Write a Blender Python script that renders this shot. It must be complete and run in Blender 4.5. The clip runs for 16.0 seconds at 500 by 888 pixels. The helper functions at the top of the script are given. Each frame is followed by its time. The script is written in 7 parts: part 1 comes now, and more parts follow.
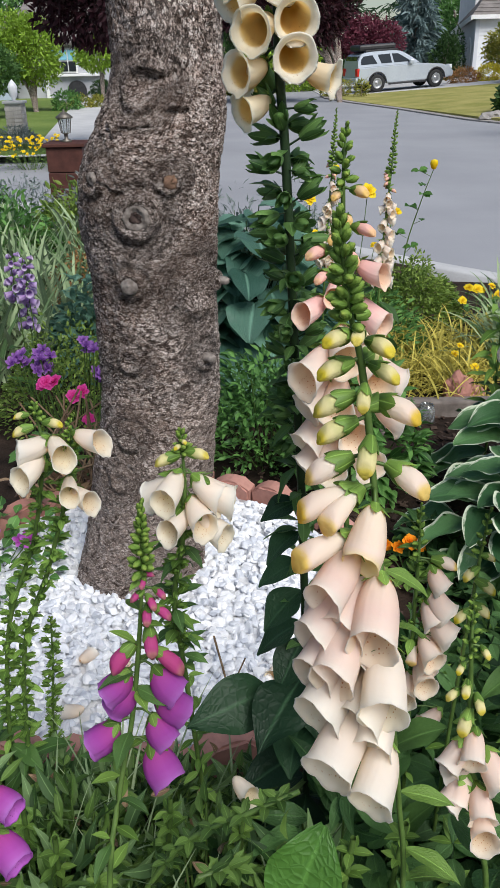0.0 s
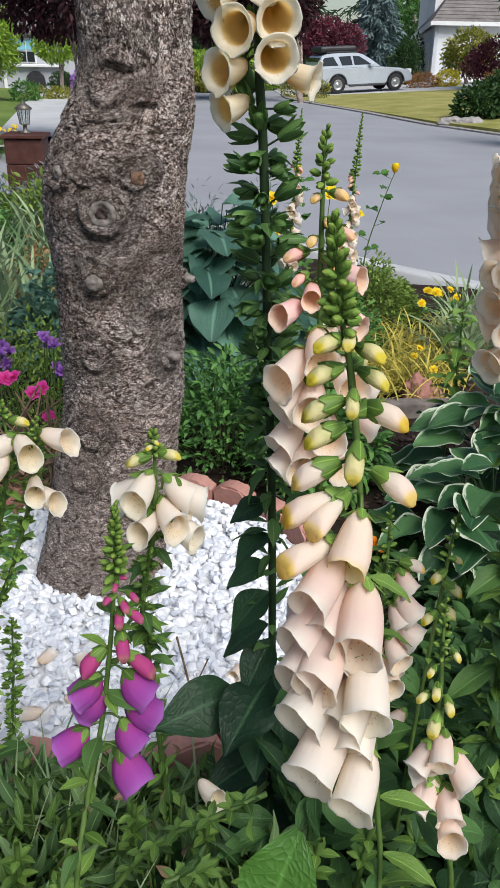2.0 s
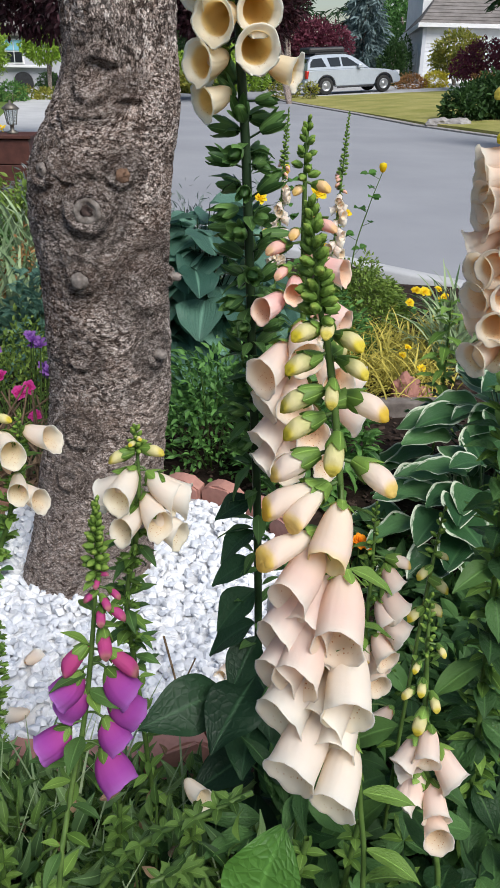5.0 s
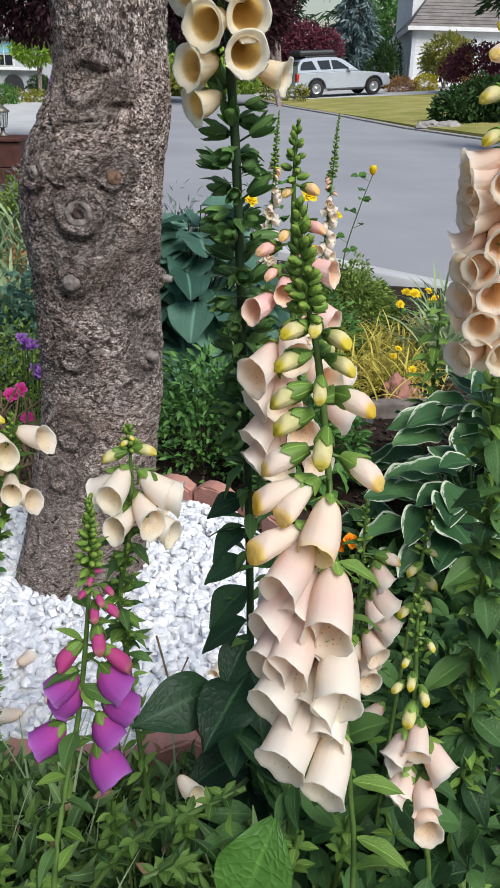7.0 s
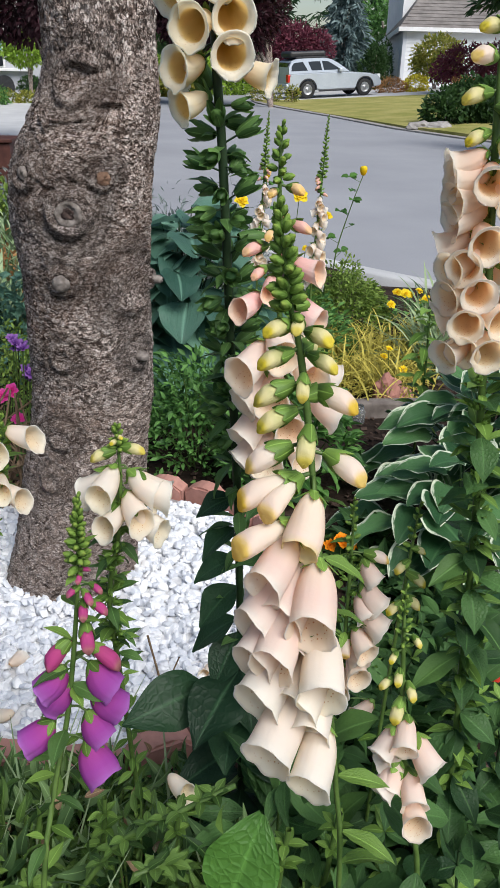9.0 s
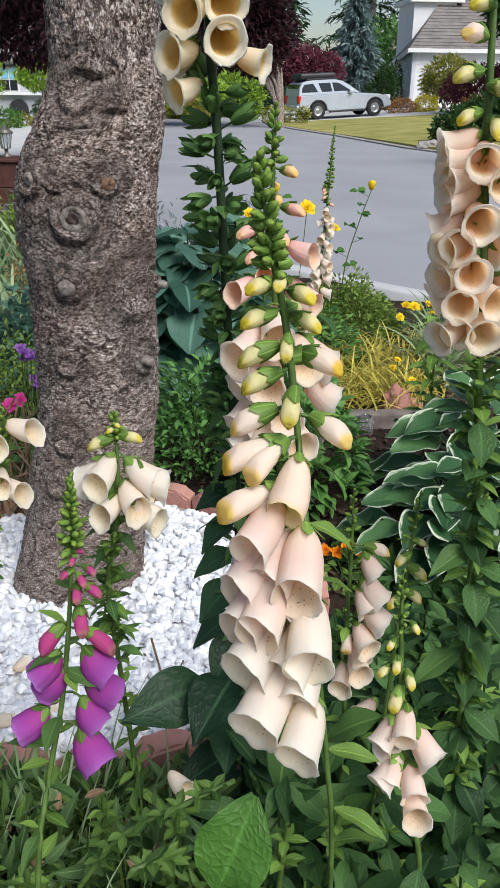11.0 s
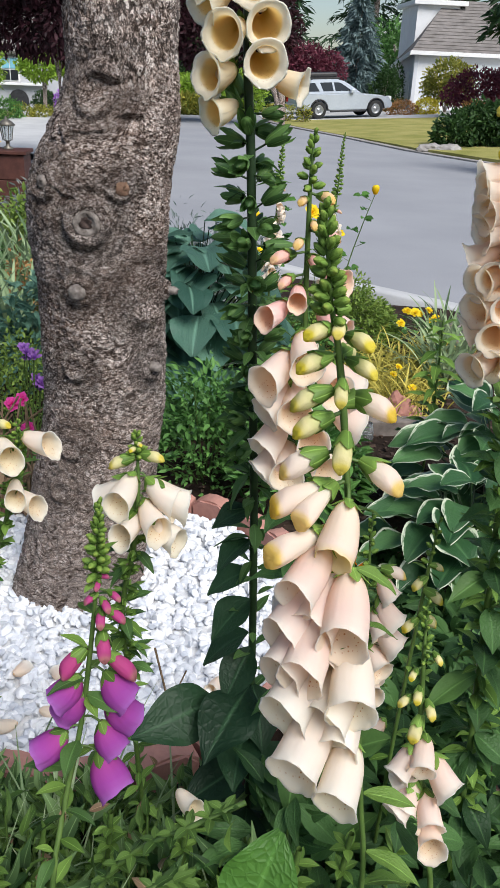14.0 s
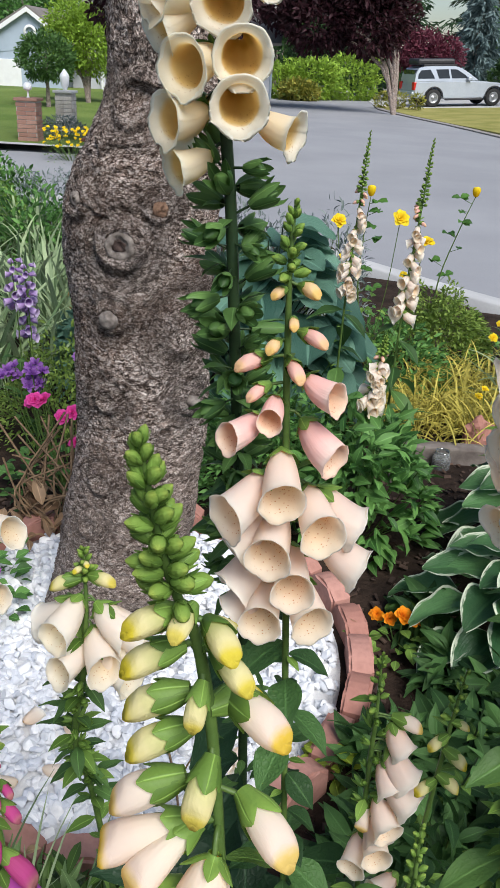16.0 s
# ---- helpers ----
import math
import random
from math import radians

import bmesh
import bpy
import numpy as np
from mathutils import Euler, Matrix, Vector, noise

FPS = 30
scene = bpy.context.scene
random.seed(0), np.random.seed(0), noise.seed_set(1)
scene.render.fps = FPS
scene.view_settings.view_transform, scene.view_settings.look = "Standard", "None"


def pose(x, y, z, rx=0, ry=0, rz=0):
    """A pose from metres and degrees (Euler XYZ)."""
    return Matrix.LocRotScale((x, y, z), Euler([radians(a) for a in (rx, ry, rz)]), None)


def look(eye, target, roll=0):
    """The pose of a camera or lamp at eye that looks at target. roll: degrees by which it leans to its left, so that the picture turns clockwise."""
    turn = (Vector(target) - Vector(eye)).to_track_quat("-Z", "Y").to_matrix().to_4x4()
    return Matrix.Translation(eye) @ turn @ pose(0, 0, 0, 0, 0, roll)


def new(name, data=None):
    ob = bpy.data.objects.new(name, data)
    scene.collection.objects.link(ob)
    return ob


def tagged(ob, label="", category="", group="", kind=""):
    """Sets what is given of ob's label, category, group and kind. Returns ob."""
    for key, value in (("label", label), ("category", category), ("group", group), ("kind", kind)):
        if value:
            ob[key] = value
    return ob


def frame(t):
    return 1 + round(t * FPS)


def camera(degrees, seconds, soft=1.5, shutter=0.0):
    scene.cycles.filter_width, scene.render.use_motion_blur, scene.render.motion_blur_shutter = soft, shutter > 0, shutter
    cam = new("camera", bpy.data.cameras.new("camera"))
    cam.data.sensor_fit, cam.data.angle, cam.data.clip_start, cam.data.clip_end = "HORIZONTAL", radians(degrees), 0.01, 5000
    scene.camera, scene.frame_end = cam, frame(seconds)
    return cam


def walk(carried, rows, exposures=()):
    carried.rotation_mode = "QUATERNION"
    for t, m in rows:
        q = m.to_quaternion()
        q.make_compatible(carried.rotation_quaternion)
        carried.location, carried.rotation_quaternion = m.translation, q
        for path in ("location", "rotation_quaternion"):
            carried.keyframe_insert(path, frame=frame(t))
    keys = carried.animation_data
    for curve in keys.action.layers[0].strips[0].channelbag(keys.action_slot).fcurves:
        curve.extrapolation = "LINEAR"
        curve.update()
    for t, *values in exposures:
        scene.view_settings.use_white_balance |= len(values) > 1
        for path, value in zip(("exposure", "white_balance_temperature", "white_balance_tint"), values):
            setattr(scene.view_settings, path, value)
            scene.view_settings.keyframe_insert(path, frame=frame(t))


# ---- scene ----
cam = camera(34.9, 16.0, 1.1)
METRES, EYE, TILT, LEAN, TURN = 0.56, 1.37, -26.0, 1.0, 0.0
ROWS = [
    (0.0, 0.0, 0.0, 0.0, 0.0, 0.0, -0.0),
    (0.5, -0.0291, 0.0077, 0.0011, -1.53, 0.09, -0.6),
    (1.0, -0.0515, 0.0124, 0.0011, -2.74, -0.17, -0.53),
    (1.5, -0.0521, 0.0201, 0.0089, -3.06, -0.11, -0.7),
    (2.0, -0.0339, 0.0117, 0.007, -3.13, -0.11, -0.68),
    (2.5, -0.0343, 0.0081, 0.0027, -3.32, -0.07, -0.79),
    (3.0, -0.0269, 0.0131, 0.0027, -3.41, -0.01, -0.82),
    (3.5, -0.0229, 0.0205, 0.0007, -3.51, -0.01, -0.81),
    (4.0, -0.0234, 0.0271, -0.0028, -3.53, -0.03, -0.75),
    (6.5, -0.014, 0.0079, -0.0114, -4.4, 0.04, -0.14),
    (7.0, -0.02, 0.0018, -0.0116, -4.42, 0.14, -0.22),
    (7.5, -0.0152, 0.006, -0.0135, -4.49, 0.12, -0.23),
    (8.0, -0.0158, 0.0056, -0.0157, -4.8, 0.01, -0.12),
    (8.5, -0.0164, -0.0032, -0.015, -4.93, 0.07, -0.06),
    (9.0, -0.0109, -0.0088, -0.0156, -4.94, 0.19, 0.01),
    (9.5, -0.0084, -0.0164, -0.0183, -4.91, 0.31, 0.08),
    (12.0, 0.0351, 0.0033, -0.1137, -3.61, 2.09, 0.06),
    (12.5, 0.016, -0.0087, -0.0934, -3.6, 2.05, -0.09),
    (13.0, -0.0084, -0.0076, -0.0716, -3.73, 1.87, -0.62),
    (13.5, -0.0216, -0.0008, -0.0502, -4.05, 1.61, -0.96),
    (14.0, -0.0451, 0.0116, -0.0285, -4.72, 1.36, -1.34),
    (14.5, -0.0822, 0.0337, -0.0071, -6.85, 1.18, -1.73),
    (15.0, -0.0064, 0.0983, 0.1863, -7.56, 1.62, -2.67),
    (15.5, 0.1158, 0.2182, 0.2313, -1.37, 0.83, -4.48),
    (16.0, 0.1621, 0.3394, 0.2278, 1.86, 0.09, -4.97),
]
EXTRA = [(14.6, look((-0.051, 0.014, 1.373), (0.202, 1.812, 0.534), 4.2)), (14.8, look((-0.030, 0.054, 1.417), (0.253, 1.852, 0.589), 4.9)), (15.2, look((0.026, 0.117, 1.442), (0.188, 1.932, 0.617), 4.6))]
walk(cam, sorted(EXTRA + [(t, pose(0, 0, EYE, TILT, LEAN, TURN) @ pose(METRES * x, METRES * y, METRES * z, 90 + pitch, roll, yaw)) for t, x, y, z, yaw, pitch, roll in ROWS], key=lambda row: row[0]), [(0.0, 0.07), (1.5, 0.09), (3.0, 0.14), (9.0, 0.15), (12.5, 0.22), (15.5, 0.25), (16.0, 0.22)])

# ---- world, sun ----
world = bpy.data.worlds.new("sky")
scene.world = world
world.use_nodes = True
wn = world.node_tree.nodes
sky = wn.new("ShaderNodeTexSky")
sky.sky_type = "NISHITA"
sky.sun_disc = False
SUN_ELEV, SUN_AZ = 49.0, 151.0
sky.sun_elevation = radians(SUN_ELEV)
sky.sun_rotation = radians(SUN_AZ)
sky.air_density, sky.dust_density, sky.ozone_density = 1.0, 1.3, 1.0
world.node_tree.links.new(sky.outputs[0], wn["Background"].inputs[0])
wn["Background"].inputs[1].default_value = 0.096
sun = new("sun", bpy.data.lights.new("sun", "SUN"))
sun.data.energy, sun.data.angle, sun.data.color = 3.9, radians(36), (1.0, 0.985, 0.96)
sd = Vector((math.sin(radians(SUN_AZ)) * math.cos(radians(SUN_ELEV)), math.cos(radians(SUN_AZ)) * math.cos(radians(SUN_ELEV)), math.sin(radians(SUN_ELEV))))
sun.matrix_world = look(sd * 30, (0, 0, 0))

# ---- materials ----
RND = random.Random(7)


class Nodes:
    """Short-hand for one node material."""

    def __init__(self, name, rough=0.6, spec=0.4):
        self.m = bpy.data.materials.new(name)
        self.m.use_nodes = True
        self.t = self.m.node_tree
        self.b = self.t.nodes["Principled BSDF"]
        self.b.inputs["Roughness"].default_value = rough
        self.b.inputs["Specular IOR Level"].default_value = spec

    def n(self, kind, **props):
        node = self.t.nodes.new("ShaderNode" + kind)
        if "data_type" in props:
            node.data_type = props["data_type"]
        if "blend_type" in props:
            node.blend_type = props["blend_type"]
        if "operation" in props:
            node.operation = props["operation"]
        if "feature" in props:
            node.feature = props["feature"]
        return node

    def l(self, a, b):
        self.t.links.new(a, b)

    def coord(self, which="Object", scale=(1, 1, 1)):
        c, mp = self.n("TexCoord"), self.n("Mapping")
        self.l(c.outputs[which], mp.inputs[0])
        mp.inputs["Scale"].default_value = scale
        return mp.outputs[0]

    def noise(self, vec, scale, detail=4.0, rough=0.55):
        x = self.n("TexNoise")
        x.inputs["Scale"].default_value, x.inputs["Detail"].default_value, x.inputs["Roughness"].default_value = scale, detail, rough
        self.l(vec, x.inputs["Vector"])
        return x.outputs[0]

    def ramp(self, fac, stops):
        r = self.n("ValToRGB")
        e = r.color_ramp.elements
        while len(e) < len(stops):
            e.new(0.5)
        for el, (p, c) in zip(e, stops):
            el.position, el.color = p, (*c, 1)
        self.l(fac, r.inputs[0])
        return r.outputs[0]

    def mix(self, fac, a, b, how="MIX"):
        x = self.n("Mix", data_type="RGBA", blend_type=how)
        for sock, v in ((x.inputs[0], fac), (x.inputs[6], a), (x.inputs[7], b)):
            if isinstance(v, (int, float)):
                sock.default_value = v
            elif isinstance(v, tuple):
                sock.default_value = (*v, 1)
            else:
                self.l(v, sock)
        return x.outputs[2]

    def math(self, op, a, b):
        x = self.n("Math", operation=op)
        for sock, v in zip(x.inputs, (a, b)):
            if isinstance(v, (int, float)):
                sock.default_value = v
            else:
                self.l(v, sock)
        return x.outputs[0]

    def bump(self, h, dist, strength=1.0):
        x = self.n("Bump")
        x.inputs["Distance"].default_value, x.inputs["Strength"].default_value = dist, strength
        self.l(h, x.inputs["Height"])
        self.l(x.outputs[0], self.b.inputs["Normal"])

    def color(self, c):
        if isinstance(c, tuple):
            self.b.inputs["Base Color"].default_value = (*c, 1)
        else:
            self.l(c, self.b.inputs["Base Color"])

    def translucent(self, c, fac):
        tr, mx = self.n("BsdfTranslucent"), self.n("MixShader")
        if isinstance(c, tuple):
            tr.inputs[0].default_value = (*c, 1)
        else:
            self.l(c, tr.inputs[0])
        mx.inputs[0].default_value = fac
        self.l(self.b.outputs[0], mx.inputs[1])
        self.l(tr.outputs[0], mx.inputs[2])
        self.l(mx.outputs[0], self.t.nodes["Material Output"].inputs[0])


def surface(name, lo, hi, scale=8.0, rough=0.8, spec=0.3, relief=0.004, fine=6.0, metal=0.0):
    """A plain weathered surface: two tones at two scales, and relief."""
    s = Nodes(name, rough, spec)
    v = s.coord()
    big, small = s.noise(v, scale), s.noise(v, scale * fine, 3)
    c = s.mix(s.ramp(big, [(0.3, (0, 0, 0)), (0.7, (1, 1, 1))]), lo, hi)
    c = s.mix(s.math("MULTIPLY", small, 0.35), c, tuple(x * 0.55 for x in lo))
    s.color(c)
    s.b.inputs["Metallic"].default_value = metal
    s.bump(s.math("ADD", big, small), relief, 0.6)
    return s.m


def leafmat(name, dark, light, rough=0.5, vein=0.5, edge=None, trans=0.20, spec=0.26, net=1.0, ribs=0.0):
    """Leaf tissue: tone by leaf, lighter midrib and side veins, an optional pale margin. UV: x across, y along."""
    dark, light = tuple(x * 0.62 for x in dark), tuple(min(1, x * 1.06) for x in light)
    s = Nodes(name, rough, spec)
    uv = s.coord("UV")
    sep = s.n("SeparateXYZ")
    s.l(uv, sep.inputs[0])
    isl, obj = s.n("NewGeometry"), s.n("ObjectInfo")
    pick = s.math("FRACT", s.math("ADD", isl.outputs["Random Per Island"], obj.outputs["Random"]), 0)
    c = s.mix(pick, dark, light)
    blot = s.noise(s.coord("Object"), 25, 3)
    c = s.mix(s.math("MULTIPLY", blot, 0.4), c, tuple(x * 0.6 for x in dark))
    across = s.math("ABSOLUTE", s.math("SUBTRACT", sep.outputs[0], 0.5), 0)
    rib = s.ramp(across, [(0.0, (1, 1, 1)), (0.05, (0, 0, 0))])
    vo = s.n("TexVoronoi", feature="DISTANCE_TO_EDGE")
    s.l(s.coord("UV", (7, 12, 1)), vo.inputs["Vector"])
    vo.inputs["Scale"].default_value = 1.0
    wave = s.ramp(vo.outputs["Distance"], [(0.0, (0, 0, 0)), (0.25, (1, 1, 1))])
    if edge:
        wob = s.math("ADD", across, s.math("MULTIPLY", s.math("SUBTRACT", s.noise(s.coord("UV", (14, 4, 1)), 1.0, 3), 0.5), 0.26))
        c = s.mix(s.ramp(wob, [(0.415, (0, 0, 0)), (0.450, (1, 1, 1))]), c, edge)
    c2 = s.mix(s.math("MULTIPLY", rib, vein), c, tuple(min(1, x * 1.8 + 0.02) for x in light))
    s.color(c2)
    rid = s.noise(s.coord("UV", (34, 1.2, 1)), 1.0, 1)
    s.bump(s.math("ADD", s.math("ADD", s.math("MULTIPLY", wave, 0.5 * net), s.math("MULTIPLY", rid, ribs)), s.math("MULTIPLY", rib, -0.7)), 0.0010, 0.45 if not ribs else 0.9)
    s.translucent(s.mix(0.5, c2, tuple(min(1, x * 2.2) for x in light)), trans)
    return s.m


def petalmat(name, base, mid, lip, spots=None, streak=0.12, trans=0.35, rim=(0.55, 0.93)):
    """Petal tissue with a run of colour from the base to the lip. UV: x round, y along."""
    s = Nodes(name, 0.62, 0.18)
    uv = s.coord("UV")
    sep = s.n("SeparateXYZ")
    s.l(uv, sep.inputs[0])
    obj = s.n("ObjectInfo")
    along = s.math("ADD", sep.outputs[1], s.math("MULTIPLY", s.math("SUBTRACT", s.noise(uv, 5, 2), 0.5), 0.22))
    c = s.ramp(along, [(0.05, base), (rim[0], mid), (rim[0] * 0.5 + rim[1] * 0.5, tuple((a * 2 + b) / 3 for a, b in zip(mid, lip))), (rim[1], lip)])
    lines = s.noise(s.coord("UV", (26, 1.5, 1)), 1.0, 2)
    c = s.mix(s.math("MULTIPLY", lines, streak * 2), c, tuple(x * 0.75 for x in base))
    c = s.mix(s.math("MULTIPLY", obj.outputs["Random"], 0.3), c, tuple(min(0.98, x * 1.10) for x in mid))
    if spots:
        vo = s.n("TexVoronoi")
        s.l(s.coord("UV", (30, 26, 1)), vo.inputs["Vector"])
        vo.inputs["Scale"].default_value = 1.0
        dot = s.ramp(vo.outputs["Distance"], [(0.14, (0.85, 0.85, 0.85)), (0.26, (0, 0, 0))])
        low = s.ramp(sep.outputs[0], [(0.55, (0, 0, 0)), (0.65, (1, 1, 1)), (0.85, (1, 1, 1)), (0.95, (0, 0, 0))])
        deep = s.ramp(sep.outputs[1], [(0.30, (0, 0, 0)), (0.45, (1, 1, 1)), (0.86, (1, 1, 1)), (0.94, (0, 0, 0))])
        c = s.mix(s.mix(1.0, s.mix(1.0, dot, low, "MULTIPLY"), deep, "MULTIPLY"), c, spots)
    s.color(c)
    s.bump(s.math("ADD", s.math("MULTIPLY", lines, streak * 9), s.noise(s.coord("UV", (9, 5, 1)), 1.0, 4)), 0.0010, 0.7)
    s.translucent(c, trans)
    return s.m


def barkmat():
    """Flaking bark. UV in metres: x runs round the trunk and round each scar, y across that."""
    s = Nodes("bark", 0.92, 0.12)
    big, mid = s.noise(s.coord(), 6, 4), s.noise(s.coord(), 30, 4, 0.6)

    def shreds(v, detail=5.0, rough=0.66, dist=0.6):
        x = s.n("TexNoise")
        s.l(v, x.inputs["Vector"])
        x.inputs["Scale"].default_value, x.inputs["Detail"].default_value = 1.0, detail
        x.inputs["Roughness"].default_value, x.inputs["Distortion"].default_value = rough, dist
        return x.outputs[0]

    sep = s.n("SeparateXYZ")
    s.l(s.coord(), sep.inputs[0])
    high = s.math("ADD", sep.outputs[2], s.math("MULTIPLY", s.noise(s.coord(), 7, 3), 0.7))
    pick = s.ramp(s.math("SUBTRACT", high, 1.0), [(0.58, (0, 0, 0)), (0.74, (1, 1, 1))])
    sh = s.mix(pick, shreds(s.coord("UV", (105, 190, 1)), 6.0, 0.70, 1.2), shreds(s.coord("Object", (140, 140, 70)), 6.0, 0.70, 1.0))
    tiny = shreds(s.coord("Object", (320, 320, 260)), 3.0, 0.6, 0.3)
    crack = shreds(s.coord("UV", (16, 60, 1)), 4.0, 0.6, 1.0)

    def flakes(scale, push):
        """Torn scales of bark: a tone for each and a dark gap between them."""
        w = s.n("VectorMath", operation="ADD")
        tw = s.n("TexNoise")
        s.l(s.coord(), tw.inputs["Vector"])
        tw.inputs["Scale"].default_value, tw.inputs["Detail"].default_value = 60.0, 3.0
        sc = s.n("VectorMath", operation="SCALE")
        sc.inputs[3].default_value = push
        s.l(tw.outputs[1], sc.inputs[0])
        s.l(s.coord("Object", scale), w.inputs[0])
        s.l(sc.outputs[0], w.inputs[1])
        cell, gap = s.n("TexVoronoi"), s.n("TexVoronoi", feature="DISTANCE_TO_EDGE")
        for q in (cell, gap):
            q.inputs["Scale"].default_value = 1.0
            s.l(w.outputs[0], q.inputs["Vector"])
        tone = s.n("SeparateColor")
        s.l(cell.outputs["Color"], tone.inputs[0])
        return tone.outputs[0], gap.outputs["Distance"]

    tone, gap = flakes((130, 130, 240), 3.4)
    tone2, gap2 = flakes((150, 150, 80), 3.4)
    tone = s.mix(pick, tone, tone2)
    gap = s.mix(pick, gap, gap2)
    fl = s.math("ADD", s.math("MULTIPLY", sh, 0.52), s.math("ADD", s.math("MULTIPLY", mid, 0.14), s.math("MULTIPLY", tiny, 0.22)))
    fl = s.math("ADD", fl, s.math("MULTIPLY", tone, 0.15))
    c = s.ramp(fl, [(0.432, (0.038, 0.026, 0.021)), (0.462, (0.185, 0.133, 0.109)), (0.498, (0.385, 0.296, 0.254)), (0.545, (0.62, 0.51, 0.45)), (0.598, (0.88, 0.785, 0.73))])
    c = s.mix(s.ramp(big, [(0.48, (0, 0, 0)), (0.70, (0.45, 0.45, 0.45))]), c, (0.20, 0.120, 0.084))
    c = s.mix(s.ramp(s.noise(s.coord(), 3.5, 3), [(0.50, (0, 0, 0)), (0.66, (0.35, 0.35, 0.35))]), c, (0.36, 0.35, 0.34))
    c = s.mix(s.ramp(gap, [(0.0, (0.85, 0.85, 0.85)), (0.13, (0, 0, 0))]), c, (0.044, 0.033, 0.028))
    c = s.mix(s.ramp(crack, [(0.32, (0.75, 0.75, 0.75)), (0.37, (0, 0, 0))]), c, (0.030, 0.024, 0.021))
    c = s.mix(s.ramp(high, [(0.78, (0.42, 0.42, 0.42)), (1.0, (0, 0, 0))]), c, (0.37, 0.295, 0.255))
    # hollows: relief, with their shadow painted into the colour as dark mottles
    hollow = shreds(s.coord("UV", (26, 46, 1)), 5.0, 0.62, 1.6)
    c = s.mix(s.ramp(hollow, [(0.35, (0.88, 0.88, 0.88)), (0.45, (0, 0, 0))]), c, (0.060, 0.040, 0.031))
    s.color(c)
    s.bump(s.math("ADD", s.math("ADD", fl, s.math("MULTIPLY", s.ramp(hollow, [(0.34, (0, 0, 0)), (0.50, (1, 1, 1))]), 0.45)), s.math("MULTIPLY", s.ramp(crack, [(0.34, (0, 0, 0)), (0.44, (1, 1, 1))]), 0.25)), 0.014, 1.0)
    return s.m


def varied(name, lo, hi, rough=0.7, relief=0.002, scale=30.0, spec=0.3):
    """Pieces that differ one from another by island or object."""
    s = Nodes(name, rough, spec)
    isl, obj = s.n("NewGeometry"), s.n("ObjectInfo")
    pick = s.math("FRACT", s.math("ADD", isl.outputs["Random Per Island"], obj.outputs["Random"]), 0)
    v = s.coord()
    no = s.noise(v, scale, 4)
    c = s.mix(pick, lo, hi)
    c = s.mix(s.math("MULTIPLY", s.ramp(no, [(0.4, (0, 0, 0)), (0.75, (1, 1, 1))]), 0.4), c, tuple(x * 0.6 for x in lo))
    s.color(c)
    s.bump(no, relief, 0.6)
    return s.m


def grassmat(name, a, b, scale):
    s = Nodes(name, 0.9, 0.1)
    v = s.coord()
    c = s.mix(s.ramp(s.noise(v, scale), [(0.35, (0, 0, 0)), (0.65, (1, 1, 1))]), a, b)
    c = s.mix(s.math("MULTIPLY", s.noise(v, 9.0, 5, 0.7), 0.6), c, tuple(x * 0.5 for x in a))
    s.color(c)
    s.bump(s.noise(v, 30, 3), 0.03, 0.7)
    return s.m


M_BARK = barkmat()
M_CUT = surface("cut_branch_wood", (0.12, 0.10, 0.088), (0.36, 0.32, 0.29), 70, 0.9, 0.15, 0.006)
M_BROWNCUT = surface("brown_cut_wood", (0.10, 0.060, 0.042), (0.30, 0.185, 0.125), 80, 0.9, 0.15, 0.005)
M_PIT = surface("pit_shade_wood", (0.030, 0.022, 0.020), (0.12, 0.085, 0.075), 90, 0.95, 0.1, 0.005)
M_SOIL = surface("soil", (0.020, 0.014, 0.011), (0.060, 0.040, 0.030), 9, 0.95, 0.1, 0.02)
M_CHIP = varied("bark_chip", (0.036, 0.023, 0.018), (0.115, 0.075, 0.056), 0.9)
M_PEBBLE = varied("white_marble", (0.60, 0.63, 0.69), (0.90, 0.90, 0.90), 0.6, 0.002, 40)
M_BRICK = varied("red_concrete", (0.36, 0.17, 0.135), (0.50, 0.27, 0.225), 0.85, 0.003, 45)
M_ASPH = surface("asphalt", (0.28, 0.285, 0.305), (0.345, 0.35, 0.37), 0.5, 0.85, 0.3, 0.004, 120)
M_CONC = surface("concrete", (0.46, 0.46, 0.465), (0.58, 0.58, 0.575), 1.5, 0.85, 0.3, 0.004, 40)
M_GRASS = grassmat("dry_lawn", (0.27, 0.27, 0.075), (0.45, 0.40, 0.15), 0.9)
M_GRASSG = grassmat("green_lawn", (0.12, 0.19, 0.045), (0.22, 0.29, 0.08), 0.4)
M_STEM = surface("flower_stem", (0.05, 0.10, 0.02), (0.12, 0.20, 0.045), 40, 0.5, 0.4, 0.001)
M_STEMD = surface("dark_stem", (0.011, 0.030, 0.011), (0.030, 0.062, 0.020), 40, 0.5, 0.4, 0.001)
M_TWIG = surface("dry_twig", (0.16, 0.10, 0.06), (0.36, 0.25, 0.15), 40, 0.8, 0.2, 0.001)
M_CAL = leafmat("sepal", (0.100, 0.205, 0.034), (0.24, 0.395, 0.080), net=0.0)
M_POD = leafmat("seed_pod", (0.040, 0.112, 0.034), (0.140, 0.265, 0.070), net=0.0)
M_FOX = leafmat("foxglove_leaf", (0.038, 0.098, 0.027), (0.105, 0.21, 0.053))
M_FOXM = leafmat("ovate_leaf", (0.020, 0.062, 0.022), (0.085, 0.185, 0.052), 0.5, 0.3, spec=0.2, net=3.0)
M_MOSS = leafmat("mossy_leaf", (0.09, 0.18, 0.028), (0.26, 0.36, 0.075), 0.6, 0.1)
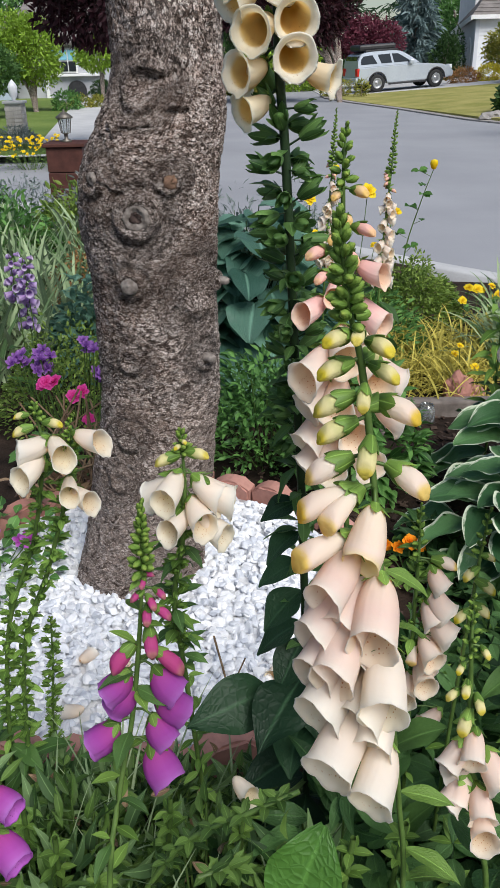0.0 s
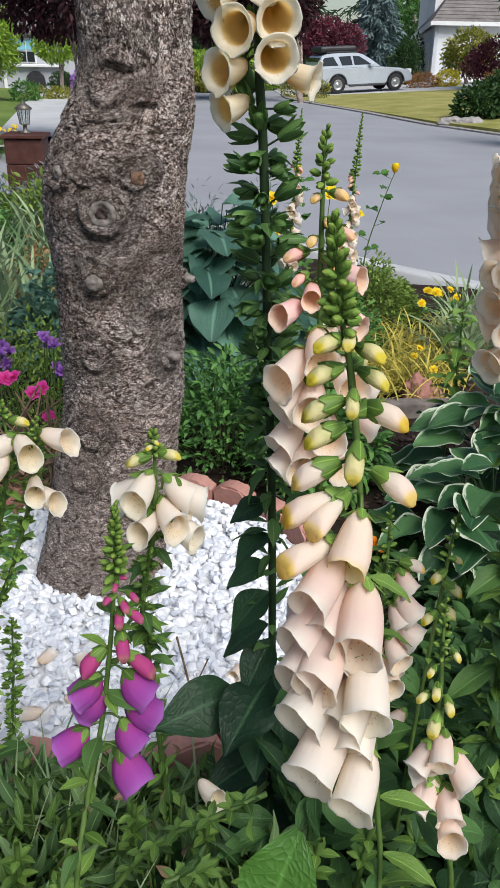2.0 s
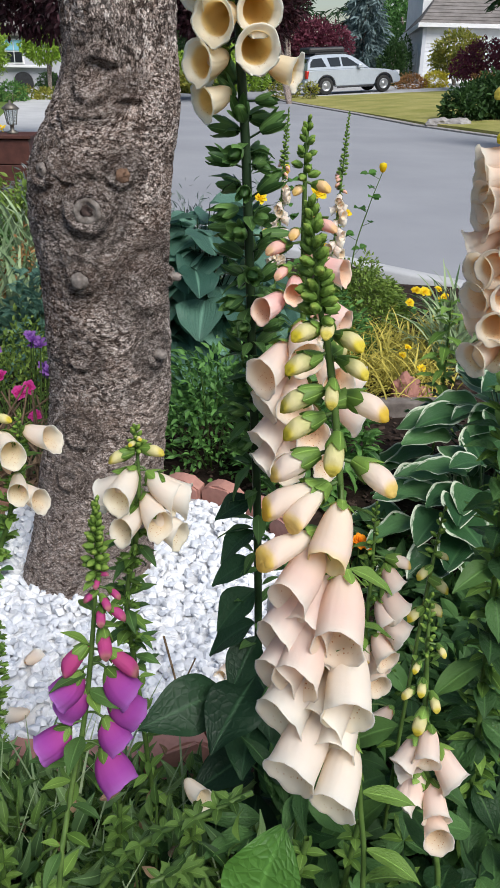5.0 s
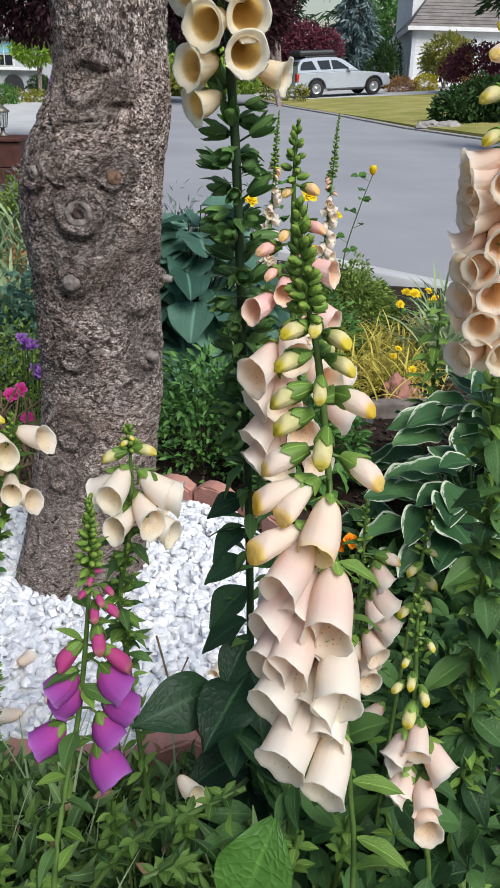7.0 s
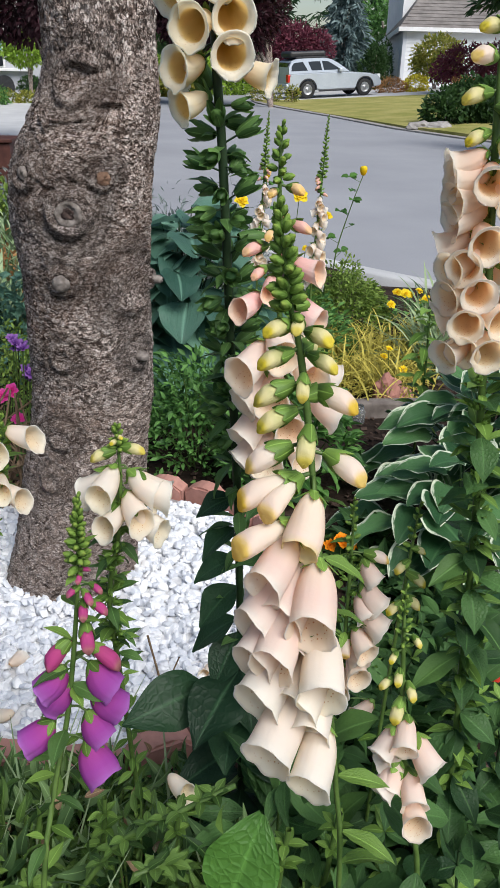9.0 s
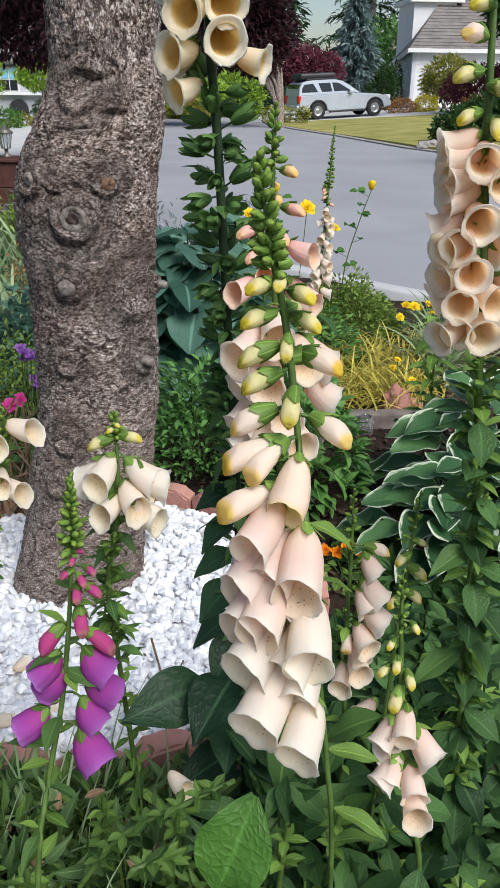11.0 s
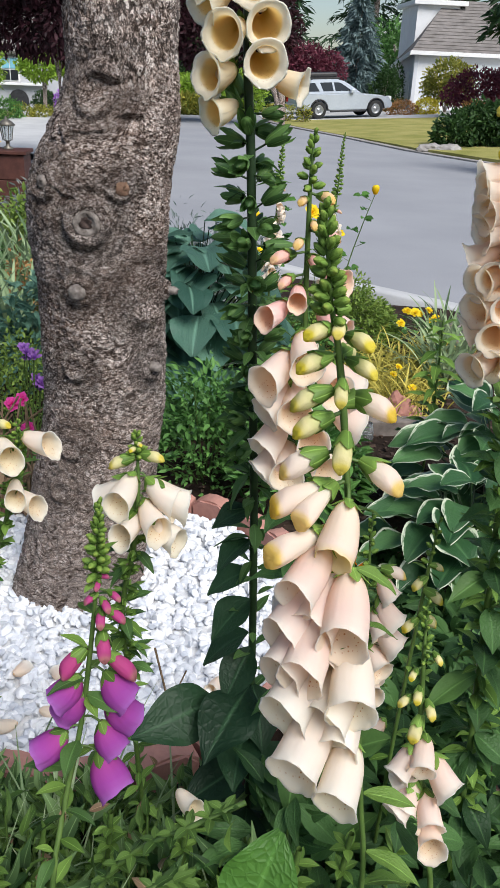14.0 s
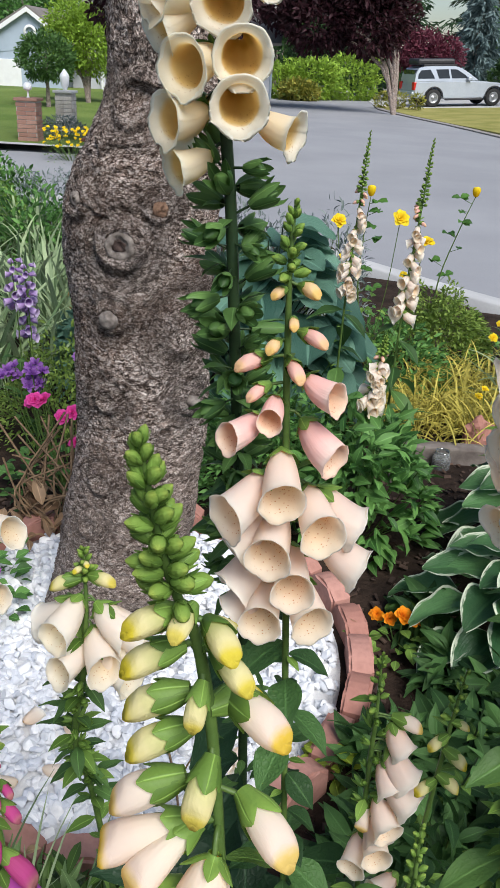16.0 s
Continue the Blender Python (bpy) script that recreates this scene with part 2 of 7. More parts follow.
M_FOXD = leafmat("dark_leaf", (0.013, 0.042, 0.019), (0.036, 0.092, 0.038), 0.5, 0.35, spec=0.24, net=2.6)
M_FOXL = leafmat("light_leaf", (0.11, 0.22, 0.035), (0.21, 0.35, 0.07), net=2.0)
M_BROAD = leafmat("veined_leaf", (0.042, 0.125, 0.020), (0.085, 0.21, 0.036), 0.45, 0.35, net=3.5)
M_DEAD = leafmat("withered_leaf_tissue", (0.16, 0.09, 0.05), (0.45, 0.30, 0.18))
M_SAGE = leafmat("soft_leaf", (0.075, 0.160, 0.055), (0.23, 0.35, 0.14), 0.6, 0.5, spec=0.2)
M_LIME = leafmat("lime_leaf", (0.20, 0.32, 0.03), (0.40, 0.50, 0.06))
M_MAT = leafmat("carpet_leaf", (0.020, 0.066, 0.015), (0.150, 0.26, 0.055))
M_SHRUB = leafmat("shrub_leaf", (0.036, 0.12, 0.028), (0.15, 0.32, 0.08))
M_BLUE = leafmat("blue_hosta_leaf", (0.055, 0.140, 0.105), (0.185, 0.35, 0.255), 0.40, 0.3, ribs=5.0)
M_VAR = leafmat("variegated_leaf", (0.036, 0.118, 0.046), (0.115, 0.25, 0.092), 0.38, 0.2, (0.60, 0.66, 0.50), ribs=2.0)
M_IRIS = leafmat("strap_leaf", (0.075, 0.18, 0.055), (0.40, 0.50, 0.28), 0.5, 0.2)
M_GOLD = leafmat("golden_grass", (0.40, 0.35, 0.05), (0.76, 0.64, 0.15), 0.6, 0.1)
M_GREY = leafmat("grey_leaf", (0.14, 0.19, 0.17), (0.30, 0.34, 0.33), 0.7, 0.1)
M_TREEG = leafmat("bright_tree_leaf", (0.15, 0.30, 0.026), (0.36, 0.54, 0.07), 0.6, 0.1)
M_TREED = leafmat("hedge_leaf", (0.016, 0.048, 0.013), (0.055, 0.12, 0.030), 0.6, 0.1)
M_TREEP = leafmat("purple_leaf", (0.016, 0.006, 0.009), (0.06, 0.018, 0.026), 0.6, 0.1)
M_TREER = leafmat("maroon_leaf", (0.10, 0.024, 0.040), (0.22, 0.055, 0.085), 0.6, 0.1)
M_CONIF = leafmat("conifer_needle", (0.013, 0.040, 0.018), (0.042, 0.095, 0.038), 0.7, 0.1)
M_SPRUCE = leafmat("blue_spruce_needle", (0.09, 0.15, 0.15), (0.22, 0.30, 0.30), 0.7, 0.1)
M_RHOD = leafmat("rhododendron_leaf", (0.084, 0.168, 0.028), (0.42, 0.378, 0.07), 0.6, 0.1)
M_YEL = leafmat("yellow_leaf", (0.55, 0.45, 0.03), (0.85, 0.72, 0.06), 0.6, 0.1)
M_ORS = leafmat("coppery_leaf", (0.28, 0.14, 0.05), (0.48, 0.25, 0.10), 0.6, 0.1)
P_A = petalmat("peach_petal", (0.97, 0.88, 0.76), (0.97, 0.815, 0.765), (0.975, 0.93, 0.87), None, 0.05, 0.58)
P_YOUNG = petalmat("opening_petal", (0.96, 0.88, 0.76), (0.97, 0.82, 0.76), (0.93, 0.78, 0.34), None, 0.04, 0.50, (0.76, 1.0))
P_YIN = petalmat("opening_throat", (0.92, 0.64, 0.18), (0.95, 0.76, 0.22), (0.975, 0.90, 0.78), None, 0.05, 0.66, (0.62, 0.90))
P_F = petalmat("apricot_petal", (0.98, 0.80, 0.70), (0.98, 0.87, 0.80), (0.985, 0.95, 0.89), None, 0.04, 0.68)
P_FIN = petalmat("apricot_throat", (0.92, 0.56, 0.24), (0.97, 0.79, 0.53), (0.985, 0.95, 0.88), (0.62, 0.30, 0.10), 0.06, 0.74, (0.60, 0.84))
P_H = petalmat("blush_petal", (0.97, 0.80, 0.71), (0.98, 0.87, 0.82), (0.985, 0.95, 0.90), None, 0.05, 0.60)
P_AIN = petalmat("peach_throat", (0.90, 0.58, 0.32), (0.97, 0.80, 0.60), (0.98, 0.90, 0.80), (0.58, 0.24, 0.07), 0.05, 0.70, (0.62, 0.95))
P_C = petalmat("cream_petal", (0.95, 0.86, 0.62), (0.965, 0.90, 0.73), (0.98, 0.965, 0.90), None, 0.05, 0.58)
P_CIN = petalmat("cream_throat", (0.80, 0.48, 0.13), (0.92, 0.70, 0.32), (0.98, 0.96, 0.90), (0.42, 0.18, 0.05), 0.07, 0.62, (0.66, 0.82))
P_B = petalmat("pink_petal", (0.90, 0.50, 0.46), (0.92, 0.60, 0.56), (0.94, 0.78, 0.70))
P_BC = petalmat("coral_bud", (0.84, 0.46, 0.40), (0.90, 0.56, 0.48), (0.88, 0.60, 0.30), None, 0.05)
P_AMBER = petalmat("amber_bud", (0.62, 0.52, 0.18), (0.88, 0.62, 0.34), (0.86, 0.58, 0.16), None, 0.04)
P_P = petalmat("purple_petal", (0.64, 0.09, 0.40), (0.55, 0.115, 0.55), (0.62, 0.27, 0.74), None, 0.12, 0.55)
P_PIN = petalmat("purple_throat", (0.35, 0.04, 0.25), (0.45, 0.10, 0.45), (0.50, 0.15, 0.60), (0.12, 0.01, 0.10))
P_M = petalmat("magenta_petal", (0.56, 0.09, 0.24), (0.62, 0.085, 0.30), (0.60, 0.26, 0.24))
P_BUD = petalmat("yellow_bud", (0.34, 0.44, 0.10), (0.80, 0.72, 0.38), (0.74, 0.60, 0.03), None, 0.03)
P_BUDP = petalmat("peach_bud", (0.96, 0.88, 0.74), (0.97, 0.80, 0.70), (0.88, 0.62, 0.04), None, 0.04, 0.48, (0.70, 0.95))
P_GREEN = petalmat("green_bud", (0.10, 0.20, 0.035), (0.20, 0.32, 0.06), (0.32, 0.42, 0.08), None, 0.05, 0.2)
P_ORANGE = petalmat("orange_petal", (0.80, 0.16, 0.01), (0.90, 0.28, 0.01), (0.95, 0.40, 0.02))
P_YELLOW = petalmat("yellow_petal", (0.85, 0.50, 0.01), (0.92, 0.68, 0.02), (0.95, 0.78, 0.05))
P_HOT = petalmat("hot_pink_petal", (0.75, 0.03, 0.25), (0.85, 0.06, 0.38), (0.90, 0.14, 0.50))
P_VIO = petalmat("violet_petal", (0.26, 0.08, 0.42), (0.38, 0.16, 0.55), (0.52, 0.28, 0.62))
P_WHITE = petalmat("white_petal", (0.97, 0.90, 0.80), (0.975, 0.905, 0.85), (0.985, 0.955, 0.90), None, 0.05, 0.58)
P_WIN = petalmat("pale_throat", (0.92, 0.68, 0.38), (0.97, 0.85, 0.66), (0.98, 0.93, 0.84), (0.58, 0.30, 0.10), 0.05, 0.70, (0.62, 0.95))
P_LIL = petalmat("lilac_petal", (0.40, 0.22, 0.54), (0.56, 0.38, 0.70), (0.80, 0.70, 0.86))
M_SIDING = surface("white_siding", (0.74, 0.75, 0.77), (0.84, 0.85, 0.86), 0.5, 0.6, 0.3, 0.002)
M_TRIM = surface("white_trim", (0.78, 0.78, 0.78), (0.86, 0.86, 0.86), 1.0, 0.5, 0.3, 0.001)
M_BLUEH = surface("blue_grey_siding", (0.36, 0.43, 0.52), (0.44, 0.51, 0.60), 0.6, 0.7, 0.3, 0.002)
M_ROOF = surface("grey_shingle", (0.16, 0.145, 0.135), (0.28, 0.255, 0.24), 2.0, 0.9, 0.2, 0.01, 12)
M_DARKW = surface("brown_stained_wood", (0.060, 0.022, 0.017), (0.11, 0.042, 0.032), 12, 0.6, 0.3, 0.002)
M_GREYW = surface("weathered_timber", (0.11, 0.09, 0.08), (0.27, 0.235, 0.21), 12, 0.85, 0.2, 0.003)
M_METAL = surface("bronze_metal", (0.10, 0.09, 0.075), (0.20, 0.18, 0.15), 20, 0.45, 0.5, 0.001, 6, 0.5)
M_CAR = surface("silver_paint", (0.46, 0.51, 0.58), (0.52, 0.57, 0.64), 2.0, 0.22, 0.7, 0.0002, 6, 0.25)
M_TYRE = surface("tyre_rubber", (0.02, 0.02, 0.02), (0.035, 0.035, 0.035), 20, 0.8, 0.3, 0.001)
M_RIM = surface("alloy_rim", (0.35, 0.36, 0.37), (0.5, 0.5, 0.5), 10, 0.35, 0.5, 0.0005, 6, 0.8)
M_BLACKP = surface("black_plastic", (0.02, 0.02, 0.022), (0.045, 0.045, 0.05), 10, 0.5, 0.4, 0.001)
M_REDP = surface("red_plastic", (0.60, 0.04, 0.025), (0.70, 0.06, 0.035), 10, 0.4, 0.4, 0.0005)
M_STONE = surface("grey_stone", (0.22, 0.20, 0.19), (0.42, 0.40, 0.38), 6, 0.9, 0.2, 0.01)
M_PBRICK = varied("pillar_brick", (0.30, 0.16, 0.125), (0.42, 0.25, 0.20), 0.9, 0.003, 20)
M_LBRICK = varied("pale_brick", (0.42, 0.38, 0.34), (0.60, 0.56, 0.52), 0.9, 0.003, 20)
M_MORTAR = surface("mortar", (0.40, 0.38, 0.35), (0.52, 0.50, 0.47), 20, 0.9, 0.2, 0.002)
gl = Nodes("dark_glass", 0.05, 0.5)
gl.color((0.02, 0.025, 0.03))
M_GLASS = gl.m
gl = Nodes("clear_glass", 0.03, 0.5)
gl.b.inputs["Transmission Weight"].default_value = 0.9
gl.color((0.85, 0.88, 0.88))
M_CLEAR = gl.m
gl = Nodes("blue_film_glass", 0.1, 0.5)
gl.color((0.22, 0.50, 0.62))
M_BLUEG = gl.m
gl = Nodes("tail_lamp", 0.2, 0.5)
gl.color((0.5, 0.02, 0.015))
M_TAIL = gl.m
gl = Nodes("frosted_globe", 0.3, 0.5)
gl.color((0.85, 0.86, 0.88))
M_GLOBE = gl.m


# ---- mesh helpers ----
def mesh_of(name, verts, faces, mats, uv=None, slots=None, smooth=True):
    """One mesh from arrays: verts (n,3), faces (m,4) or (m,3), uv per vertex, slots per face."""
    verts, faces = np.asarray(verts, np.float32), np.asarray(faces, np.int32)
    me = bpy.data.meshes.new(name)
    k = faces.shape[1]
    me.vertices.add(len(verts))
    me.vertices.foreach_set("co", verts.ravel())
    me.loops.add(faces.size)
    me.loops.foreach_set("vertex_index", faces.ravel())
    me.polygons.add(len(faces))
    me.polygons.foreach_set("loop_start", np.arange(0, faces.size, k, dtype=np.int32))
    me.polygons.foreach_set("loop_total", np.full(len(faces), k, np.int32))
    me.polygons.foreach_set("use_smooth", np.full(len(faces), smooth))
    if slots is not None:
        me.polygons.foreach_set("material_index", np.asarray(slots, np.int32))
    if uv is not None:
        layer = me.uv_layers.new(name="UVMap")
        layer.data.foreach_set("uv", np.asarray(uv, np.float32)[faces.ravel()].ravel())
    for m in mats if isinstance(mats, (list, tuple)) else [mats]:
        me.materials.append(m)
    me.update(calc_edges=True)
    me.validate()
    return me


def grid_faces(nu, nv, wrap=False):
    """Quads of a grid of nv rows of nu vertices."""
    i, j = np.meshgrid(np.arange(nu if wrap else nu - 1), np.arange(nv - 1))
    a = (j * nu + i).ravel()
    b = (j * nu + (i + 1) % nu).ravel()
    return np.stack([a, b, b + nu, a + nu], 1)


def part_mesh(name, me, parent, label="", m=None):
    ob = new(name, me)
    ob.parent = parent
    if m is not None:
        ob.matrix_basis = m
    if label:
        tagged(ob, label)
    return ob


def part(name, bm, material, parent, label="", smooth=False):
    """Links a bmesh as one mesh object under a thing or a part."""
    me = bpy.data.meshes.new(name)
    bm.to_mesh(me)
    bm.free()
    for p in me.polygons:
        p.use_smooth = smooth
    me.materials.append(material)
    return part_mesh(name, me, parent, label)


def thing(name, at, label, category, group="", kind=""):
    ob = new(name)
    ob.location = at
    ob.empty_display_size = 0.1
    return tagged(ob, label, category, group, kind)


def box(bm, lo, hi, bevel=0.0):
    c = [(a + b) / 2 for a, b in zip(lo, hi)]
    s = [abs(b - a) for a, b in zip(lo, hi)]
    r = bmesh.ops.create_cube(bm, size=1.0, matrix=Matrix.Translation(c) @ Matrix.Diagonal((*s, 1)))
    if bevel:
        es = list({e for v in r["verts"] for e in v.link_edges})
        bmesh.ops.bevel(bm, geom=es, offset=bevel, segments=2, affect="EDGES", profile=0.5)
    return bm


def lathe(profile, seg=20, wave=None):
    """A turned body from (radius, z) pairs: verts, faces, uv."""
    a = np.linspace(0, 2 * np.pi, seg, endpoint=False)
    r, z = np.array(profile, float).T
    v = np.stack([r[:, None] * np.cos(a), r[:, None] * np.sin(a), np.repeat(z[:, None], seg, 1)], -1).reshape(-1, 3)
    u = np.stack([np.tile(a / (2 * np.pi), len(r)), np.repeat(np.linspace(0, 1, len(r)), seg)], -1)
    return v, grid_faces(seg, len(r), True), u


def tube(points, radii, seg=8):
    """A tube along points with a radius at each."""
    pts = np.asarray(points, float)
    rad = np.broadcast_to(radii, (len(pts),))
    tan = np.gradient(pts, axis=0)
    tan /= np.linalg.norm(tan, axis=1)[:, None] + 1e-9
    ref = np.where(np.abs(tan[:, 2:3]) > 0.9, [[1.0, 0, 0]], [[0, 0, 1.0]])
    s = np.cross(tan, ref)
    s /= np.linalg.norm(s, axis=1)[:, None] + 1e-9
    w = np.cross(s, tan)
    a = np.linspace(0, 2 * np.pi, seg, endpoint=False)
    v = pts[:, None] + rad[:, None, None] * (np.cos(a)[None, :, None] * s[:, None] + np.sin(a)[None, :, None] * w[:, None])
    u = np.stack([np.tile(a / 6.283, len(pts)), np.repeat(np.linspace(0, 1, len(pts)), seg)], -1)
    return v.reshape(-1, 3), grid_faces(seg, len(pts), True), u


def spline(points, n):
    """n points smoothly through the given ones (Catmull-Rom)."""
    p = np.asarray(points, float)
    q = np.vstack([2 * p[0] - p[1], p, 2 * p[-1] - p[-2]])
    out = []
    for s in np.linspace(0, len(p) - 1 - 1e-6, n):
        i, f = int(s), s - int(s)
        a, b, c, d = q[i:i + 4]
        out.append(0.5 * (2 * b + (c - a) * f + (2 * a - 5 * b + 4 * c - d) * f * f + (3 * b - a - 3 * c + d) * f ** 3))
    return np.array(out)


def merge(items):
    """Joins (verts, faces, uv) bodies."""
    vs, fs, us, k = [], [], [], 0
    for v, f, u in items:
        vs.append(v), fs.append(f + k), us.append(u)
        k += len(v)
    return np.vstack(vs), np.vstack(fs), np.vstack(us)


def leaf_body(nu=5, nv=9, width=0.4, peak=0.4, droop=0.25, fold=0.12, wavy=0.0, tip=1.0, seed=0):
    """A leaf of length 1 along +x, its face up: verts, faces, uv."""
    rng = np.random.default_rng(seed)
    t, s = np.linspace(0, 1, nv), np.linspace(-1, 1, nu)
    p = np.log(0.5) / np.log(peak)
    w = np.sin(np.pi * np.clip(t, 0.015, 0.985) ** p) ** tip * width / 2
    x = t[:, None] * np.ones(nu)
    y = w[:, None] * s
    z = fold * np.abs(s) * w[:, None] * 2 - droop * (t ** 2)[:, None] + droop * 0.6 * t[:, None]
    ph = rng.uniform(0, 6, 2)
    z = z + wavy * np.sin(t * 14 + ph[0])[:, None] * s * s * 0.5 + wavy * np.sin(t * 9 + ph[1])[:, None] * s ** 3 * 0.5
    u = np.stack([np.broadcast_to((s + 1) / 2, x.shape), np.broadcast_to(t[:, None], x.shape)], -1)
    return np.stack([x, y, z], -1).reshape(-1, 3), grid_faces(nu, nv), u.reshape(-1, 2)


def frames(direction, up, roll, size):
    """Turning matrices (n,3,3) that take +x to direction, with the face up, scaled."""
    d = direction / (np.linalg.norm(direction, axis=1)[:, None] + 1e-9)
    y = np.cross(up, d)
    y /= np.linalg.norm(y, axis=1)[:, None] + 1e-9
    z = np.cross(d, y)
    c, s = np.cos(roll)[:, None], np.sin(roll)[:, None]
    y, z = c * y + s * z, c * z - s * y
    return np.stack([d, y, z], 2) * np.asarray(size)[:, None, None]


def scatter(body, places, turns):
    """Copies of a body at places with turning matrices, as one body."""
    v, f, u = body
    n = len(places)
    out = np.einsum("nij,vj->nvi", turns, v) + places[:, None]
    ff = (f[None] + (np.arange(n) * len(v))[:, None, None]).reshape(-1, f.shape[1])
    return out.reshape(-1, 3), ff, np.tile(u, (n, 1))


def mat_at(place, direction, up=(0, 0, 1), size=1.0, roll=0.0):
    d = Vector(direction).normalized()
    y = Vector(up).cross(d)
    y = y.normalized() if y.length > 1e-4 else Vector((0, 1, 0))
    z = d.cross(y)
    return Matrix.Translation(place) @ Matrix((d, y, z)).transposed().to_4x4() @ Matrix.Rotation(roll, 4, "X") @ Matrix.Scale(size, 4)


def aim(az, drop):
    a, d = radians(az), radians(drop)
    return Vector((math.cos(a) * math.cos(d), math.sin(a) * math.cos(d), -math.sin(d)))


# ---- ground, road, lawns ----
KERB_X = [-400, -30, -6, -2, 0, 0.7, 1.4, 2.0, 4, 8, 14, 40, 400]
KERB_Y = [30, 13, 10.6, 9.8, 8.3, 7.4, 6.6, 6.0, 4.4, 1.8, -1.5, -14, -160]
STREET = -0.30


def kerb_y(x):
    return np.interp(x, KERB_X, KERB_Y)


def bed_z(x, y):
    """Height of the planted bed."""
    x, y = np.asarray(x, float), np.asarray(y, float)
    z = np.interp(y, [0, 2.3, 3.5, 5.2, 7.5], [0.0, 0.0, -0.13, -0.19, -0.2])
    gap = kerb_y(x) - y
    return np.where(gap > 0.0, z * 1.0, np.clip(-0.2 + gap * 0.6, -0.36, -0.2))


def sheet(name, fx, fy, xs, zf, mat, label, category):
    """A sheet over a grid of x columns whose rows run from fy(x) to fx(x)."""
    n = 40
    t = np.linspace(0, 1, n)
    X = np.repeat(xs[:, None], n, 1)
    Y = fy(xs)[:, None] * (1 - t) + fx(xs)[:, None] * t
    v = np.stack([X, Y, zf(X, Y)], -1).reshape(-1, 3)
    ob = new(name, mesh_of(name, v, grid_faces(n, len(xs))[:, ::-1], mat))
    return tagged(ob, label, category, kind="structure")


g = np.concatenate([-np.geomspace(900, 3.2, 30), np.arange(-3, 3.01, 0.06), np.geomspace(3.2, 900, 30)])
gx, gy = np.meshgrid(g, g + 2.0)
gz = bed_z(gx, gy)
near = (np.abs(gx) < 2.5) & (np.abs(gy - 2) < 3)
bumps = np.array([noise.noise((a * 6, b * 6, 0.3)) for a, b in zip(gx[near], gy[near])])
gz[near] += 0.012 * bumps
v = np.stack([gx, gy, gz], -1).reshape(-1, 3)
tagged(new("ground", mesh_of("ground", v, grid_faces(len(g), len(g)), M_SOIL)), "brown garden soil of the flower bed", "ground", kind="structure")

# asphalt: one sheet from the near kerb outwards
xs = np.unique(np.concatenate([np.linspace(-60, -8, 12), np.linspace(-8, 8, 60), np.linspace(8, 60, 14)]))
sheet("road", lambda x: np.full_like(x, 75.0), lambda x: kerb_y(x) + 0.2, xs, lambda x, y: np.full_like(x, STREET), M_ASPH, "smooth grey asphalt street bending past the garden", "road")

# rolled concrete kerb along the bed, as a swept profile
path = np.array([(x, kerb_y(x)) for x in np.linspace(-8, 9, 90)])
tan = np.gradient(path, axis=0)
nor = np.stack([-tan[:, 1], tan[:, 0]], 1) / np.linalg.norm(tan, axis=1)[:, None]
prof = [(-0.16, -0.4), (-0.16, -0.185), (-0.13, -0.17), (0.02, -0.175), (0.09, -0.23), (0.16, -0.285), (0.34, -0.292), (0.35, -0.4)]
v = np.array([[(p[0] + o * n[0], p[1] + o * n[1], h) for o, h in prof] for p, n in zip(path, nor)]).reshape(-1, 3)
tagged(new("kerb", mesh_of("kerb", v, grid_faces(len(prof), len(path)), M_CONC)), "pale rolled concrete kerb and gutter", "kerb", kind="structure")

# dry lawn across the street, raised above it and rising to the house
EDGE_Y = [-10, 8, 12.5, 16, 20.3, 23.2, 28.5, 33, 36.5, 39]
EDGE_X = [60, 30, 14.3, 9.6, 7.2, 6.15, 5.1, 4.0, 3.4, 3.4]


def rise(x, y):
    return np.clip(-0.24 + 0.055 * (x - 5.2) * np.clip((y - 14) / 14, 0, 1), -0.25, 0.6)


def strip(name, ys, x0, x1, zf, mat, label, category, n=30, lip=0.0):
    """A sheet over rows of y whose columns run from x0(y) to x1(y), with a turned-down edge."""
    t = np.linspace(0, 1, n) ** 1.6
    X = x0(ys)[:, None] * (1 - t) + x1(ys)[:, None] * t
    Y = np.repeat(ys[:, None], n, 1)
    Z = zf(X, Y)
    if lip:
        X, Y = np.hstack([X[:, :1], X]), np.hstack([Y[:, :1], Y])
        Z = np.hstack([Z[:, :1] - lip, Z])
        n += 1
    ob = new(name, mesh_of(name, np.stack([X, Y, Z], -1).reshape(-1, 3), grid_faces(n, len(ys)), mat, smooth=False))
    return tagged(ob, label, category, kind="structure")


edge_x = lambda y: np.interp(y, EDGE_Y, EDGE_X)
strip("lawn_east", np.linspace(8, 39, 60), edge_x, lambda y: np.full_like(y, 70.0), rise, M_GRASS, "dry yellowish mown lawn across the street", "lawn", lip=0.14)
strip("lawn_kerb", np.linspace(8, 39, 60), lambda y: edge_x(y) - 0.3, lambda y: edge_x(y) + 0.06, lambda x, y: np.full_like(x, -0.262), M_STONE, "low grey kerb edging the lawn", "kerb", 3, 0.06)
strip("driveway_east", np.linspace(39, 75, 30), lambda y: np.full_like(y, 3.2), lambda y: np.full_like(y, 70.0), lambda x, y: np.clip(-0.27 + 0.055 * (x - 5.2), -0.28, 0.35), M_CONC, "pale concrete driveway by the garage", "driveway", lip=0.1)
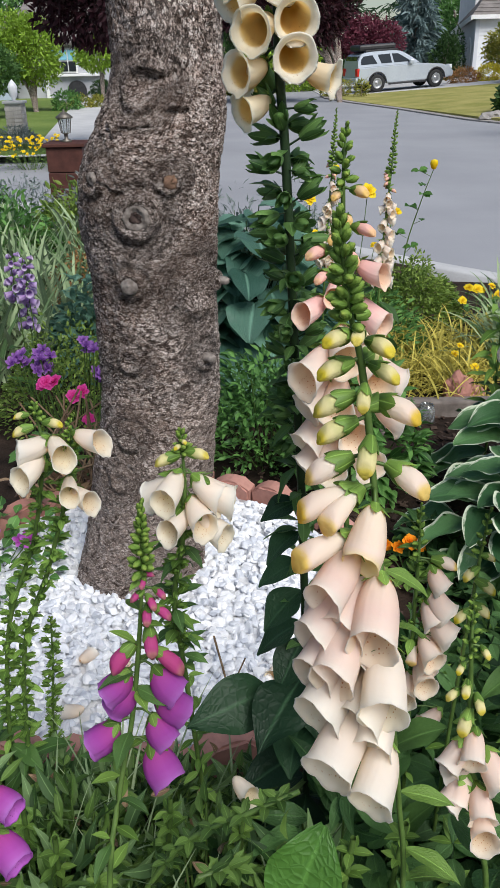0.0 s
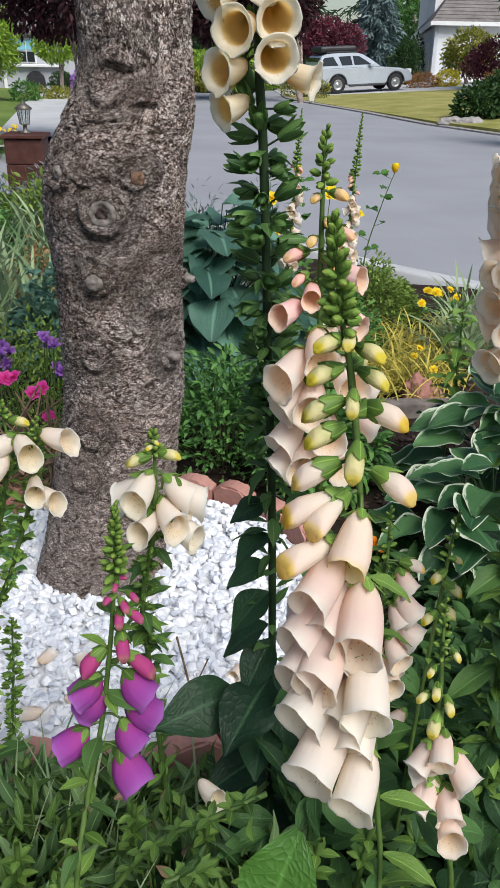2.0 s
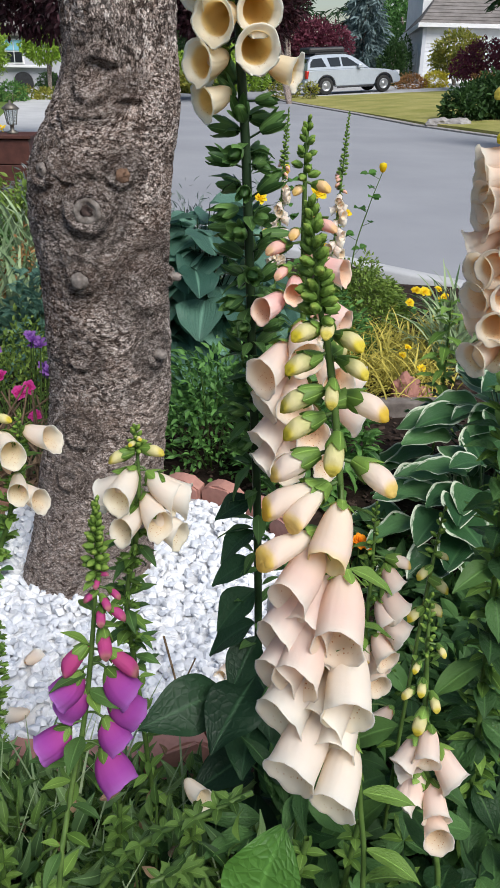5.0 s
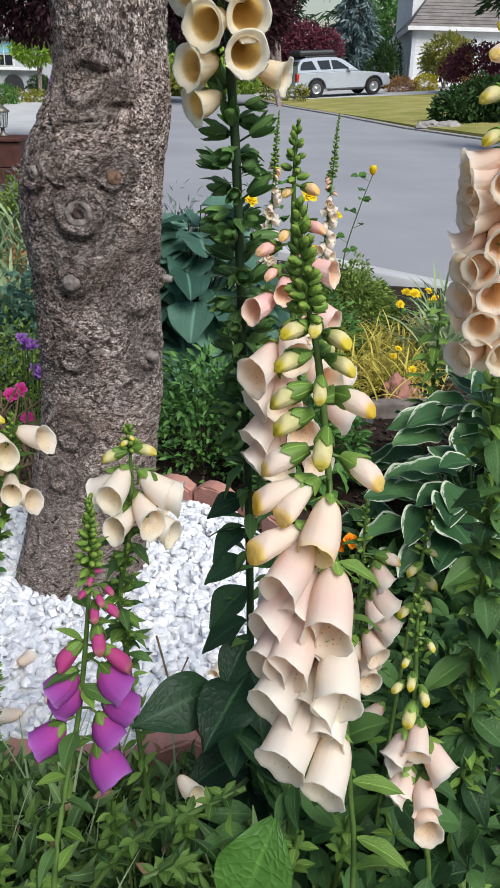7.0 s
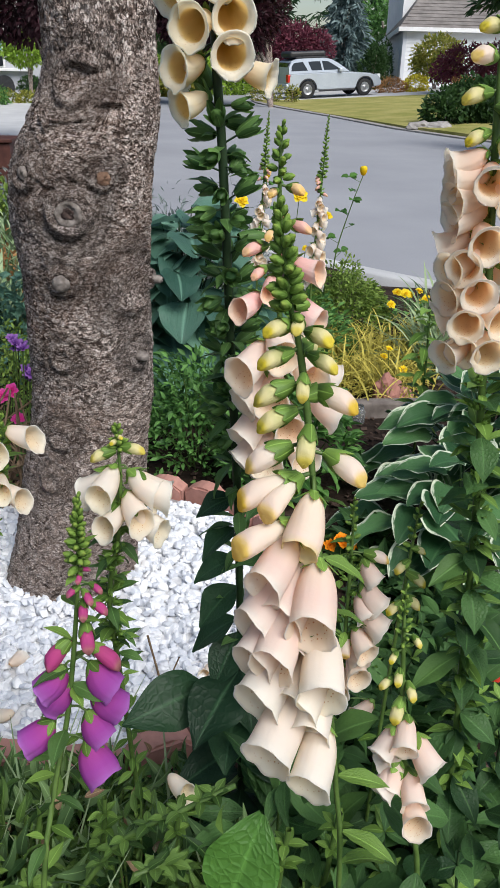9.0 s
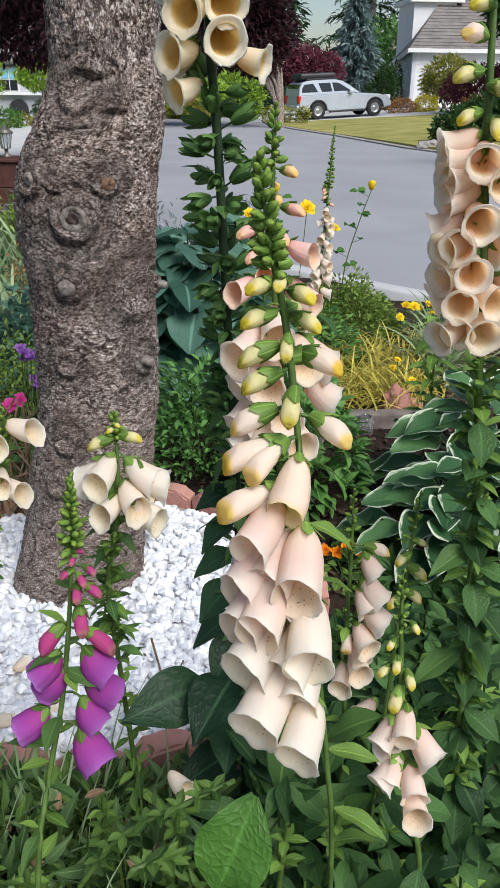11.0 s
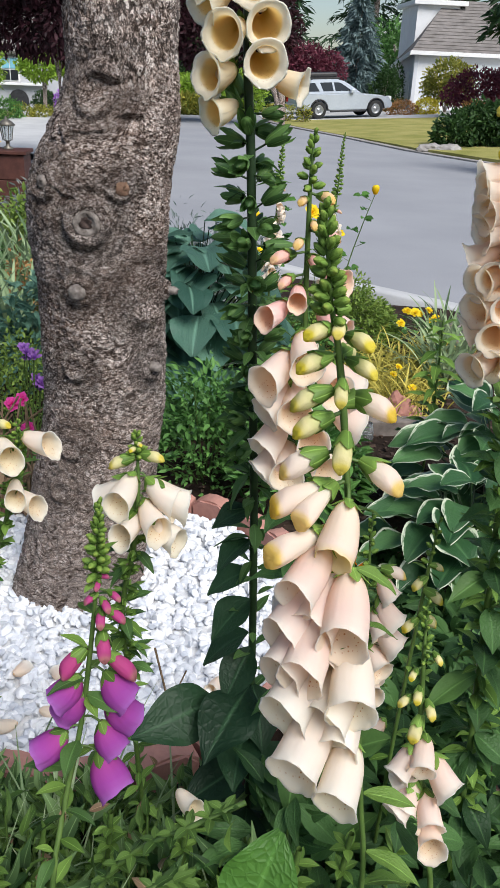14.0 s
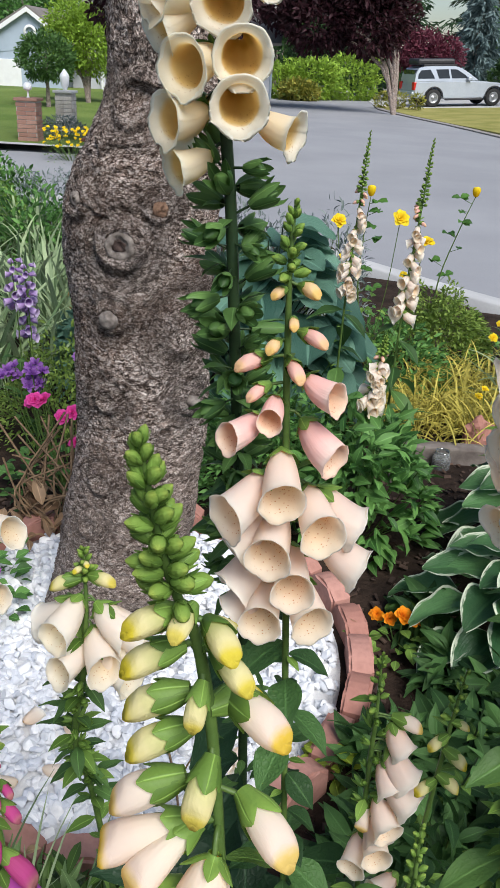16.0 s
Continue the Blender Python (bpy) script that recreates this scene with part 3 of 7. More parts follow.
# lawn and driveway of the blue house
strip("lawn_west", np.linspace(15.3, 60, 50), lambda y: np.full_like(y, -70.0), lambda y: np.where(y < 24, -3.6 - 0.02 * (y - 15), -3.8 - 0.4 * (y - 24)), lambda x, y: -0.2 + 0.012 * np.clip(y - 15, 0, 20), M_GRASSG, "green front lawn of the blue house", "lawn", lip=0.14)
strip("driveway_west", np.linspace(17, 60, 30), lambda y: -4.3 - 0.14 * (y - 17), lambda y: np.interp(y, [17, 26, 60], [-2.6, -3.2, -8.0]), lambda x, y: -0.19 + 0.013 * np.clip(y - 15, 0, 20), M_CONC, "pale concrete driveway of the blue house", "driveway")
strip("kerb_west", np.array([15.0, 15.3]), lambda y: np.full_like(y, -60.0), lambda y: np.full_like(y, -3.4), lambda x, y: np.full_like(x, -0.17), M_CONC, "pale concrete kerb before the green lawn", "kerb", 40)

# ---- tree ----
TRUNK = [(-0.375, 1.98, -0.15, 0.200), (-0.345, 1.975, 0.02, 0.176), (-0.31, 1.97, 0.206, 0.168), (-0.279, 1.97, 0.385, 0.162), (-0.255, 1.97, 0.552, 0.154),
         (-0.249, 1.97, 0.709, 0.155), (-0.247, 1.97, 0.856, 0.155), (-0.25, 1.97, 0.994, 0.164), (-0.242, 1.97, 1.124, 0.166), (-0.206, 1.97, 1.247, 0.146),
         (-0.186, 1.97, 1.341, 0.126), (-0.183, 1.97, 1.473, 0.124), (-0.165, 1.97, 1.75, 0.122), (-0.13, 1.98, 2.3, 0.115), (-0.11, 2.0, 3.2, 0.10)]
# scars of cut branches: height, bearing from the axis, radius of the ring, how far it stands out
KNOTS = [(1.052, -93, 0.040, 0.012), (0.897, -103, 0.026, 0.007), (0.699, -37, 0.026, 0.010), (0.501, -113, 0.028, 0.006), (1.13, -133, 0.030, 0.006),
         (1.125, -68, 0.022, 0.005), (0.872, -8, 0.022, 0.012), (0.707, -110, 0.026, 0.006), (0.38, -117, 0.026, 0.006), (1.32, -108, 0.040, 0.008), (0.87, -40, 0.05, 0.010)]


GASHES = [(1.335, -99, 0.040, 0.008, 0.1, 0.014), (1.270, -72, 0.034, 0.007, -0.1, 0.013), (1.235, -105, 0.05, 0.004, 0.15, 0.006), (1.105, -108, 0.05, 0.004, -0.2, 0.006), (1.02, -55, 0.04, 0.0035, -0.9, 0.006)]


def tree():
    top = thing("tree", (-0.36, 1.98, 0.0), "thick grey-brown tree trunk with cut-branch scars standing in white gravel", "tree")
    nu, nv = 340, 600
    fine = spline(np.array(TRUNK), 400)
    zs = np.concatenate([np.linspace(-0.15, 1.62, 560), np.linspace(1.64, 3.2, 40)])
    base = np.stack([np.interp(zs, fine[:, 2], fine[:, k]) for k in range(4)], 1)
    a = np.linspace(0, 2 * np.pi, nu, endpoint=False)
    A, Zi = np.meshgrid(a, np.arange(nv))
    R = np.repeat(base[:, 3:4], nu, 1)
    Z = np.repeat(base[:, 2:3], nu, 1)
    low = np.clip((0.25 - Z) / 0.35, 0, 1)
    R = R * (1 + 0.10 * low * low * (1 + np.cos(A * 5 + 1)))
    pts = np.stack([np.cos(A) * R, np.sin(A) * R, Z], -1).reshape(-1, 3)
    coarse = np.array([noise.fractal((p[0] * 9, p[1] * 9, p[2] * 7), 0.8, 2.1, 3) for p in pts]).reshape(nv, nu)
    flake = np.array([noise.noise((p[0] * 105, p[1] * 105, p[2] * 60)) for p in pts]).reshape(nv, nu)
    ridge = np.array([noise.noise((p[0] * 190, p[1] * 190, p[2] * 130 + 9)) for p in pts]).reshape(nv, nu)
    rough = 0.0065 * coarse + 0.0022 * np.clip(flake * 2.2, -1, 0.7) + 0.0016 * np.clip(ridge * 2, -1, 1)
    lift = np.zeros_like(R)
    along, across, weight = A * 0.155, Z.copy(), np.zeros_like(R)
    for h, bear, rad, out in KNOTS:
        da = (A - radians(bear) + np.pi) % (2 * np.pi) - np.pi
        d = np.hypot(da * R, Z - h) / rad
        lift += out * 1.1 * np.exp(-((d - 1.0) / 0.38) ** 2) + 0.3 * out * np.exp(-(d / 1.6) ** 2)
        lift -= out * 0.75 * np.exp(-((d - 1.6) / 0.28) ** 2)
        w = np.exp(-(d / 1.9) ** 4) * (1 - weight)
        along = along * (1 - w) + w * np.arctan2(Z - h, da * R) * rad * 1.5
        across = across * (1 - w) + w * d * rad
        weight = np.maximum(weight, w)
        rough *= 1 - 0.6 * np.exp(-(d / 0.8) ** 2)
    # folds below the swelling
    fold = np.exp(-((Z - 1.24) / 0.05) ** 2) * np.clip(np.cos(A - radians(-100)), 0, 1)
    lift += 0.007 * np.sin(Z * 150 + 9 * coarse + A * 3) * fold * np.clip(0.5 + coarse, 0, 1.2)
    # dark gashes in the bark: height, bearing, half length, half width, slope, depth
    for h, bear, hl, hw, slope, deep in GASHES:
        da = ((A - radians(bear) + np.pi) % (2 * np.pi) - np.pi) * R
        dz = Z - h - slope * da - 0.004 * np.sin(da * 55 + h * 50) - 0.012 * coarse
        lift -= deep * np.exp(-(dz / hw) ** 2) * np.exp(-(da / hl) ** 4)
        lift += 0.4 * deep * np.exp(-((dz - 2.2 * hw) / hw) ** 2) * np.exp(-(da / hl) ** 4)
    R = R + rough + lift
    R[-1] = 0.004
    v = np.stack([base[:, None, 0] + np.cos(A) * R, base[:, None, 1] + np.sin(A) * R, Z], -1) - np.array([-0.36, 1.98, 0.0])
    part_mesh("trunk", mesh_of("trunk", v.reshape(-1, 3), grid_faces(nu, nv, True), M_BARK, np.stack([along, across + 0.02 * coarse], -1).reshape(-1, 2)), top)
    rng = np.random.default_rng(3)
    for h, bear, rad, out in KNOTS[:3] + KNOTS[4:7]:
        i = int(np.argmin(np.abs(base[:, 2] - h)))
        d = aim(bear, 0)
        c = Vector((*base[i, :2], h)) + d * (base[i, 3] + out * 0.7) - Vector((-0.36, 1.98, 0.0))
        prof = [(0.0, -0.006), (0.20, -0.005), (0.40, -0.002), (0.58, 0.001), (0.72, 0.003), (0.88, 0.002), (1.0, -0.004), (1.06, -0.02)]
        if h != 1.052:
            k = 0.2 if h > 1 else 1.0
            prof = [(0.0, 0.022 * k), (0.4, 0.024 * k), (0.7, 0.022 * k), (0.9, 0.016 * k), (1.0, 0.0), (1.1, -0.02)]
        vv, ff, uu = lathe([(r * rad * (0.78 if h in (1.052, 0.897, 1.125) else 0.5), z) for r, z in reversed(prof)], 18)
        vv[:, :2] *= 1 + 0.07 * rng.standard_normal((len(vv), 1))
        vv[:, 2] += 0.0018 * rng.standard_normal(len(vv))
        vv = vv[:, [2, 0, 1]]
        scar = part_mesh("branch_scar", mesh_of("branch_scar", vv, ff, M_BROWNCUT if h == 1.125 else M_CUT, uu), top, "brown round cut-branch scar" if h == 1.125 else "pale round cut-branch scar", mat_at(c, d))
        # dark disc in the main scar: the pit's shade is put into its colour
        if h == 1.052:
            hv, hf, hu = lathe([(1.0, -0.004), (0.9, 0.0005), (0.6, -0.001), (0.0, -0.003)], 14)
            hv[:, :2] *= rad * 0.36 * (1 + 0.16 * rng.standard_normal((len(hv), 1)))
            part_mesh("heartwood", mesh_of("heartwood", hv[:, [2, 0, 1]], hf, M_PIT, hu), scar, "dark pit of the scar, its shade in the colour")
    return top


tree()

# ---- gravel circle and its edging ----
RING = (-0.30, 1.83, 0.595)


def pebbles():
    rng = np.random.default_rng(11)
    bm = bmesh.new()
    bmesh.ops.create_icosphere(bm, subdivisions=2, radius=1.0)
    bm.verts.ensure_lookup_table()
    ball = np.array([v.co[:] for v in bm.verts])
    tri = np.array([[v.index for v in f.verts] for f in bm.faces])
    bm.free()
    bodies = []
    spots = []
    want = 4300
    while len(spots) < want:
        p = rng.uniform(-1, 1, 2) * 0.57
        q = p + np.array(RING[:2])
        if np.hypot(*p) < 0.57 and np.hypot(q[0] + 0.35, q[1] - 1.975) > 0.165:
            spots.append(q)
    spots = np.array(spots)
    for k in range(9):
        s = ball * (rng.uniform(0.75, 1.25, 3) * np.array([1, 0.8, 0.62]))
        for _ in range(8):
            n = rng.standard_normal(3)
            n /= np.linalg.norm(n)
            d = s @ n
            cut = rng.uniform(0.34, 0.60)
            s = s - np.clip(d - cut, 0, None)[:, None] * n
        pick = spots[k::9]
        n = len(pick)
        rad = rng.uniform(0.013, 0.025, n)
        d = rng.standard_normal((n, 3)) * [1, 1, 0.35]
        T = frames(d, np.tile([[0.1, 0.2, 1.0]], (n, 1)), rng.uniform(-0.6, 0.6, n), rad)
        layer = np.where(rng.uniform(size=n) < 0.5, 0.010, 0.024)
        place = np.column_stack([pick, bed_z(pick[:, 0], pick[:, 1]) + layer + rng.uniform(-0.004, 0.006, n)])
        bodies.append(scatter((s, tri, np.zeros((len(s), 2))), place, T))
    v, f, u = merge(bodies)
    ob = new("gravel", mesh_of("gravel", v, f, M_PEBBLE, smooth=False))
    tagged(ob, "bright white crushed marble pebbles round the trunk", "gravel", kind="stuff")


pebbles()
bed = lathe([(0.0, 0.012), (0.3, 0.012), (0.58, 0.012), (0.59, -0.05)], 48)
tagged(new("gravel_bed", mesh_of("gravel_bed", bed[0] + np.array([RING[0], RING[1], 0.0]), bed[1], surface("pale_grit", (0.62, 0.63, 0.66), (0.8, 0.8, 0.8), 60))), "pale grit below the white pebbles", "gravel", kind="structure")


def edging():
    top = thing("garden_edging", (RING[0], RING[1], 0), "ring of red scalloped concrete edging blocks", "edging")
    meshes = []
    for k in range(3):
        rng = np.random.default_rng(k)
        L, T = 0.142, 0.062
        bm = bmesh.new()
        out = [(-L / 2, -0.08), (L / 2, -0.08), (L / 2, 0.052)]
        for i in range(1, 8):
            f = i / 8
            out.append((L / 2 - L * f, 0.052 + 0.030 * math.sin(math.pi * f) ** 0.8))
        out.append((-L / 2, 0.052))
        fr = [bm.verts.new((x, -T / 2, z)) for x, z in out]
        bk = [bm.verts.new((x * 1.0, T / 2, z)) for x, z in out]
        bm.faces.new(fr)
        bm.faces.new(bk[::-1])
        for i in range(len(out)):
            j = (i + 1) % len(out)
            bm.faces.new((fr[j], fr[i], bk[i], bk[j]))
        bmesh.ops.bevel(bm, geom=[e for e in bm.edges if abs(e.verts[0].co.y - e.verts[1].co.y) < 1e-6], offset=0.007, segments=2, affect="EDGES")
        for vtx in bm.verts:
            vtx.co += Vector(rng.standard_normal(3)) * 0.0005
        bmesh.ops.recalc_face_normals(bm, faces=bm.faces)
        me = bpy.data.meshes.new("edging_block")
        bm.to_mesh(me)
        bm.free()
        me.materials.append(M_BRICK)
        meshes.append(me)
    rng = random.Random(5)
    n = 26
    for i in range(n):
        a = 2 * math.pi * i / n
        r = RING[2] + rng.uniform(-0.006, 0.006) + 0.03
        part_mesh("edging_block", meshes[i % 3], top, "", pose(r * math.cos(a), r * math.sin(a), rng.uniform(-0.012, 0.012), rng.uniform(-4, 4), rng.uniform(-3, 3), math.degrees(a) - 90 + rng.uniform(-4, 4)))


edging()

# ---- flowers ----
BELL_T = np.array([0, .03, .08, .15, .24, .35, .47, .60, .72, .82, .89, .94, .975, 1.0])
BELL_R = np.array([.05, .100, .148, .192, .230, .262, .287, .306, .317, .322, .324, .327, .335, .348])


def bell_body(seed, flare=1.0, lip=0.42, fat=1.0):
    """A bell of length 1 along +x, thin-walled, lower lip at -z, its rim turned outwards: verts, faces, uv, slots."""
    rng = np.random.default_rng(seed)
    t = BELL_T
    r = BELL_R * (1 + (flare - 1) * np.clip((t - 0.74) / 0.26, 0, 1) ** 1.6) * (1 + (fat - 1) * np.sin(np.pi * np.clip(t * 0.80 + 0.10, 0, 1)))
    seg = 40
    a = np.linspace(0, 2 * np.pi, seg, endpoint=False)
    ph = rng.uniform(0, 6.28, 4)
    end = np.clip((t - 0.55) / 0.45, 0, 1) ** 1.3
    rim = np.clip((t - 0.86) / 0.14, 0, 1) ** 1.2
    low = (1 - np.sin(a)) / 2
    # one long lower lobe, two at the sides and a shallow notched upper pair
    lobes = 0.012 * np.cos(5 * (a + np.pi / 2)) + 0.010 * np.sin(2 * a + ph[0]) + (0.004 + 0.012 * low ** 2) * np.sin(8 * a + ph[1]) + 0.004 * np.sin(13 * a + ph[2])
    x = t[:, None] + end[:, None] * (lip * low - 0.15) + rim[:, None] * (lobes - 0.030)
    rr = r[:, None] * (1 + rim[:, None] * (0.022 * np.cos(5 * (a + np.pi / 2)) + 0.018 * np.sin(3 * a + ph[2]) + (0.006 + 0.03 * low ** 2) * np.sin(9 * a + ph[3]) + 0.008 * np.sin(14 * a + ph[1])))
    rr = rr * (1 + rim[:, None] * 0.17 * low ** 2)
    rr = rr * (1 + 0.03 * np.sin(t * 6)[:, None] * np.cos(2 * a + 0.5 * ph[1]) + 0.012 * np.sin(np.pi * t)[:, None] * np.cos(6 * a + ph[0]))
    belly = 0.06 * np.sin(np.clip(t, 0, 1) * np.pi)[:, None] * np.ones(seg)
    bend = 0.05 * (t ** 2)[:, None] * np.ones(seg) * rng.uniform(0.0, 1.0)

    def ring(k):
        return np.stack([x, rr * k * np.cos(a), rr * k * np.sin(a) - belly + bend], -1)

    outer, inner = ring(1.0), ring(0.945)
    inner[:, :, 0] -= 0.010 * end[:, None]
    n = len(t)
    v = np.concatenate([outer.reshape(-1, 3), inner[::-1].reshape(-1, 3)])
    uo = np.stack([np.tile(a / 6.2832, n), np.repeat(t, seg)], -1)
    ui = np.stack([np.tile(a / 6.2832, n), np.repeat(t[::-1], seg)], -1)
    f = grid_faces(seg, 2 * n, True)
    slots = np.repeat((np.arange(2 * n - 1) >= n).astype(int), seg)
    return v, f, np.vstack([uo, ui]), slots


BUD_T = np.array([0, 0.08, 0.2, 0.36, 0.54, 0.70, 0.80, 0.87, 0.92, 0.96, 1.0, 0.97])


def bud_r(t, plump, blunt=True):
    return plump * np.interp(t, [0, 0.12, 0.3, 0.6, 0.8, 0.90, 0.96, 1.0], [0.42, 0.62, 0.84, 1.0, 0.94, 0.82, 0.66, 0.42] if blunt else [0.45, 0.75, 0.96, 1.0, 0.82, 0.5, 0.3, 0.0])


def bud_body(plump=0.3, blunt=True, cone=False):
    seg = 20
    r = bud_r(BUD_T, plump, blunt)
    if cone:
        r = plump * np.interp(BUD_T, [0, 0.12, 0.3, 0.6, 0.8, 0.90, 0.96, 1.0], [0.36, 0.52, 0.70, 0.93, 1.04, 1.06, 0.98, 0.78])
    r[-1] = 0.0
    v, f, u = lathe(list(zip(r, BUD_T)), seg)
    v = v[:, [2, 0, 1]]
    # folded lips at the tip: a wide lower fold over two upper ones
    k = np.clip((v[:, 0] - 0.70) / 0.30, 0, 1)
    a = np.arctan2(v[:, 2], v[:, 1])
    if blunt:
        v[:, 1:] *= (1 + 0.20 * k ** 2 * np.cos(3 * a - 1.57) + 0.05 * k * np.cos(7 * a))[:, None]
        v[:, 0] += 0.05 * k * np.clip(-np.sin(a), 0, 1) - 0.035 * k * np.clip(np.sin(a), 0, 1)
    v[:, 2] *= 1 - 0.32 * k
    v[:, 2] -= 0.16 * plump * k + (0.10 * v[:, 0] ** 2 if blunt else 0.0)
    u[:, 1] = np.repeat(np.interp(BUD_T, [0, 0.80, 0.93, 1.0], [0.0, 0.6, 0.90, 1.0]), seg)
    return v, f, u


def sepals(seed, radius, size, half, tip=0.06, count=5, start=-0.03, vary=0.12):
    """Pointed sepals that lie as a shell about a turned body of the given radius(x)."""
    rng = np.random.default_rng(seed)
    items = []
    nu, nv = 5, 7
    for i in range(count):
        a0 = i * 2 * math.pi / count + rng.uniform(-0.15, 0.15)
        L = size * rng.uniform(1 - vary, 1 + vary)
        t, s = np.linspace(0, 1, nv), np.linspace(-1, 1, nu)
        w = half * np.sin(np.pi * np.clip(0.20 + 0.80 * t ** 1.25, 0, 0.985)) ** 0.75
        R = radius(np.clip(start + t * L, 0, 1)) * 1.06 + 0.018 + tip * t ** 3
        A = a0 + (w / np.maximum(R, 0.06))[:, None] * s
        rr = R[:, None] * (1 + 0.05 * (1 - s * s))
        v = np.stack([np.repeat((start + t * L)[:, None], nu, 1), rr * np.cos(A), rr * np.sin(A)], -1).reshape(-1, 3)
        u = np.stack([np.tile((s + 1) / 2, nv), np.repeat(t, nu)], -1)
        items.append((v, grid_faces(nu, nv), u))
    return merge(items)


def calyx_body(seed, size=0.27):
    return sepals(seed, lambda x: np.interp(x, BELL_T, BELL_R), size, size * 0.46, 0.05)


def pod_body(seed):
    rng = np.random.default_rng(seed)
    items = [sepals(seed, lambda x: bud_r(x, 0.24, False), 1.02, 0.19, 0.28)]
    pd = bud_body(0.25, False)
    items.append((pd[0] * 0.85, pd[1], pd[2]))
    return merge(items)


def hug_body(seed, plump=0.2, size=0.5, half=0.12, blunt=True, tip=0.03):
    """Sepals lying close about a bud."""
    return sepals(seed, lambda x: bud_r(x, plump, blunt), size, half, tip)


def bell_meshes(outer, inner, flare=1.0, lip=0.42, fat=1.0):
    out = []
    for k in range(4):
        v, f, u, s = bell_body(k, flare, lip, fat)
        out.append(mesh_of("flower", v, f, [outer, inner], u, s))
    return out


def bud_mesh(plump, mat, blunt=True, cone=False):
    b = bud_body(plump, blunt, cone)
    return mesh_of("bud", b[0], b[1], mat, b[2])


def shells(name, mat, maker):
    out = []
    for k in range(4):
        b = maker(k)
        out.append(mesh_of(name, b[0], b[1], mat, b[2]))
    return out


BELLS = {"peach": bell_meshes(P_A, P_AIN, 0.98, 0.44, 1.02), "young": bell_meshes(P_YOUNG, P_YIN, 0.82, 0.28, 0.98), "cream": bell_meshes(P_C, P_CIN, 1.24, 0.08, 0.98), "pink": bell_meshes(P_B, P_AIN, 0.95, 0.30), "purple": bell_meshes(P_P, P_PIN, 0.98, 0.26, 1.30), "magenta": bell_meshes(P_M, P_PIN, 0.7, 0.3, 1.1), "white": bell_meshes(P_WHITE, P_WIN, 1.02, 0.42, 1.02), "blush": bell_meshes(P_H, P_AIN, 1.08, 0.34), "faint": bell_meshes(P_WHITE, P_AIN, 1.1, 0.34), "apricot": bell_meshes(P_F, P_FIN, 1.16, 0.10, 0.98), "lilac": bell_meshes(P_LIL, P_LIL, 1.2, 0.3, 1.1)}
BUDS = {"yellow": bud_mesh(0.245, P_BUD), "peach": bud_mesh(0.25, P_BUDP), "long": bud_mesh(0.215, P_BUDP, cone=True), "green": bud_mesh(0.27, P_GREEN, False), "pink": bud_mesh(0.22, P_BC), "amber": bud_mesh(0.27, P_AMBER), "magenta": bud_mesh(0.23, P_M)}
CALYX = shells("calyx", M_CAL, calyx_body)
CAPS = shells("calyx", M_CAL, lambda k: calyx_body(k, 0.19))
HUGS = shells("calyx", M_CAL, lambda k: hug_body(k, 0.225, 0.34, 0.18, True, 0.0))
MIDS = shells("calyx", M_CAL, lambda k: hug_body(k + 40, 0.255, 0.54, 0.215, True, 0.0))
WRAPS = shells("calyx", M_CAL, lambda k: hug_body(k + 9, 0.27, 0.74, 0.155, False, 0.06))
PODS = shells("seed_pod", M_POD, lambda k: pod_body(k + 20))
PODSL = shells("seed_pod", M_CAL, lambda k: pod_body(k + 30))


def leaf_set(mat, width, wavy=0.03, n=4, droop=0.35, nu=7, nv=12, peak=0.42, fold=0.14, tip=1.0):
    out = []
    for k in range(n):
        b = leaf_body(nu, nv, width * (0.9 + 0.07 * k), peak, droop, fold, wavy, tip, k)
        out.append(mesh_of("leaf", b[0], b[1], mat, b[2]))
    return out


LEAVES = {"mid": leaf_set(M_FOX, 0.42), "dark": leaf_set(M_FOXD, 0.64), "light": leaf_set(M_FOXL, 0.36), "ovate": leaf_set(M_FOXM, 0.60, 0.03), "crisp": leaf_set(M_FOXD, 0.66, 0.05, 4, 0.30, 13, 20, 0.46, 0.08), "bract": leaf_set(M_CAL, 0.45, 0.0, 3, 0.2, 3, 6), "dbract": leaf_set(M_POD, 0.45, 0.0, 3, 0.2, 3, 6), "broad": leaf_set(M_BROAD, 0.80, 0.05, 4, 0.30, 13, 22, 0.50, 0.10, 0.72)}


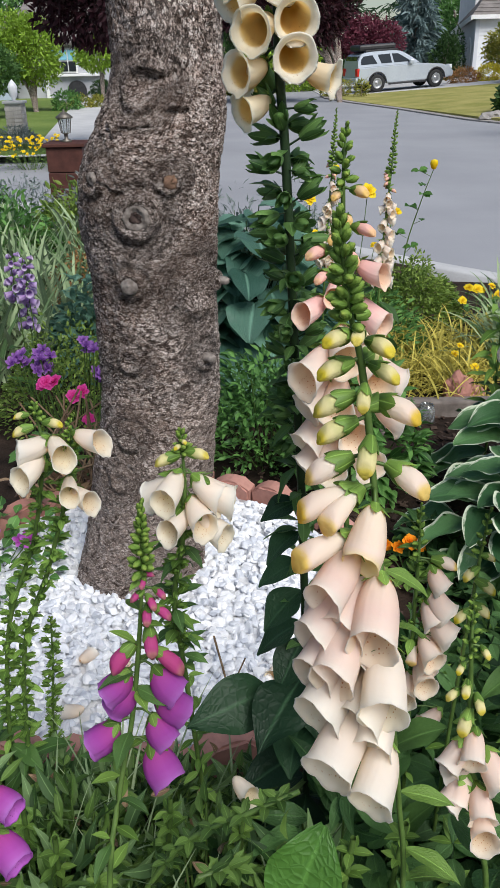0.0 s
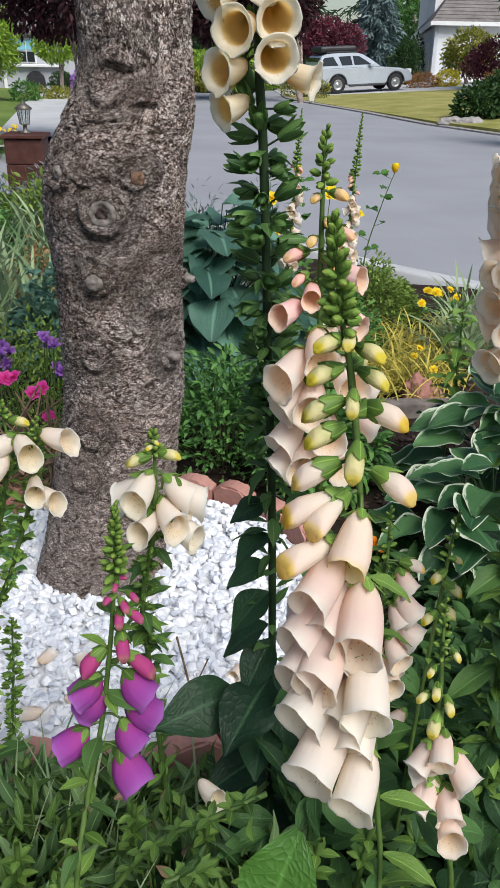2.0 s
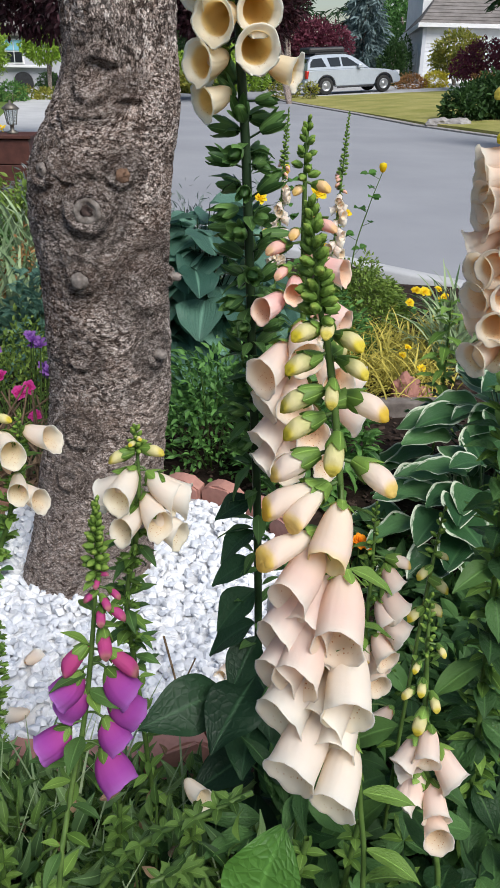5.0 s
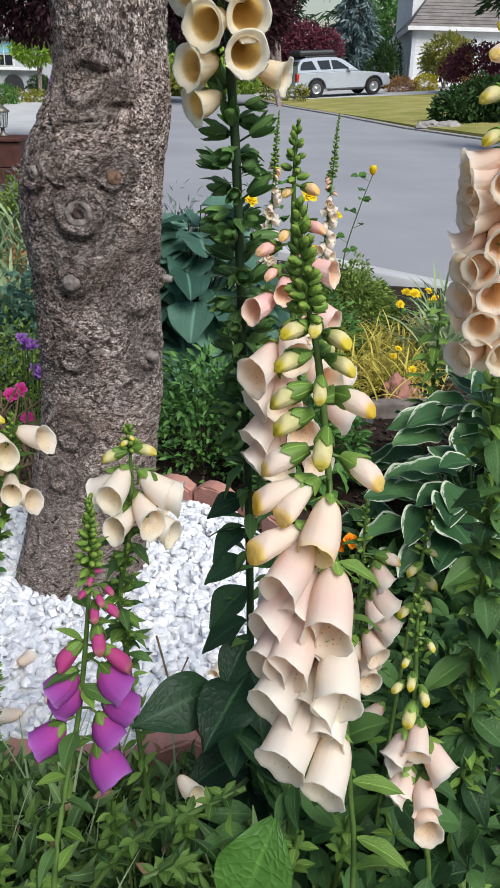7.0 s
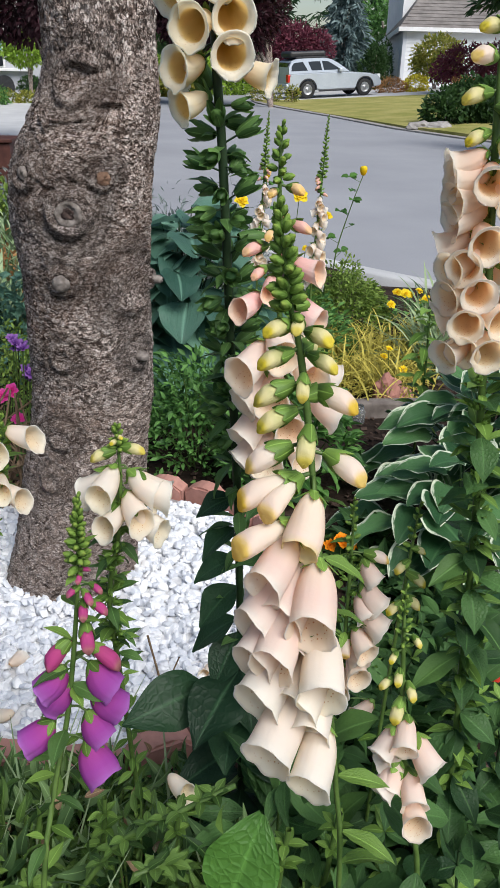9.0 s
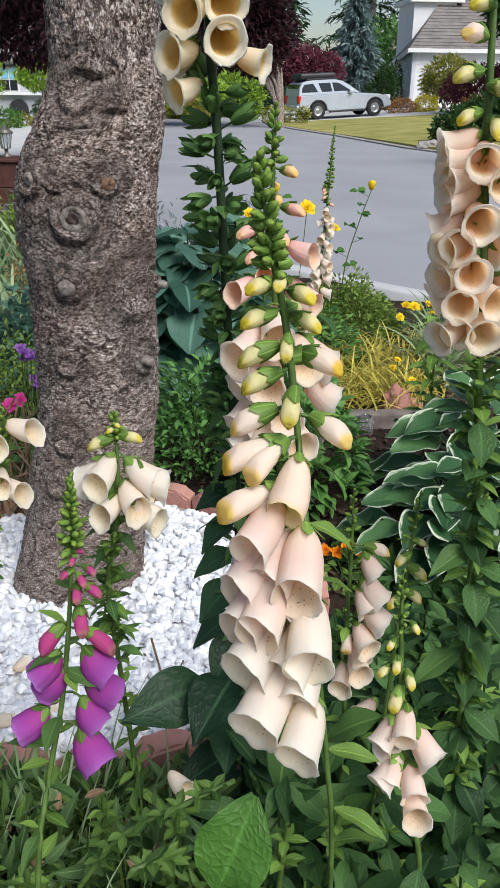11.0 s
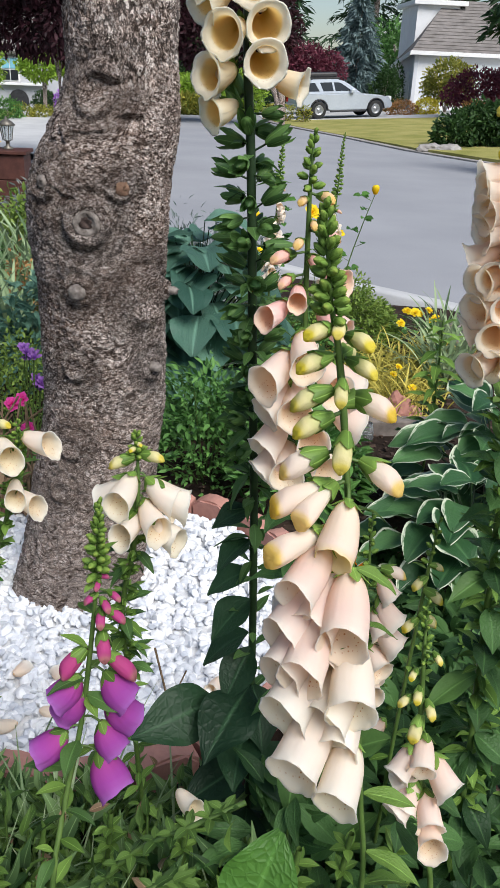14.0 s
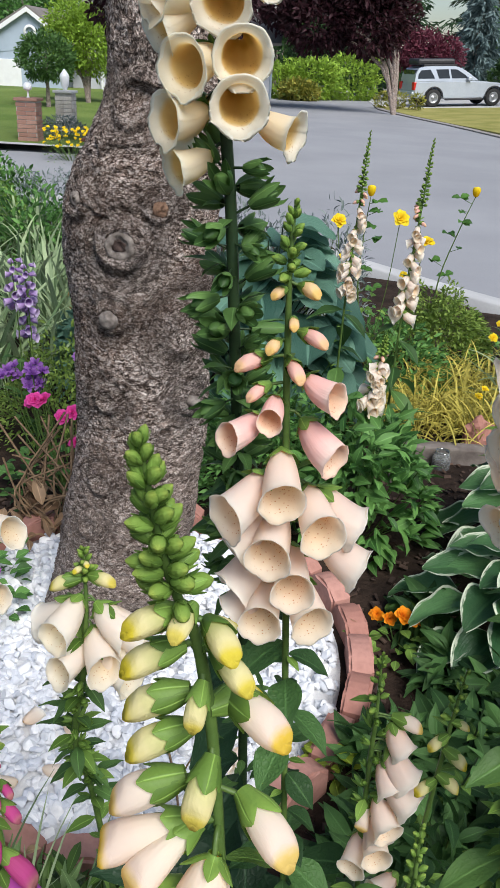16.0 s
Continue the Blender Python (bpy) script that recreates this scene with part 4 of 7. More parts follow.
def foxglove(label, stem, flowers=(), buds=(), tops=(0, 0), pods=(0, 0, 0), leaves=(), kind="peach", budkind="yellow", thick=0.0042, seed=0, mat=None, bracts=0, bsize=(0.018, 0.032), top_len=0.012, cap=1.0, foot=1.0, leafy_to=None):
    """stem: points from the top down; flowers and buds: (height, sideways, bearing, droop, length); tops: height where the
    green buds begin and their number; pods: (from, to, number); leaves: (height, bearing, length, droop, kind)."""
    rng = random.Random(seed)
    pts = np.array(stem)[np.argsort(np.array(stem)[:, 2])]
    base = Vector((pts[0, 0], pts[0, 1], float(bed_z(pts[0, 0], pts[0, 1]))))
    if pts[0, 2] > base.z + 0.02:
        pts = np.vstack([[base.x, base.y, base.z - 0.01], pts])
    top = thing("foxglove", base, label, "flower", "foxgloves in the bed")
    curve = spline(pts, 60)
    off = np.array(base)
    zs = curve[:, 2]
    rad = np.interp(np.linspace(0, 1, 60), [0, 0.5, 0.75, 1], [thick * foot, thick * (0.17 + 0.66 * foot), thick * 0.75, thick * 0.25])
    b = tube(curve - off, rad, 9)
    part_mesh("stem", mesh_of("stem", b[0], b[1], mat or M_STEM, b[2]), top)
    at = lambda z: Vector((np.interp(z, zs, curve[:, 0]), np.interp(z, zs, curve[:, 1]), z)) - base
    tube_r = lambda z: float(np.interp(z, zs, rad))
    stalks = []
    for z, side, az, drop, L, *fwd in flowers:
        d = aim(az, drop)
        p = at(z) + Vector((side, fwd[0] if fwd else 0, 0))
        k = kind if not isinstance(kind, dict) else ("young" if z > kind.get("young", 9) else kind["top"] if z > kind["above"] else kind["base"])
        fl = part_mesh("flower", BELLS[k][rng.randrange(4)], top, "", mat_at(p, d, (0, 0, 1), L, rng.uniform(-0.25, 0.25)))
        part_mesh("calyx", (CALYX if cap == 1.0 else CAPS)[rng.randrange(4)], fl)
        q = at(min(z + 0.006, zs[-1]))
        stalks.append(tube(spline([q, (q + p) / 2 + Vector((0, 0, 0.004)), p + d * L * 0.02], 5), 0.0014, 5))
    for z, side, az, drop, L, *fwd in buds:
        d = aim(az, drop)
        p = at(z) + Vector((side, fwd[0] if fwd else 0, 0))
        k = "amber" if budkind == "pink" and L < 0.0225 else budkind if L < 0.031 else {"yellow": "peach" if L < 0.0345 else "long"}.get(budkind, budkind)
        bd = part_mesh("bud", BUDS[k], top, "", mat_at(p, d, (0, 0, 1), L))
        part_mesh("calyx", (HUGS if L > 0.0345 else MIDS)[rng.randrange(4)], bd)
        stalks.append(tube([at(z + 0.003), p + d * L * 0.05], 0.0014, 5))
    if tops[1]:
        ztop, n = zs[-1], tops[1]
        for i in range(n):
            f = (i + 0.5) / n
            z = ztop - (ztop - tops[0]) * f
            az = -90 + 137.5 * i + rng.uniform(-35, 35)
            z += rng.uniform(-0.002, 0.002)
            L = 0.006 + (top_len - 0.006) * f ** 0.8 * rng.uniform(0.75, 1.2)
            d = aim(az, -70 + 62 * f + rng.uniform(-16, 16))
            p = at(z) + aim(az, 0) * (tube_r(z) + 0.0012 * f)
            bd = part_mesh("bud", BUDS["green"], top, "", mat_at(p, d, (0, 0, 1), L))
            part_mesh("calyx", WRAPS[i % 4], bd)
    za, zb, n = pods
    for i in range(n):
        z = za + (zb - za) * (i + rng.random() * 0.6) / max(1, n)
        az = 137.5 * i + rng.uniform(-25, 25)
        d = aim(az, rng.uniform(-45, 10))
        p = at(z) + d * (tube_r(z) + rng.uniform(0.004, 0.016) if mat else rng.uniform(0.002, 0.008))
        part_mesh("seed_pod", (PODS if mat else PODSL)[i % 4], top, "", mat_at(p, d, (0, 0, 1), rng.uniform(0.021, 0.032) if mat else rng.uniform(0.010, 0.017)))
        stalks.append(tube([at(z), p], 0.0011, 4))
    for i in range(bracts):
        z = zs[0] + ((leafy_to or zs[-1]) - zs[0]) * (0.15 + 0.8 * (i + rng.random()) / bracts)
        az = 137.5 * i + rng.uniform(-25, 25)
        part_mesh("leaf", LEAVES["dbract" if mat else "bract"][i % 3], top, "", mat_at(at(z) + aim(az, 0) * tube_r(z), aim(az, rng.uniform(-40, 15)), (0, 0, 1), rng.uniform(*bsize)))
    for z, az, L, drop, k in leaves:
        part_mesh("leaf", LEAVES[k][rng.randrange(4)], top, "", mat_at(at(z) + aim(az, 0) * tube_r(z), aim(az, drop), (0, 0, 1), L, rng.uniform(-0.3, 0.3)))
    if stalks:
        for b in stalks:
            part_mesh("flower_stalk", mesh_of("flower_stalk", b[0], b[1], mat or M_STEM, b[2]), top)
    return top


def ring_leaves(z0, z1, n, L0, L1, kind, seed, drop=(0, 50), arc=(0, 360)):
    r = random.Random(seed)
    return [(z0 + (z1 - z0) * (i + r.random()) / n, arc[0] + (arc[1] - arc[0]) * ((i * 0.618 + r.random() * 0.2) % 1), r.uniform(L0, L1), r.uniform(*drop), kind) for i in range(n)]


foxglove("tall foxglove with peach and cream hanging bells and green top buds",
         [(0.047, 0.445, 1.293), (0.055, 0.452, 1.24), (0.064, 0.461, 1.206), (0.070, 0.461, 1.171), (0.0745, 0.456, 1.134), (0.079, 0.447, 1.091), (0.086, 0.435, 1.03), (0.093, 0.42, 0.953), (0.101, 0.41, 0.874), (0.108, 0.40, 0.778), (0.115, 0.40, 0.4), (0.12, 0.41, 0.0)],
         [(1.110, -0.001, -118, 54, 0.042, -0.009), (1.081, -0.017, -139, 49, 0.0418, -0.006), (1.064, -0.002, -104, 49, 0.0485, -0.010), (1.015, -0.002, -99, 49, 0.0476, -0.010), (1.032, -0.023, -120, 49, 0.0468, -0.004), (0.973, -0.005, -115, 49, 0.0413, -0.004), (0.942, -0.007, -115, 49, 0.0455, -0.010), (0.963, -0.022, -133, 49, 0.0544, 0.000), (1.050, -0.024, -140, 49, 0.0480, 0.006), (1.024, -0.026, -137, 49, 0.0496, 0.008), (0.998, -0.026, -134, 49, 0.0530, 0.008), (1.059, -0.010, -126, 49, 0.0479, 0.004), (0.995, -0.004, -126, 49, 0.0482, 0.000), (1.030, -0.007, -128, 49, 0.0473, 0.010),
          (0.995, -0.02, 170, 66, 0.048, 0.012), (1.05, -0.02, 165, 64, 0.048, 0.012)],
         [(1.131, 0.011, -50, 8, 0.032), (1.171, 0.007, -38, 3, 0.031, 0.008), (1.151, 0.0, -106, 35, 0.026, -0.004), (1.186, 0.0, -100, 36, 0.018, -0.004), (1.161, -0.008, -160, 12, 0.027), (1.137, -0.013, -167, 15, 0.032), (1.178, -0.007, -170, 14, 0.027), (1.116, -0.011, -171, 14, 0.041), (1.116, -0.009, -140, 22, 0.036), (1.084, -0.017, -153, 3, 0.043),
          (1.198, 0.006, -45, 8, 0.021), (1.222, 0.004, -106, 2, 0.017), (1.214, 0.007, -60, -4, 0.022), (1.219, -0.002, -142, -4, 0.022), (1.200, -0.006, -150, 4, 0.024), (1.20, 0.0, 60, 0, 0.022), (1.17, 0.0, 40, 0, 0.025)],
         (1.226, 38), leaves=[(0.885, -10, 0.04, 5, "light"), (0.835, -28, 0.045, 10, "light"), (0.80, 20, 0.05, 20, "light"), (1.06, -10, 0.035, 25, "light"), (1.02, -5, 0.03, 15, "light"), (1.10, 15, 0.03, 20, "light")] + ring_leaves(0.05, 0.58, 12, 0.08, 0.12, "mid", 1, (5, 50)), seed=1, top_len=0.0122, cap=0.62, thick=0.0036, foot=0.6, kind={"above": 1.015, "top": "peach", "base": "white", "young": 1.10})
foxglove("foxglove with coral buds above open peach bells",
         [(0.089, 0.8, 1.309), (0.088, 0.8, 1.268), (0.09, 0.805, 1.209), (0.093, 0.81, 1.144), (0.097, 0.815, 1.084), (0.104, 0.83, 0.987), (0.108, 0.84, 0.895), (0.13, 0.86, 0.5), (0.15, 0.88, 0.0)],
         [(1.113, -0.003, -86, 38, 0.0497), (1.089, -0.016, -134, 32, 0.0542), (1.079, 0.018, -70, 30, 0.0508), (1.077, 0.025, 0, 45, 0.0542), (1.054, -0.007, -98, 32, 0.0520), (1.033, 0.03, -10, 45, 0.0531),
          (1.013, 0.004, -86, 28, 0.0497), (0.975, -0.018, -95, 30, 0.0508), (0.977, 0.01, -70, 30, 0.0508), (1.014, -0.022, -148, 56, 0.0542), (0.98, -0.024, -152, 58, 0.0520), (1.06, -0.018, -148, 52, 0.0520), (1.143, -0.020, -136, 20, 0.0380), (1.142, 0.013, -34, 38, 0.0450), (1.161, -0.008, -98, 24, 0.0300), (1.179, 0.014, -40, 14, 0.0360)],
         [(1.171, -0.014, -130, 10, 0.024), (1.192, 0.001, -66, 10, 0.027), (1.194, -0.014, -142, 0, 0.030), (1.208, -0.006, -114, 5, 0.019), (1.216, 0.01, -46, 0, 0.027), (1.227, 0.004, -86, 11, 0.015), (1.252, 0.008, -50, -1, 0.021), (1.249, -0.002, -126, 5, 0.016)],
         (1.258, 20), kind={"above": 1.13, "top": "pink", "base": "blush"}, budkind="pink", seed=2, bracts=16, leaves=ring_leaves(0.05, 0.5, 10, 0.08, 0.12, "mid", 2, (0, 50)) + ring_leaves(0.5, 0.93, 24, 0.04, 0.07, "ovate", 20, (0, 40)), thick=0.0038, top_len=0.013)
SPIKE = foxglove("very tall foxglove with cream bells over dark green seed pods",
         [(0.008, 0.885, 1.75), (0.014, 0.885, 1.62), (0.02, 0.885, 1.501), (0.026, 0.885, 1.435), (0.029, 0.89, 1.361), (0.036, 0.9, 1.279), (0.043, 0.91, 1.156), (0.051, 0.93, 1.009), (0.063, 0.95, 0.789), (0.075, 0.97, 0.4), (0.08, 0.98, 0.0)],
         [(1.478, 0.004, -102, 22, 0.05), (1.451, 0.009, -98, 25, 0.05), (1.414, 0.012, -82, 20, 0.05), (1.38, 0.01, -82, 17, 0.05), (1.403, -0.007, -118, 14, 0.05), (1.362, -0.013, -138, 8, 0.048), (1.37, -0.013, 144, 32, 0.048), (1.331, -0.012, -146, 20, 0.043), (1.359, 0.024, -22, 17, 0.043), (1.468, 0.018, -50, 20, 0.045), (1.443, -0.007, -145, 0, 0.055), (1.438, -0.015, -150, 29, 0.05), (1.502, 0.011, -78, 17, 0.05), (1.504, 0.02, -55, 14, 0.047), (1.487, -0.015, -130, 20, 0.05),
          (1.535, 0.0, -105, 20, 0.047), (1.53, -0.01, -140, 18, 0.047), (1.56, 0.01, -70, 18, 0.044), (1.585, -0.005, -120, 18, 0.04)],
         [(1.61, 0, -90, 10, 0.03), (1.63, 0, -140, 5, 0.028), (1.64, 0, -40, 0, 0.025)], (1.64, 16), (0.86, 1.335, 62), kind="cream", seed=3, cap=0.62, leafy_to=1.38, mat=M_STEMD, thick=0.0062, bracts=64, bsize=(0.022, 0.045),
         leaves=ring_leaves(0.72, 1.14, 34, 0.03, 0.055, "mid", 31, (-10, 50)) + ring_leaves(0.95, 1.30, 18, 0.02, 0.034, "mid", 32, (-30, 30)) + [(0.82, 195, 0.058, 18, "dark"), (0.77, 215, 0.066, 22, "dark"), (0.715, 190, 0.07, 24, "dark"), (0.665, 212, 0.08, 30, "dark"), (0.60, 190, 0.085, 30, "dark"), (0.575, 235, 0.09, 35, "dark"), (0.46, 200, 0.13, 10, "crisp"), (0.44, 252, 0.12, 20, "crisp"), (0.50, 280, 0.10, 30, "dark")] + ring_leaves(0.05, 0.38, 12, 0.12, 0.16, "dark", 3, (0, 30)))
# two wide crinkled leaves held out from the tall spike over the gravel
for at, tip, up, k in (((0.020, 0.93, 0.502), (-0.112, 0.84, 0.508), (0.0, -0.75, 0.65), 0), ((0.066, 0.93, 0.525), (-0.012, 0.80, 0.500), (-0.35, -0.70, 0.55), 1)):
    a, b = Vector(at), Vector(tip)
    part_mesh("leaf", LEAVES["crisp"][k], SPIKE, "dark crinkled leaf", mat_at(a - SPIKE.location, b - a, up, (b - a).length * 0.9))
    c = tube(spline([Vector((0.072, 0.962, 0.46)) - SPIKE.location, (a + Vector((0.06, 0.95, 0.50))) / 2 - SPIKE.location, a - SPIKE.location], 6), 0.003, 6)
    part_mesh("leaf_stalk", mesh_of("leaf_stalk", c[0], c[1], M_STEMD, c[2]), SPIKE)
foxglove("short foxglove with pale peach bells before the trunk",
         [(-0.089, 0.85, 0.975), (-0.087, 0.84, 0.906), (-0.094, 0.84, 0.826), (-0.112, 0.86, 0.717), (-0.112, 0.92, 0.548), (-0.10, 0.98, 0.2), (-0.09, 1.0, 0.0)],
         [(0.926, -0.005, -118, 33, 0.047), (0.892, 0.007, -62, 30, 0.047), (0.876, 0.003, -122, 22, 0.043), (0.92, 0.01, -24, 38, 0.047), (0.872, 0.017, -30, 38, 0.047), (0.916, 0.016, -8, 38, 0.053), (0.92, -0.01, 170, 44, 0.05)],
         [(0.945, -0.004, -165, 8, 0.030), (0.948, 0.004, -20, -6, 0.028), (0.957, 0, -120, -10, 0.014), (0.962, 0, -60, -15, 0.012)], (0.945, 18), (0.60, 0.87, 44), kind="white", seed=4, bracts=44, bsize=(0.02, 0.04), thick=0.0045, leaves=ring_leaves(0.55, 0.84, 26, 0.025, 0.045, "mid", 44, (-20, 40)))
foxglove("foxglove with magenta and purple hanging bells",
         [(-0.109, 0.645, 0.996), (-0.117, 0.645, 0.885), (-0.134, 0.63, 0.752), (-0.152, 0.6, 0.664), (-0.165, 0.56, 0.569), (-0.18, 0.53, 0.3), (-0.19, 0.52, 0.0)],
         [(0.801, -0.008, -160, 45, 0.04), (0.786, -0.006, 172, 60, 0.042), (0.775, 0.024, 10, 55, 0.045), (0.748, 0.02, -30, 60, 0.04), (0.716, 0.024, -42, 55, 0.05), (0.738, -0.014, -166, 40, 0.042), (0.805, 0.017, -22, 50, 0.043)],
         [(0.833, -0.005, -160, 42, 0.040), (0.853, 0.009, -78, 35, 0.031), (0.826, 0.016, -20, 28, 0.038), (0.878, 0.006, -86, 25, 0.021), (0.878, 0.012, -26, 20, 0.022), (0.895, 0.002, -140, 12, 0.016), (0.898, 0.012, -40, 10, 0.016), (0.89, 0.006, -60, 15, 0.018), (0.91, 0.003, -100, 10, 0.013), (0.915, 0, 0, 0, 0.012)],
         (0.918, 48), kind="purple", budkind="magenta", seed=5, bracts=30, bsize=(0.02, 0.036), thick=0.0036, top_len=0.0125,
         leaves=[(0.80, -150, 0.04, 0, "mid"), (0.78, -30, 0.04, 5, "mid"), (0.73, -100, 0.045, 0, "mid"), (0.70, 170, 0.05, 0, "mid"), (0.66, -20, 0.035, 10, "mid"), (0.62, -110, 0.04, 10, "mid")] + ring_leaves(0.1, 0.40, 10, 0.05, 0.07, "mid", 5))
foxglove("small foxglove with blush bells and yellow buds",
         [(0.219, 0.66, 0.872), (0.222, 0.65, 0.794), (0.233, 0.645, 0.675), (0.255, 0.64, 0.54), (0.272, 0.63, 0.43), (0.29, 0.63, 0.0)],
         [(0.706, 0.006, -106, 47, 0.041), (0.692, -0.005, -150, 56, 0.043), (0.678, 0.015, -54, 50, 0.048), (0.637, -0.007, -148, 53, 0.045), (0.630, 0.004, -86, 44, 0.044, -0.004), (0.592, 0.003, -93, 16, 0.044, -0.004), (0.643, -0.008, -126, 64, 0.04), (0.66, 0.0, 160, 50, 0.04)],
         [(0.732, 0.0, -122, 30, 0.030), (0.753, 0.006, -82, 22, 0.022), (0.771, -0.003, -110, 20, 0.020), (0.794, -0.007, -126, 10, 0.016), (0.814, 0.010, -70, 10, 0.016), (0.76, -0.01, -150, 10, 0.02)],
         (0.80, 20), kind="blush", seed=6, top_len=0.009, thick=0.004, leaves=[(0.62, -20, 0.05, 20, "ovate"), (0.55, 10, 0.06, 20, "ovate")] + ring_leaves(0.1, 0.5, 16, 0.06, 0.10, "ovate", 6))
foxglove("foxglove with crowded blush bells among leaves",
         [(0.212, 0.89, 0.847), (0.215, 0.89, 0.758), (0.218, 0.9, 0.654), (0.226, 0.92, 0.509), (0.233, 0.93, 0.381), (0.24, 0.95, 0.0)],
         [(0.752, 0.018, -30, 62, 0.042), (0.716, 0.02, -32, 58, 0.052), (0.671, 0.022, -30, 50, 0.054), (0.626, 0.014, -70, 36, 0.048), (0.572, 0.012, -85, 26, 0.048), (0.545, 0.000, -110, 34, 0.047), (0.459, 0.05, -150, 22, 0.042), (0.696, 0.016, -65, 56, 0.045), (0.60, 0.01, -70, 50, 0.045), (0.65, 0.02, 0, 50, 0.045)],
         [(0.61, 0.004, -110, 42, 0.035), (0.761, 0.018, -18, 6, 0.034), (0.642, 0.011, -18, 6, 0.034)],
         (0.77, 14), (0.55, 0.76, 16), kind="blush", seed=7, thick=0.004, bracts=10, leaves=ring_leaves(0.1, 0.5, 14, 0.05, 0.09, "ovate", 7))
foxglove("foxglove stalk with a few yellow-green buds",
         [(0.295, 0.867, 0.855), (0.29, 0.87, 0.76), (0.285, 0.875, 0.6), (0.28, 0.88, 0.4), (0.28, 0.9, 0.0)], [],
         [(0.76, 0, -150, 20, 0.026), (0.74, 0, -30, 20, 0.03), (0.70, 0, -20, 25, 0.03), (0.69, 0, -150, 15, 0.028), (0.78, 0, -10, 10, 0.02)], (0.775, 12), seed=8, thick=0.0035, bracts=10, leaves=ring_leaves(0.1, 0.5, 8, 0.08, 0.14, "mid", 8))
foxglove("tall foxglove with apricot bells and yellow top buds",
         [(0.268, 0.755, 1.56), (0.272, 0.76, 1.46), (0.278, 0.76, 1.379), (0.282, 0.76, 1.323), (0.287, 0.76, 1.269), (0.297, 0.765, 1.191), (0.309, 0.77, 1.1), (0.318, 0.78, 1.029), (0.339, 0.8, 0.905), (0.372, 0.84, 0.647), (0.40, 0.86, 0.3), (0.41, 0.88, 0.0)],
         [(1.290, -0.006, 178, 20, 0.044), (1.279, -0.003, -102, 20, 0.0440), (1.262, 0.004, -80, 20, 0.045), (1.224, -0.012, -95, 18, 0.047, -0.005), (1.176, -0.016, -100, 18, 0.045, -0.008), (1.145, -0.022, -112, 18, 0.044, -0.010), (1.117, -0.011, -92, 20, 0.047, -0.012), (1.149, -0.010, -70, 18, 0.045, -0.009), (1.111, -0.021, -150, 24, 0.046, -0.008), (1.121, -0.017, -122, 26, 0.045, -0.006), (1.242, -0.004, -172, 20, 0.047), (1.195, -0.016, -150, 18, 0.045, -0.004), (1.170, -0.017, -155, 22, 0.045, -0.004), (1.202, -0.015, -125, 18, 0.045, -0.006), (1.274, -0.003, -176, 12, 0.046), (1.258, -0.005, -165, 18, 0.046), (1.20, 0.010, -50, 22, 0.046), (1.245, 0.010, -45, 22, 0.046), (1.155, 0.012, -38, 25, 0.046), (1.115, 0.010, -35, 25, 0.046), (1.15, -0.016, 165, 36, 0.047), (1.22, -0.014, 165, 32, 0.047), (1.19, 0.004, 60, 30, 0.046)],
         [(1.342, -0.008, -158, 5, 0.030), (1.37, -0.007, -138, -10, 0.033), (1.308, -0.007, -154, 11, 0.027), (1.302, 0.006, -94, 20, 0.030), (1.395, 0, -150, -5, 0.028), (1.33, 0.0, -60, 5, 0.03), (1.41, 0, -80, 0, 0.025)],
         (1.40, 18), (0.7, 1.08, 30), kind="apricot", seed=9, cap=0.62, leafy_to=1.12, thick=0.005, bracts=90, bsize=(0.025, 0.055), leaves=[(0.62, 200, 0.09, 20, "mid"), (0.7, -60, 0.09, 20, "mid"), (0.8, -150, 0.07, 10, "mid"), (0.85, -30, 0.07, 10, "ovate")] + ring_leaves(0.05, 0.55, 30, 0.05, 0.085, "ovate", 9, (0, 50)) + ring_leaves(0.45, 1.06, 46, 0.035, 0.06, "ovate", 90, (-25, 45)) + ring_leaves(0.35, 1.08, 60, 0.018, 0.034, "light", 91, (-50, 10)))
foxglove("foxglove with cream bells and pale yellow buds by the gravel",
         [(-0.309, 1.02, 0.94), (-0.307, 1.02, 0.863), (-0.348, 1.05, 0.701), (-0.417, 1.05, 0.513), (-0.46, 1.06, 0.2), (-0.47, 1.06, 0.0)],
         [(0.888, 0.015, -162, 20, 0.052), (0.863, 0.0, -122, 26, 0.052), (0.89, 0.016, -60, 20, 0.048), (0.85, 0.01, 150, 20, 0.05)],
         [(0.924, -0.01, -162, -4, 0.021), (0.906, -0.009, -162, 8, 0.03), (0.912, 0.008, -18, -7, 0.028)], (0.915, 10), (0.30, 0.86, 84), kind="white", seed=10, bracts=60, bsize=(0.018, 0.036), thick=0.0045, leaves=ring_leaves(0.06, 0.34, 10, 0.06, 0.10, "mid", 10))
foxglove("leaning foxglove stem with two cream bells",
         [(-0.262, 1.02, 0.915), (-0.28, 1.03, 0.80), (-0.33, 1.04, 0.65), (-0.40, 1.05, 0.45), (-0.44, 1.06, 0.0)],
         [(0.894, 0.006, -25, 8, 0.048), (0.80, 0.006, -40, 14, 0.044), (0.82, 0.0, -80, 20, 0.04)], [], (0.87, 12), (0.28, 0.88, 84), kind="white", seed=11, bracts=60, bsize=(0.018, 0.036), thick=0.0045, leaves=ring_leaves(0.06, 0.32, 8, 0.06, 0.10, "mid", 11))
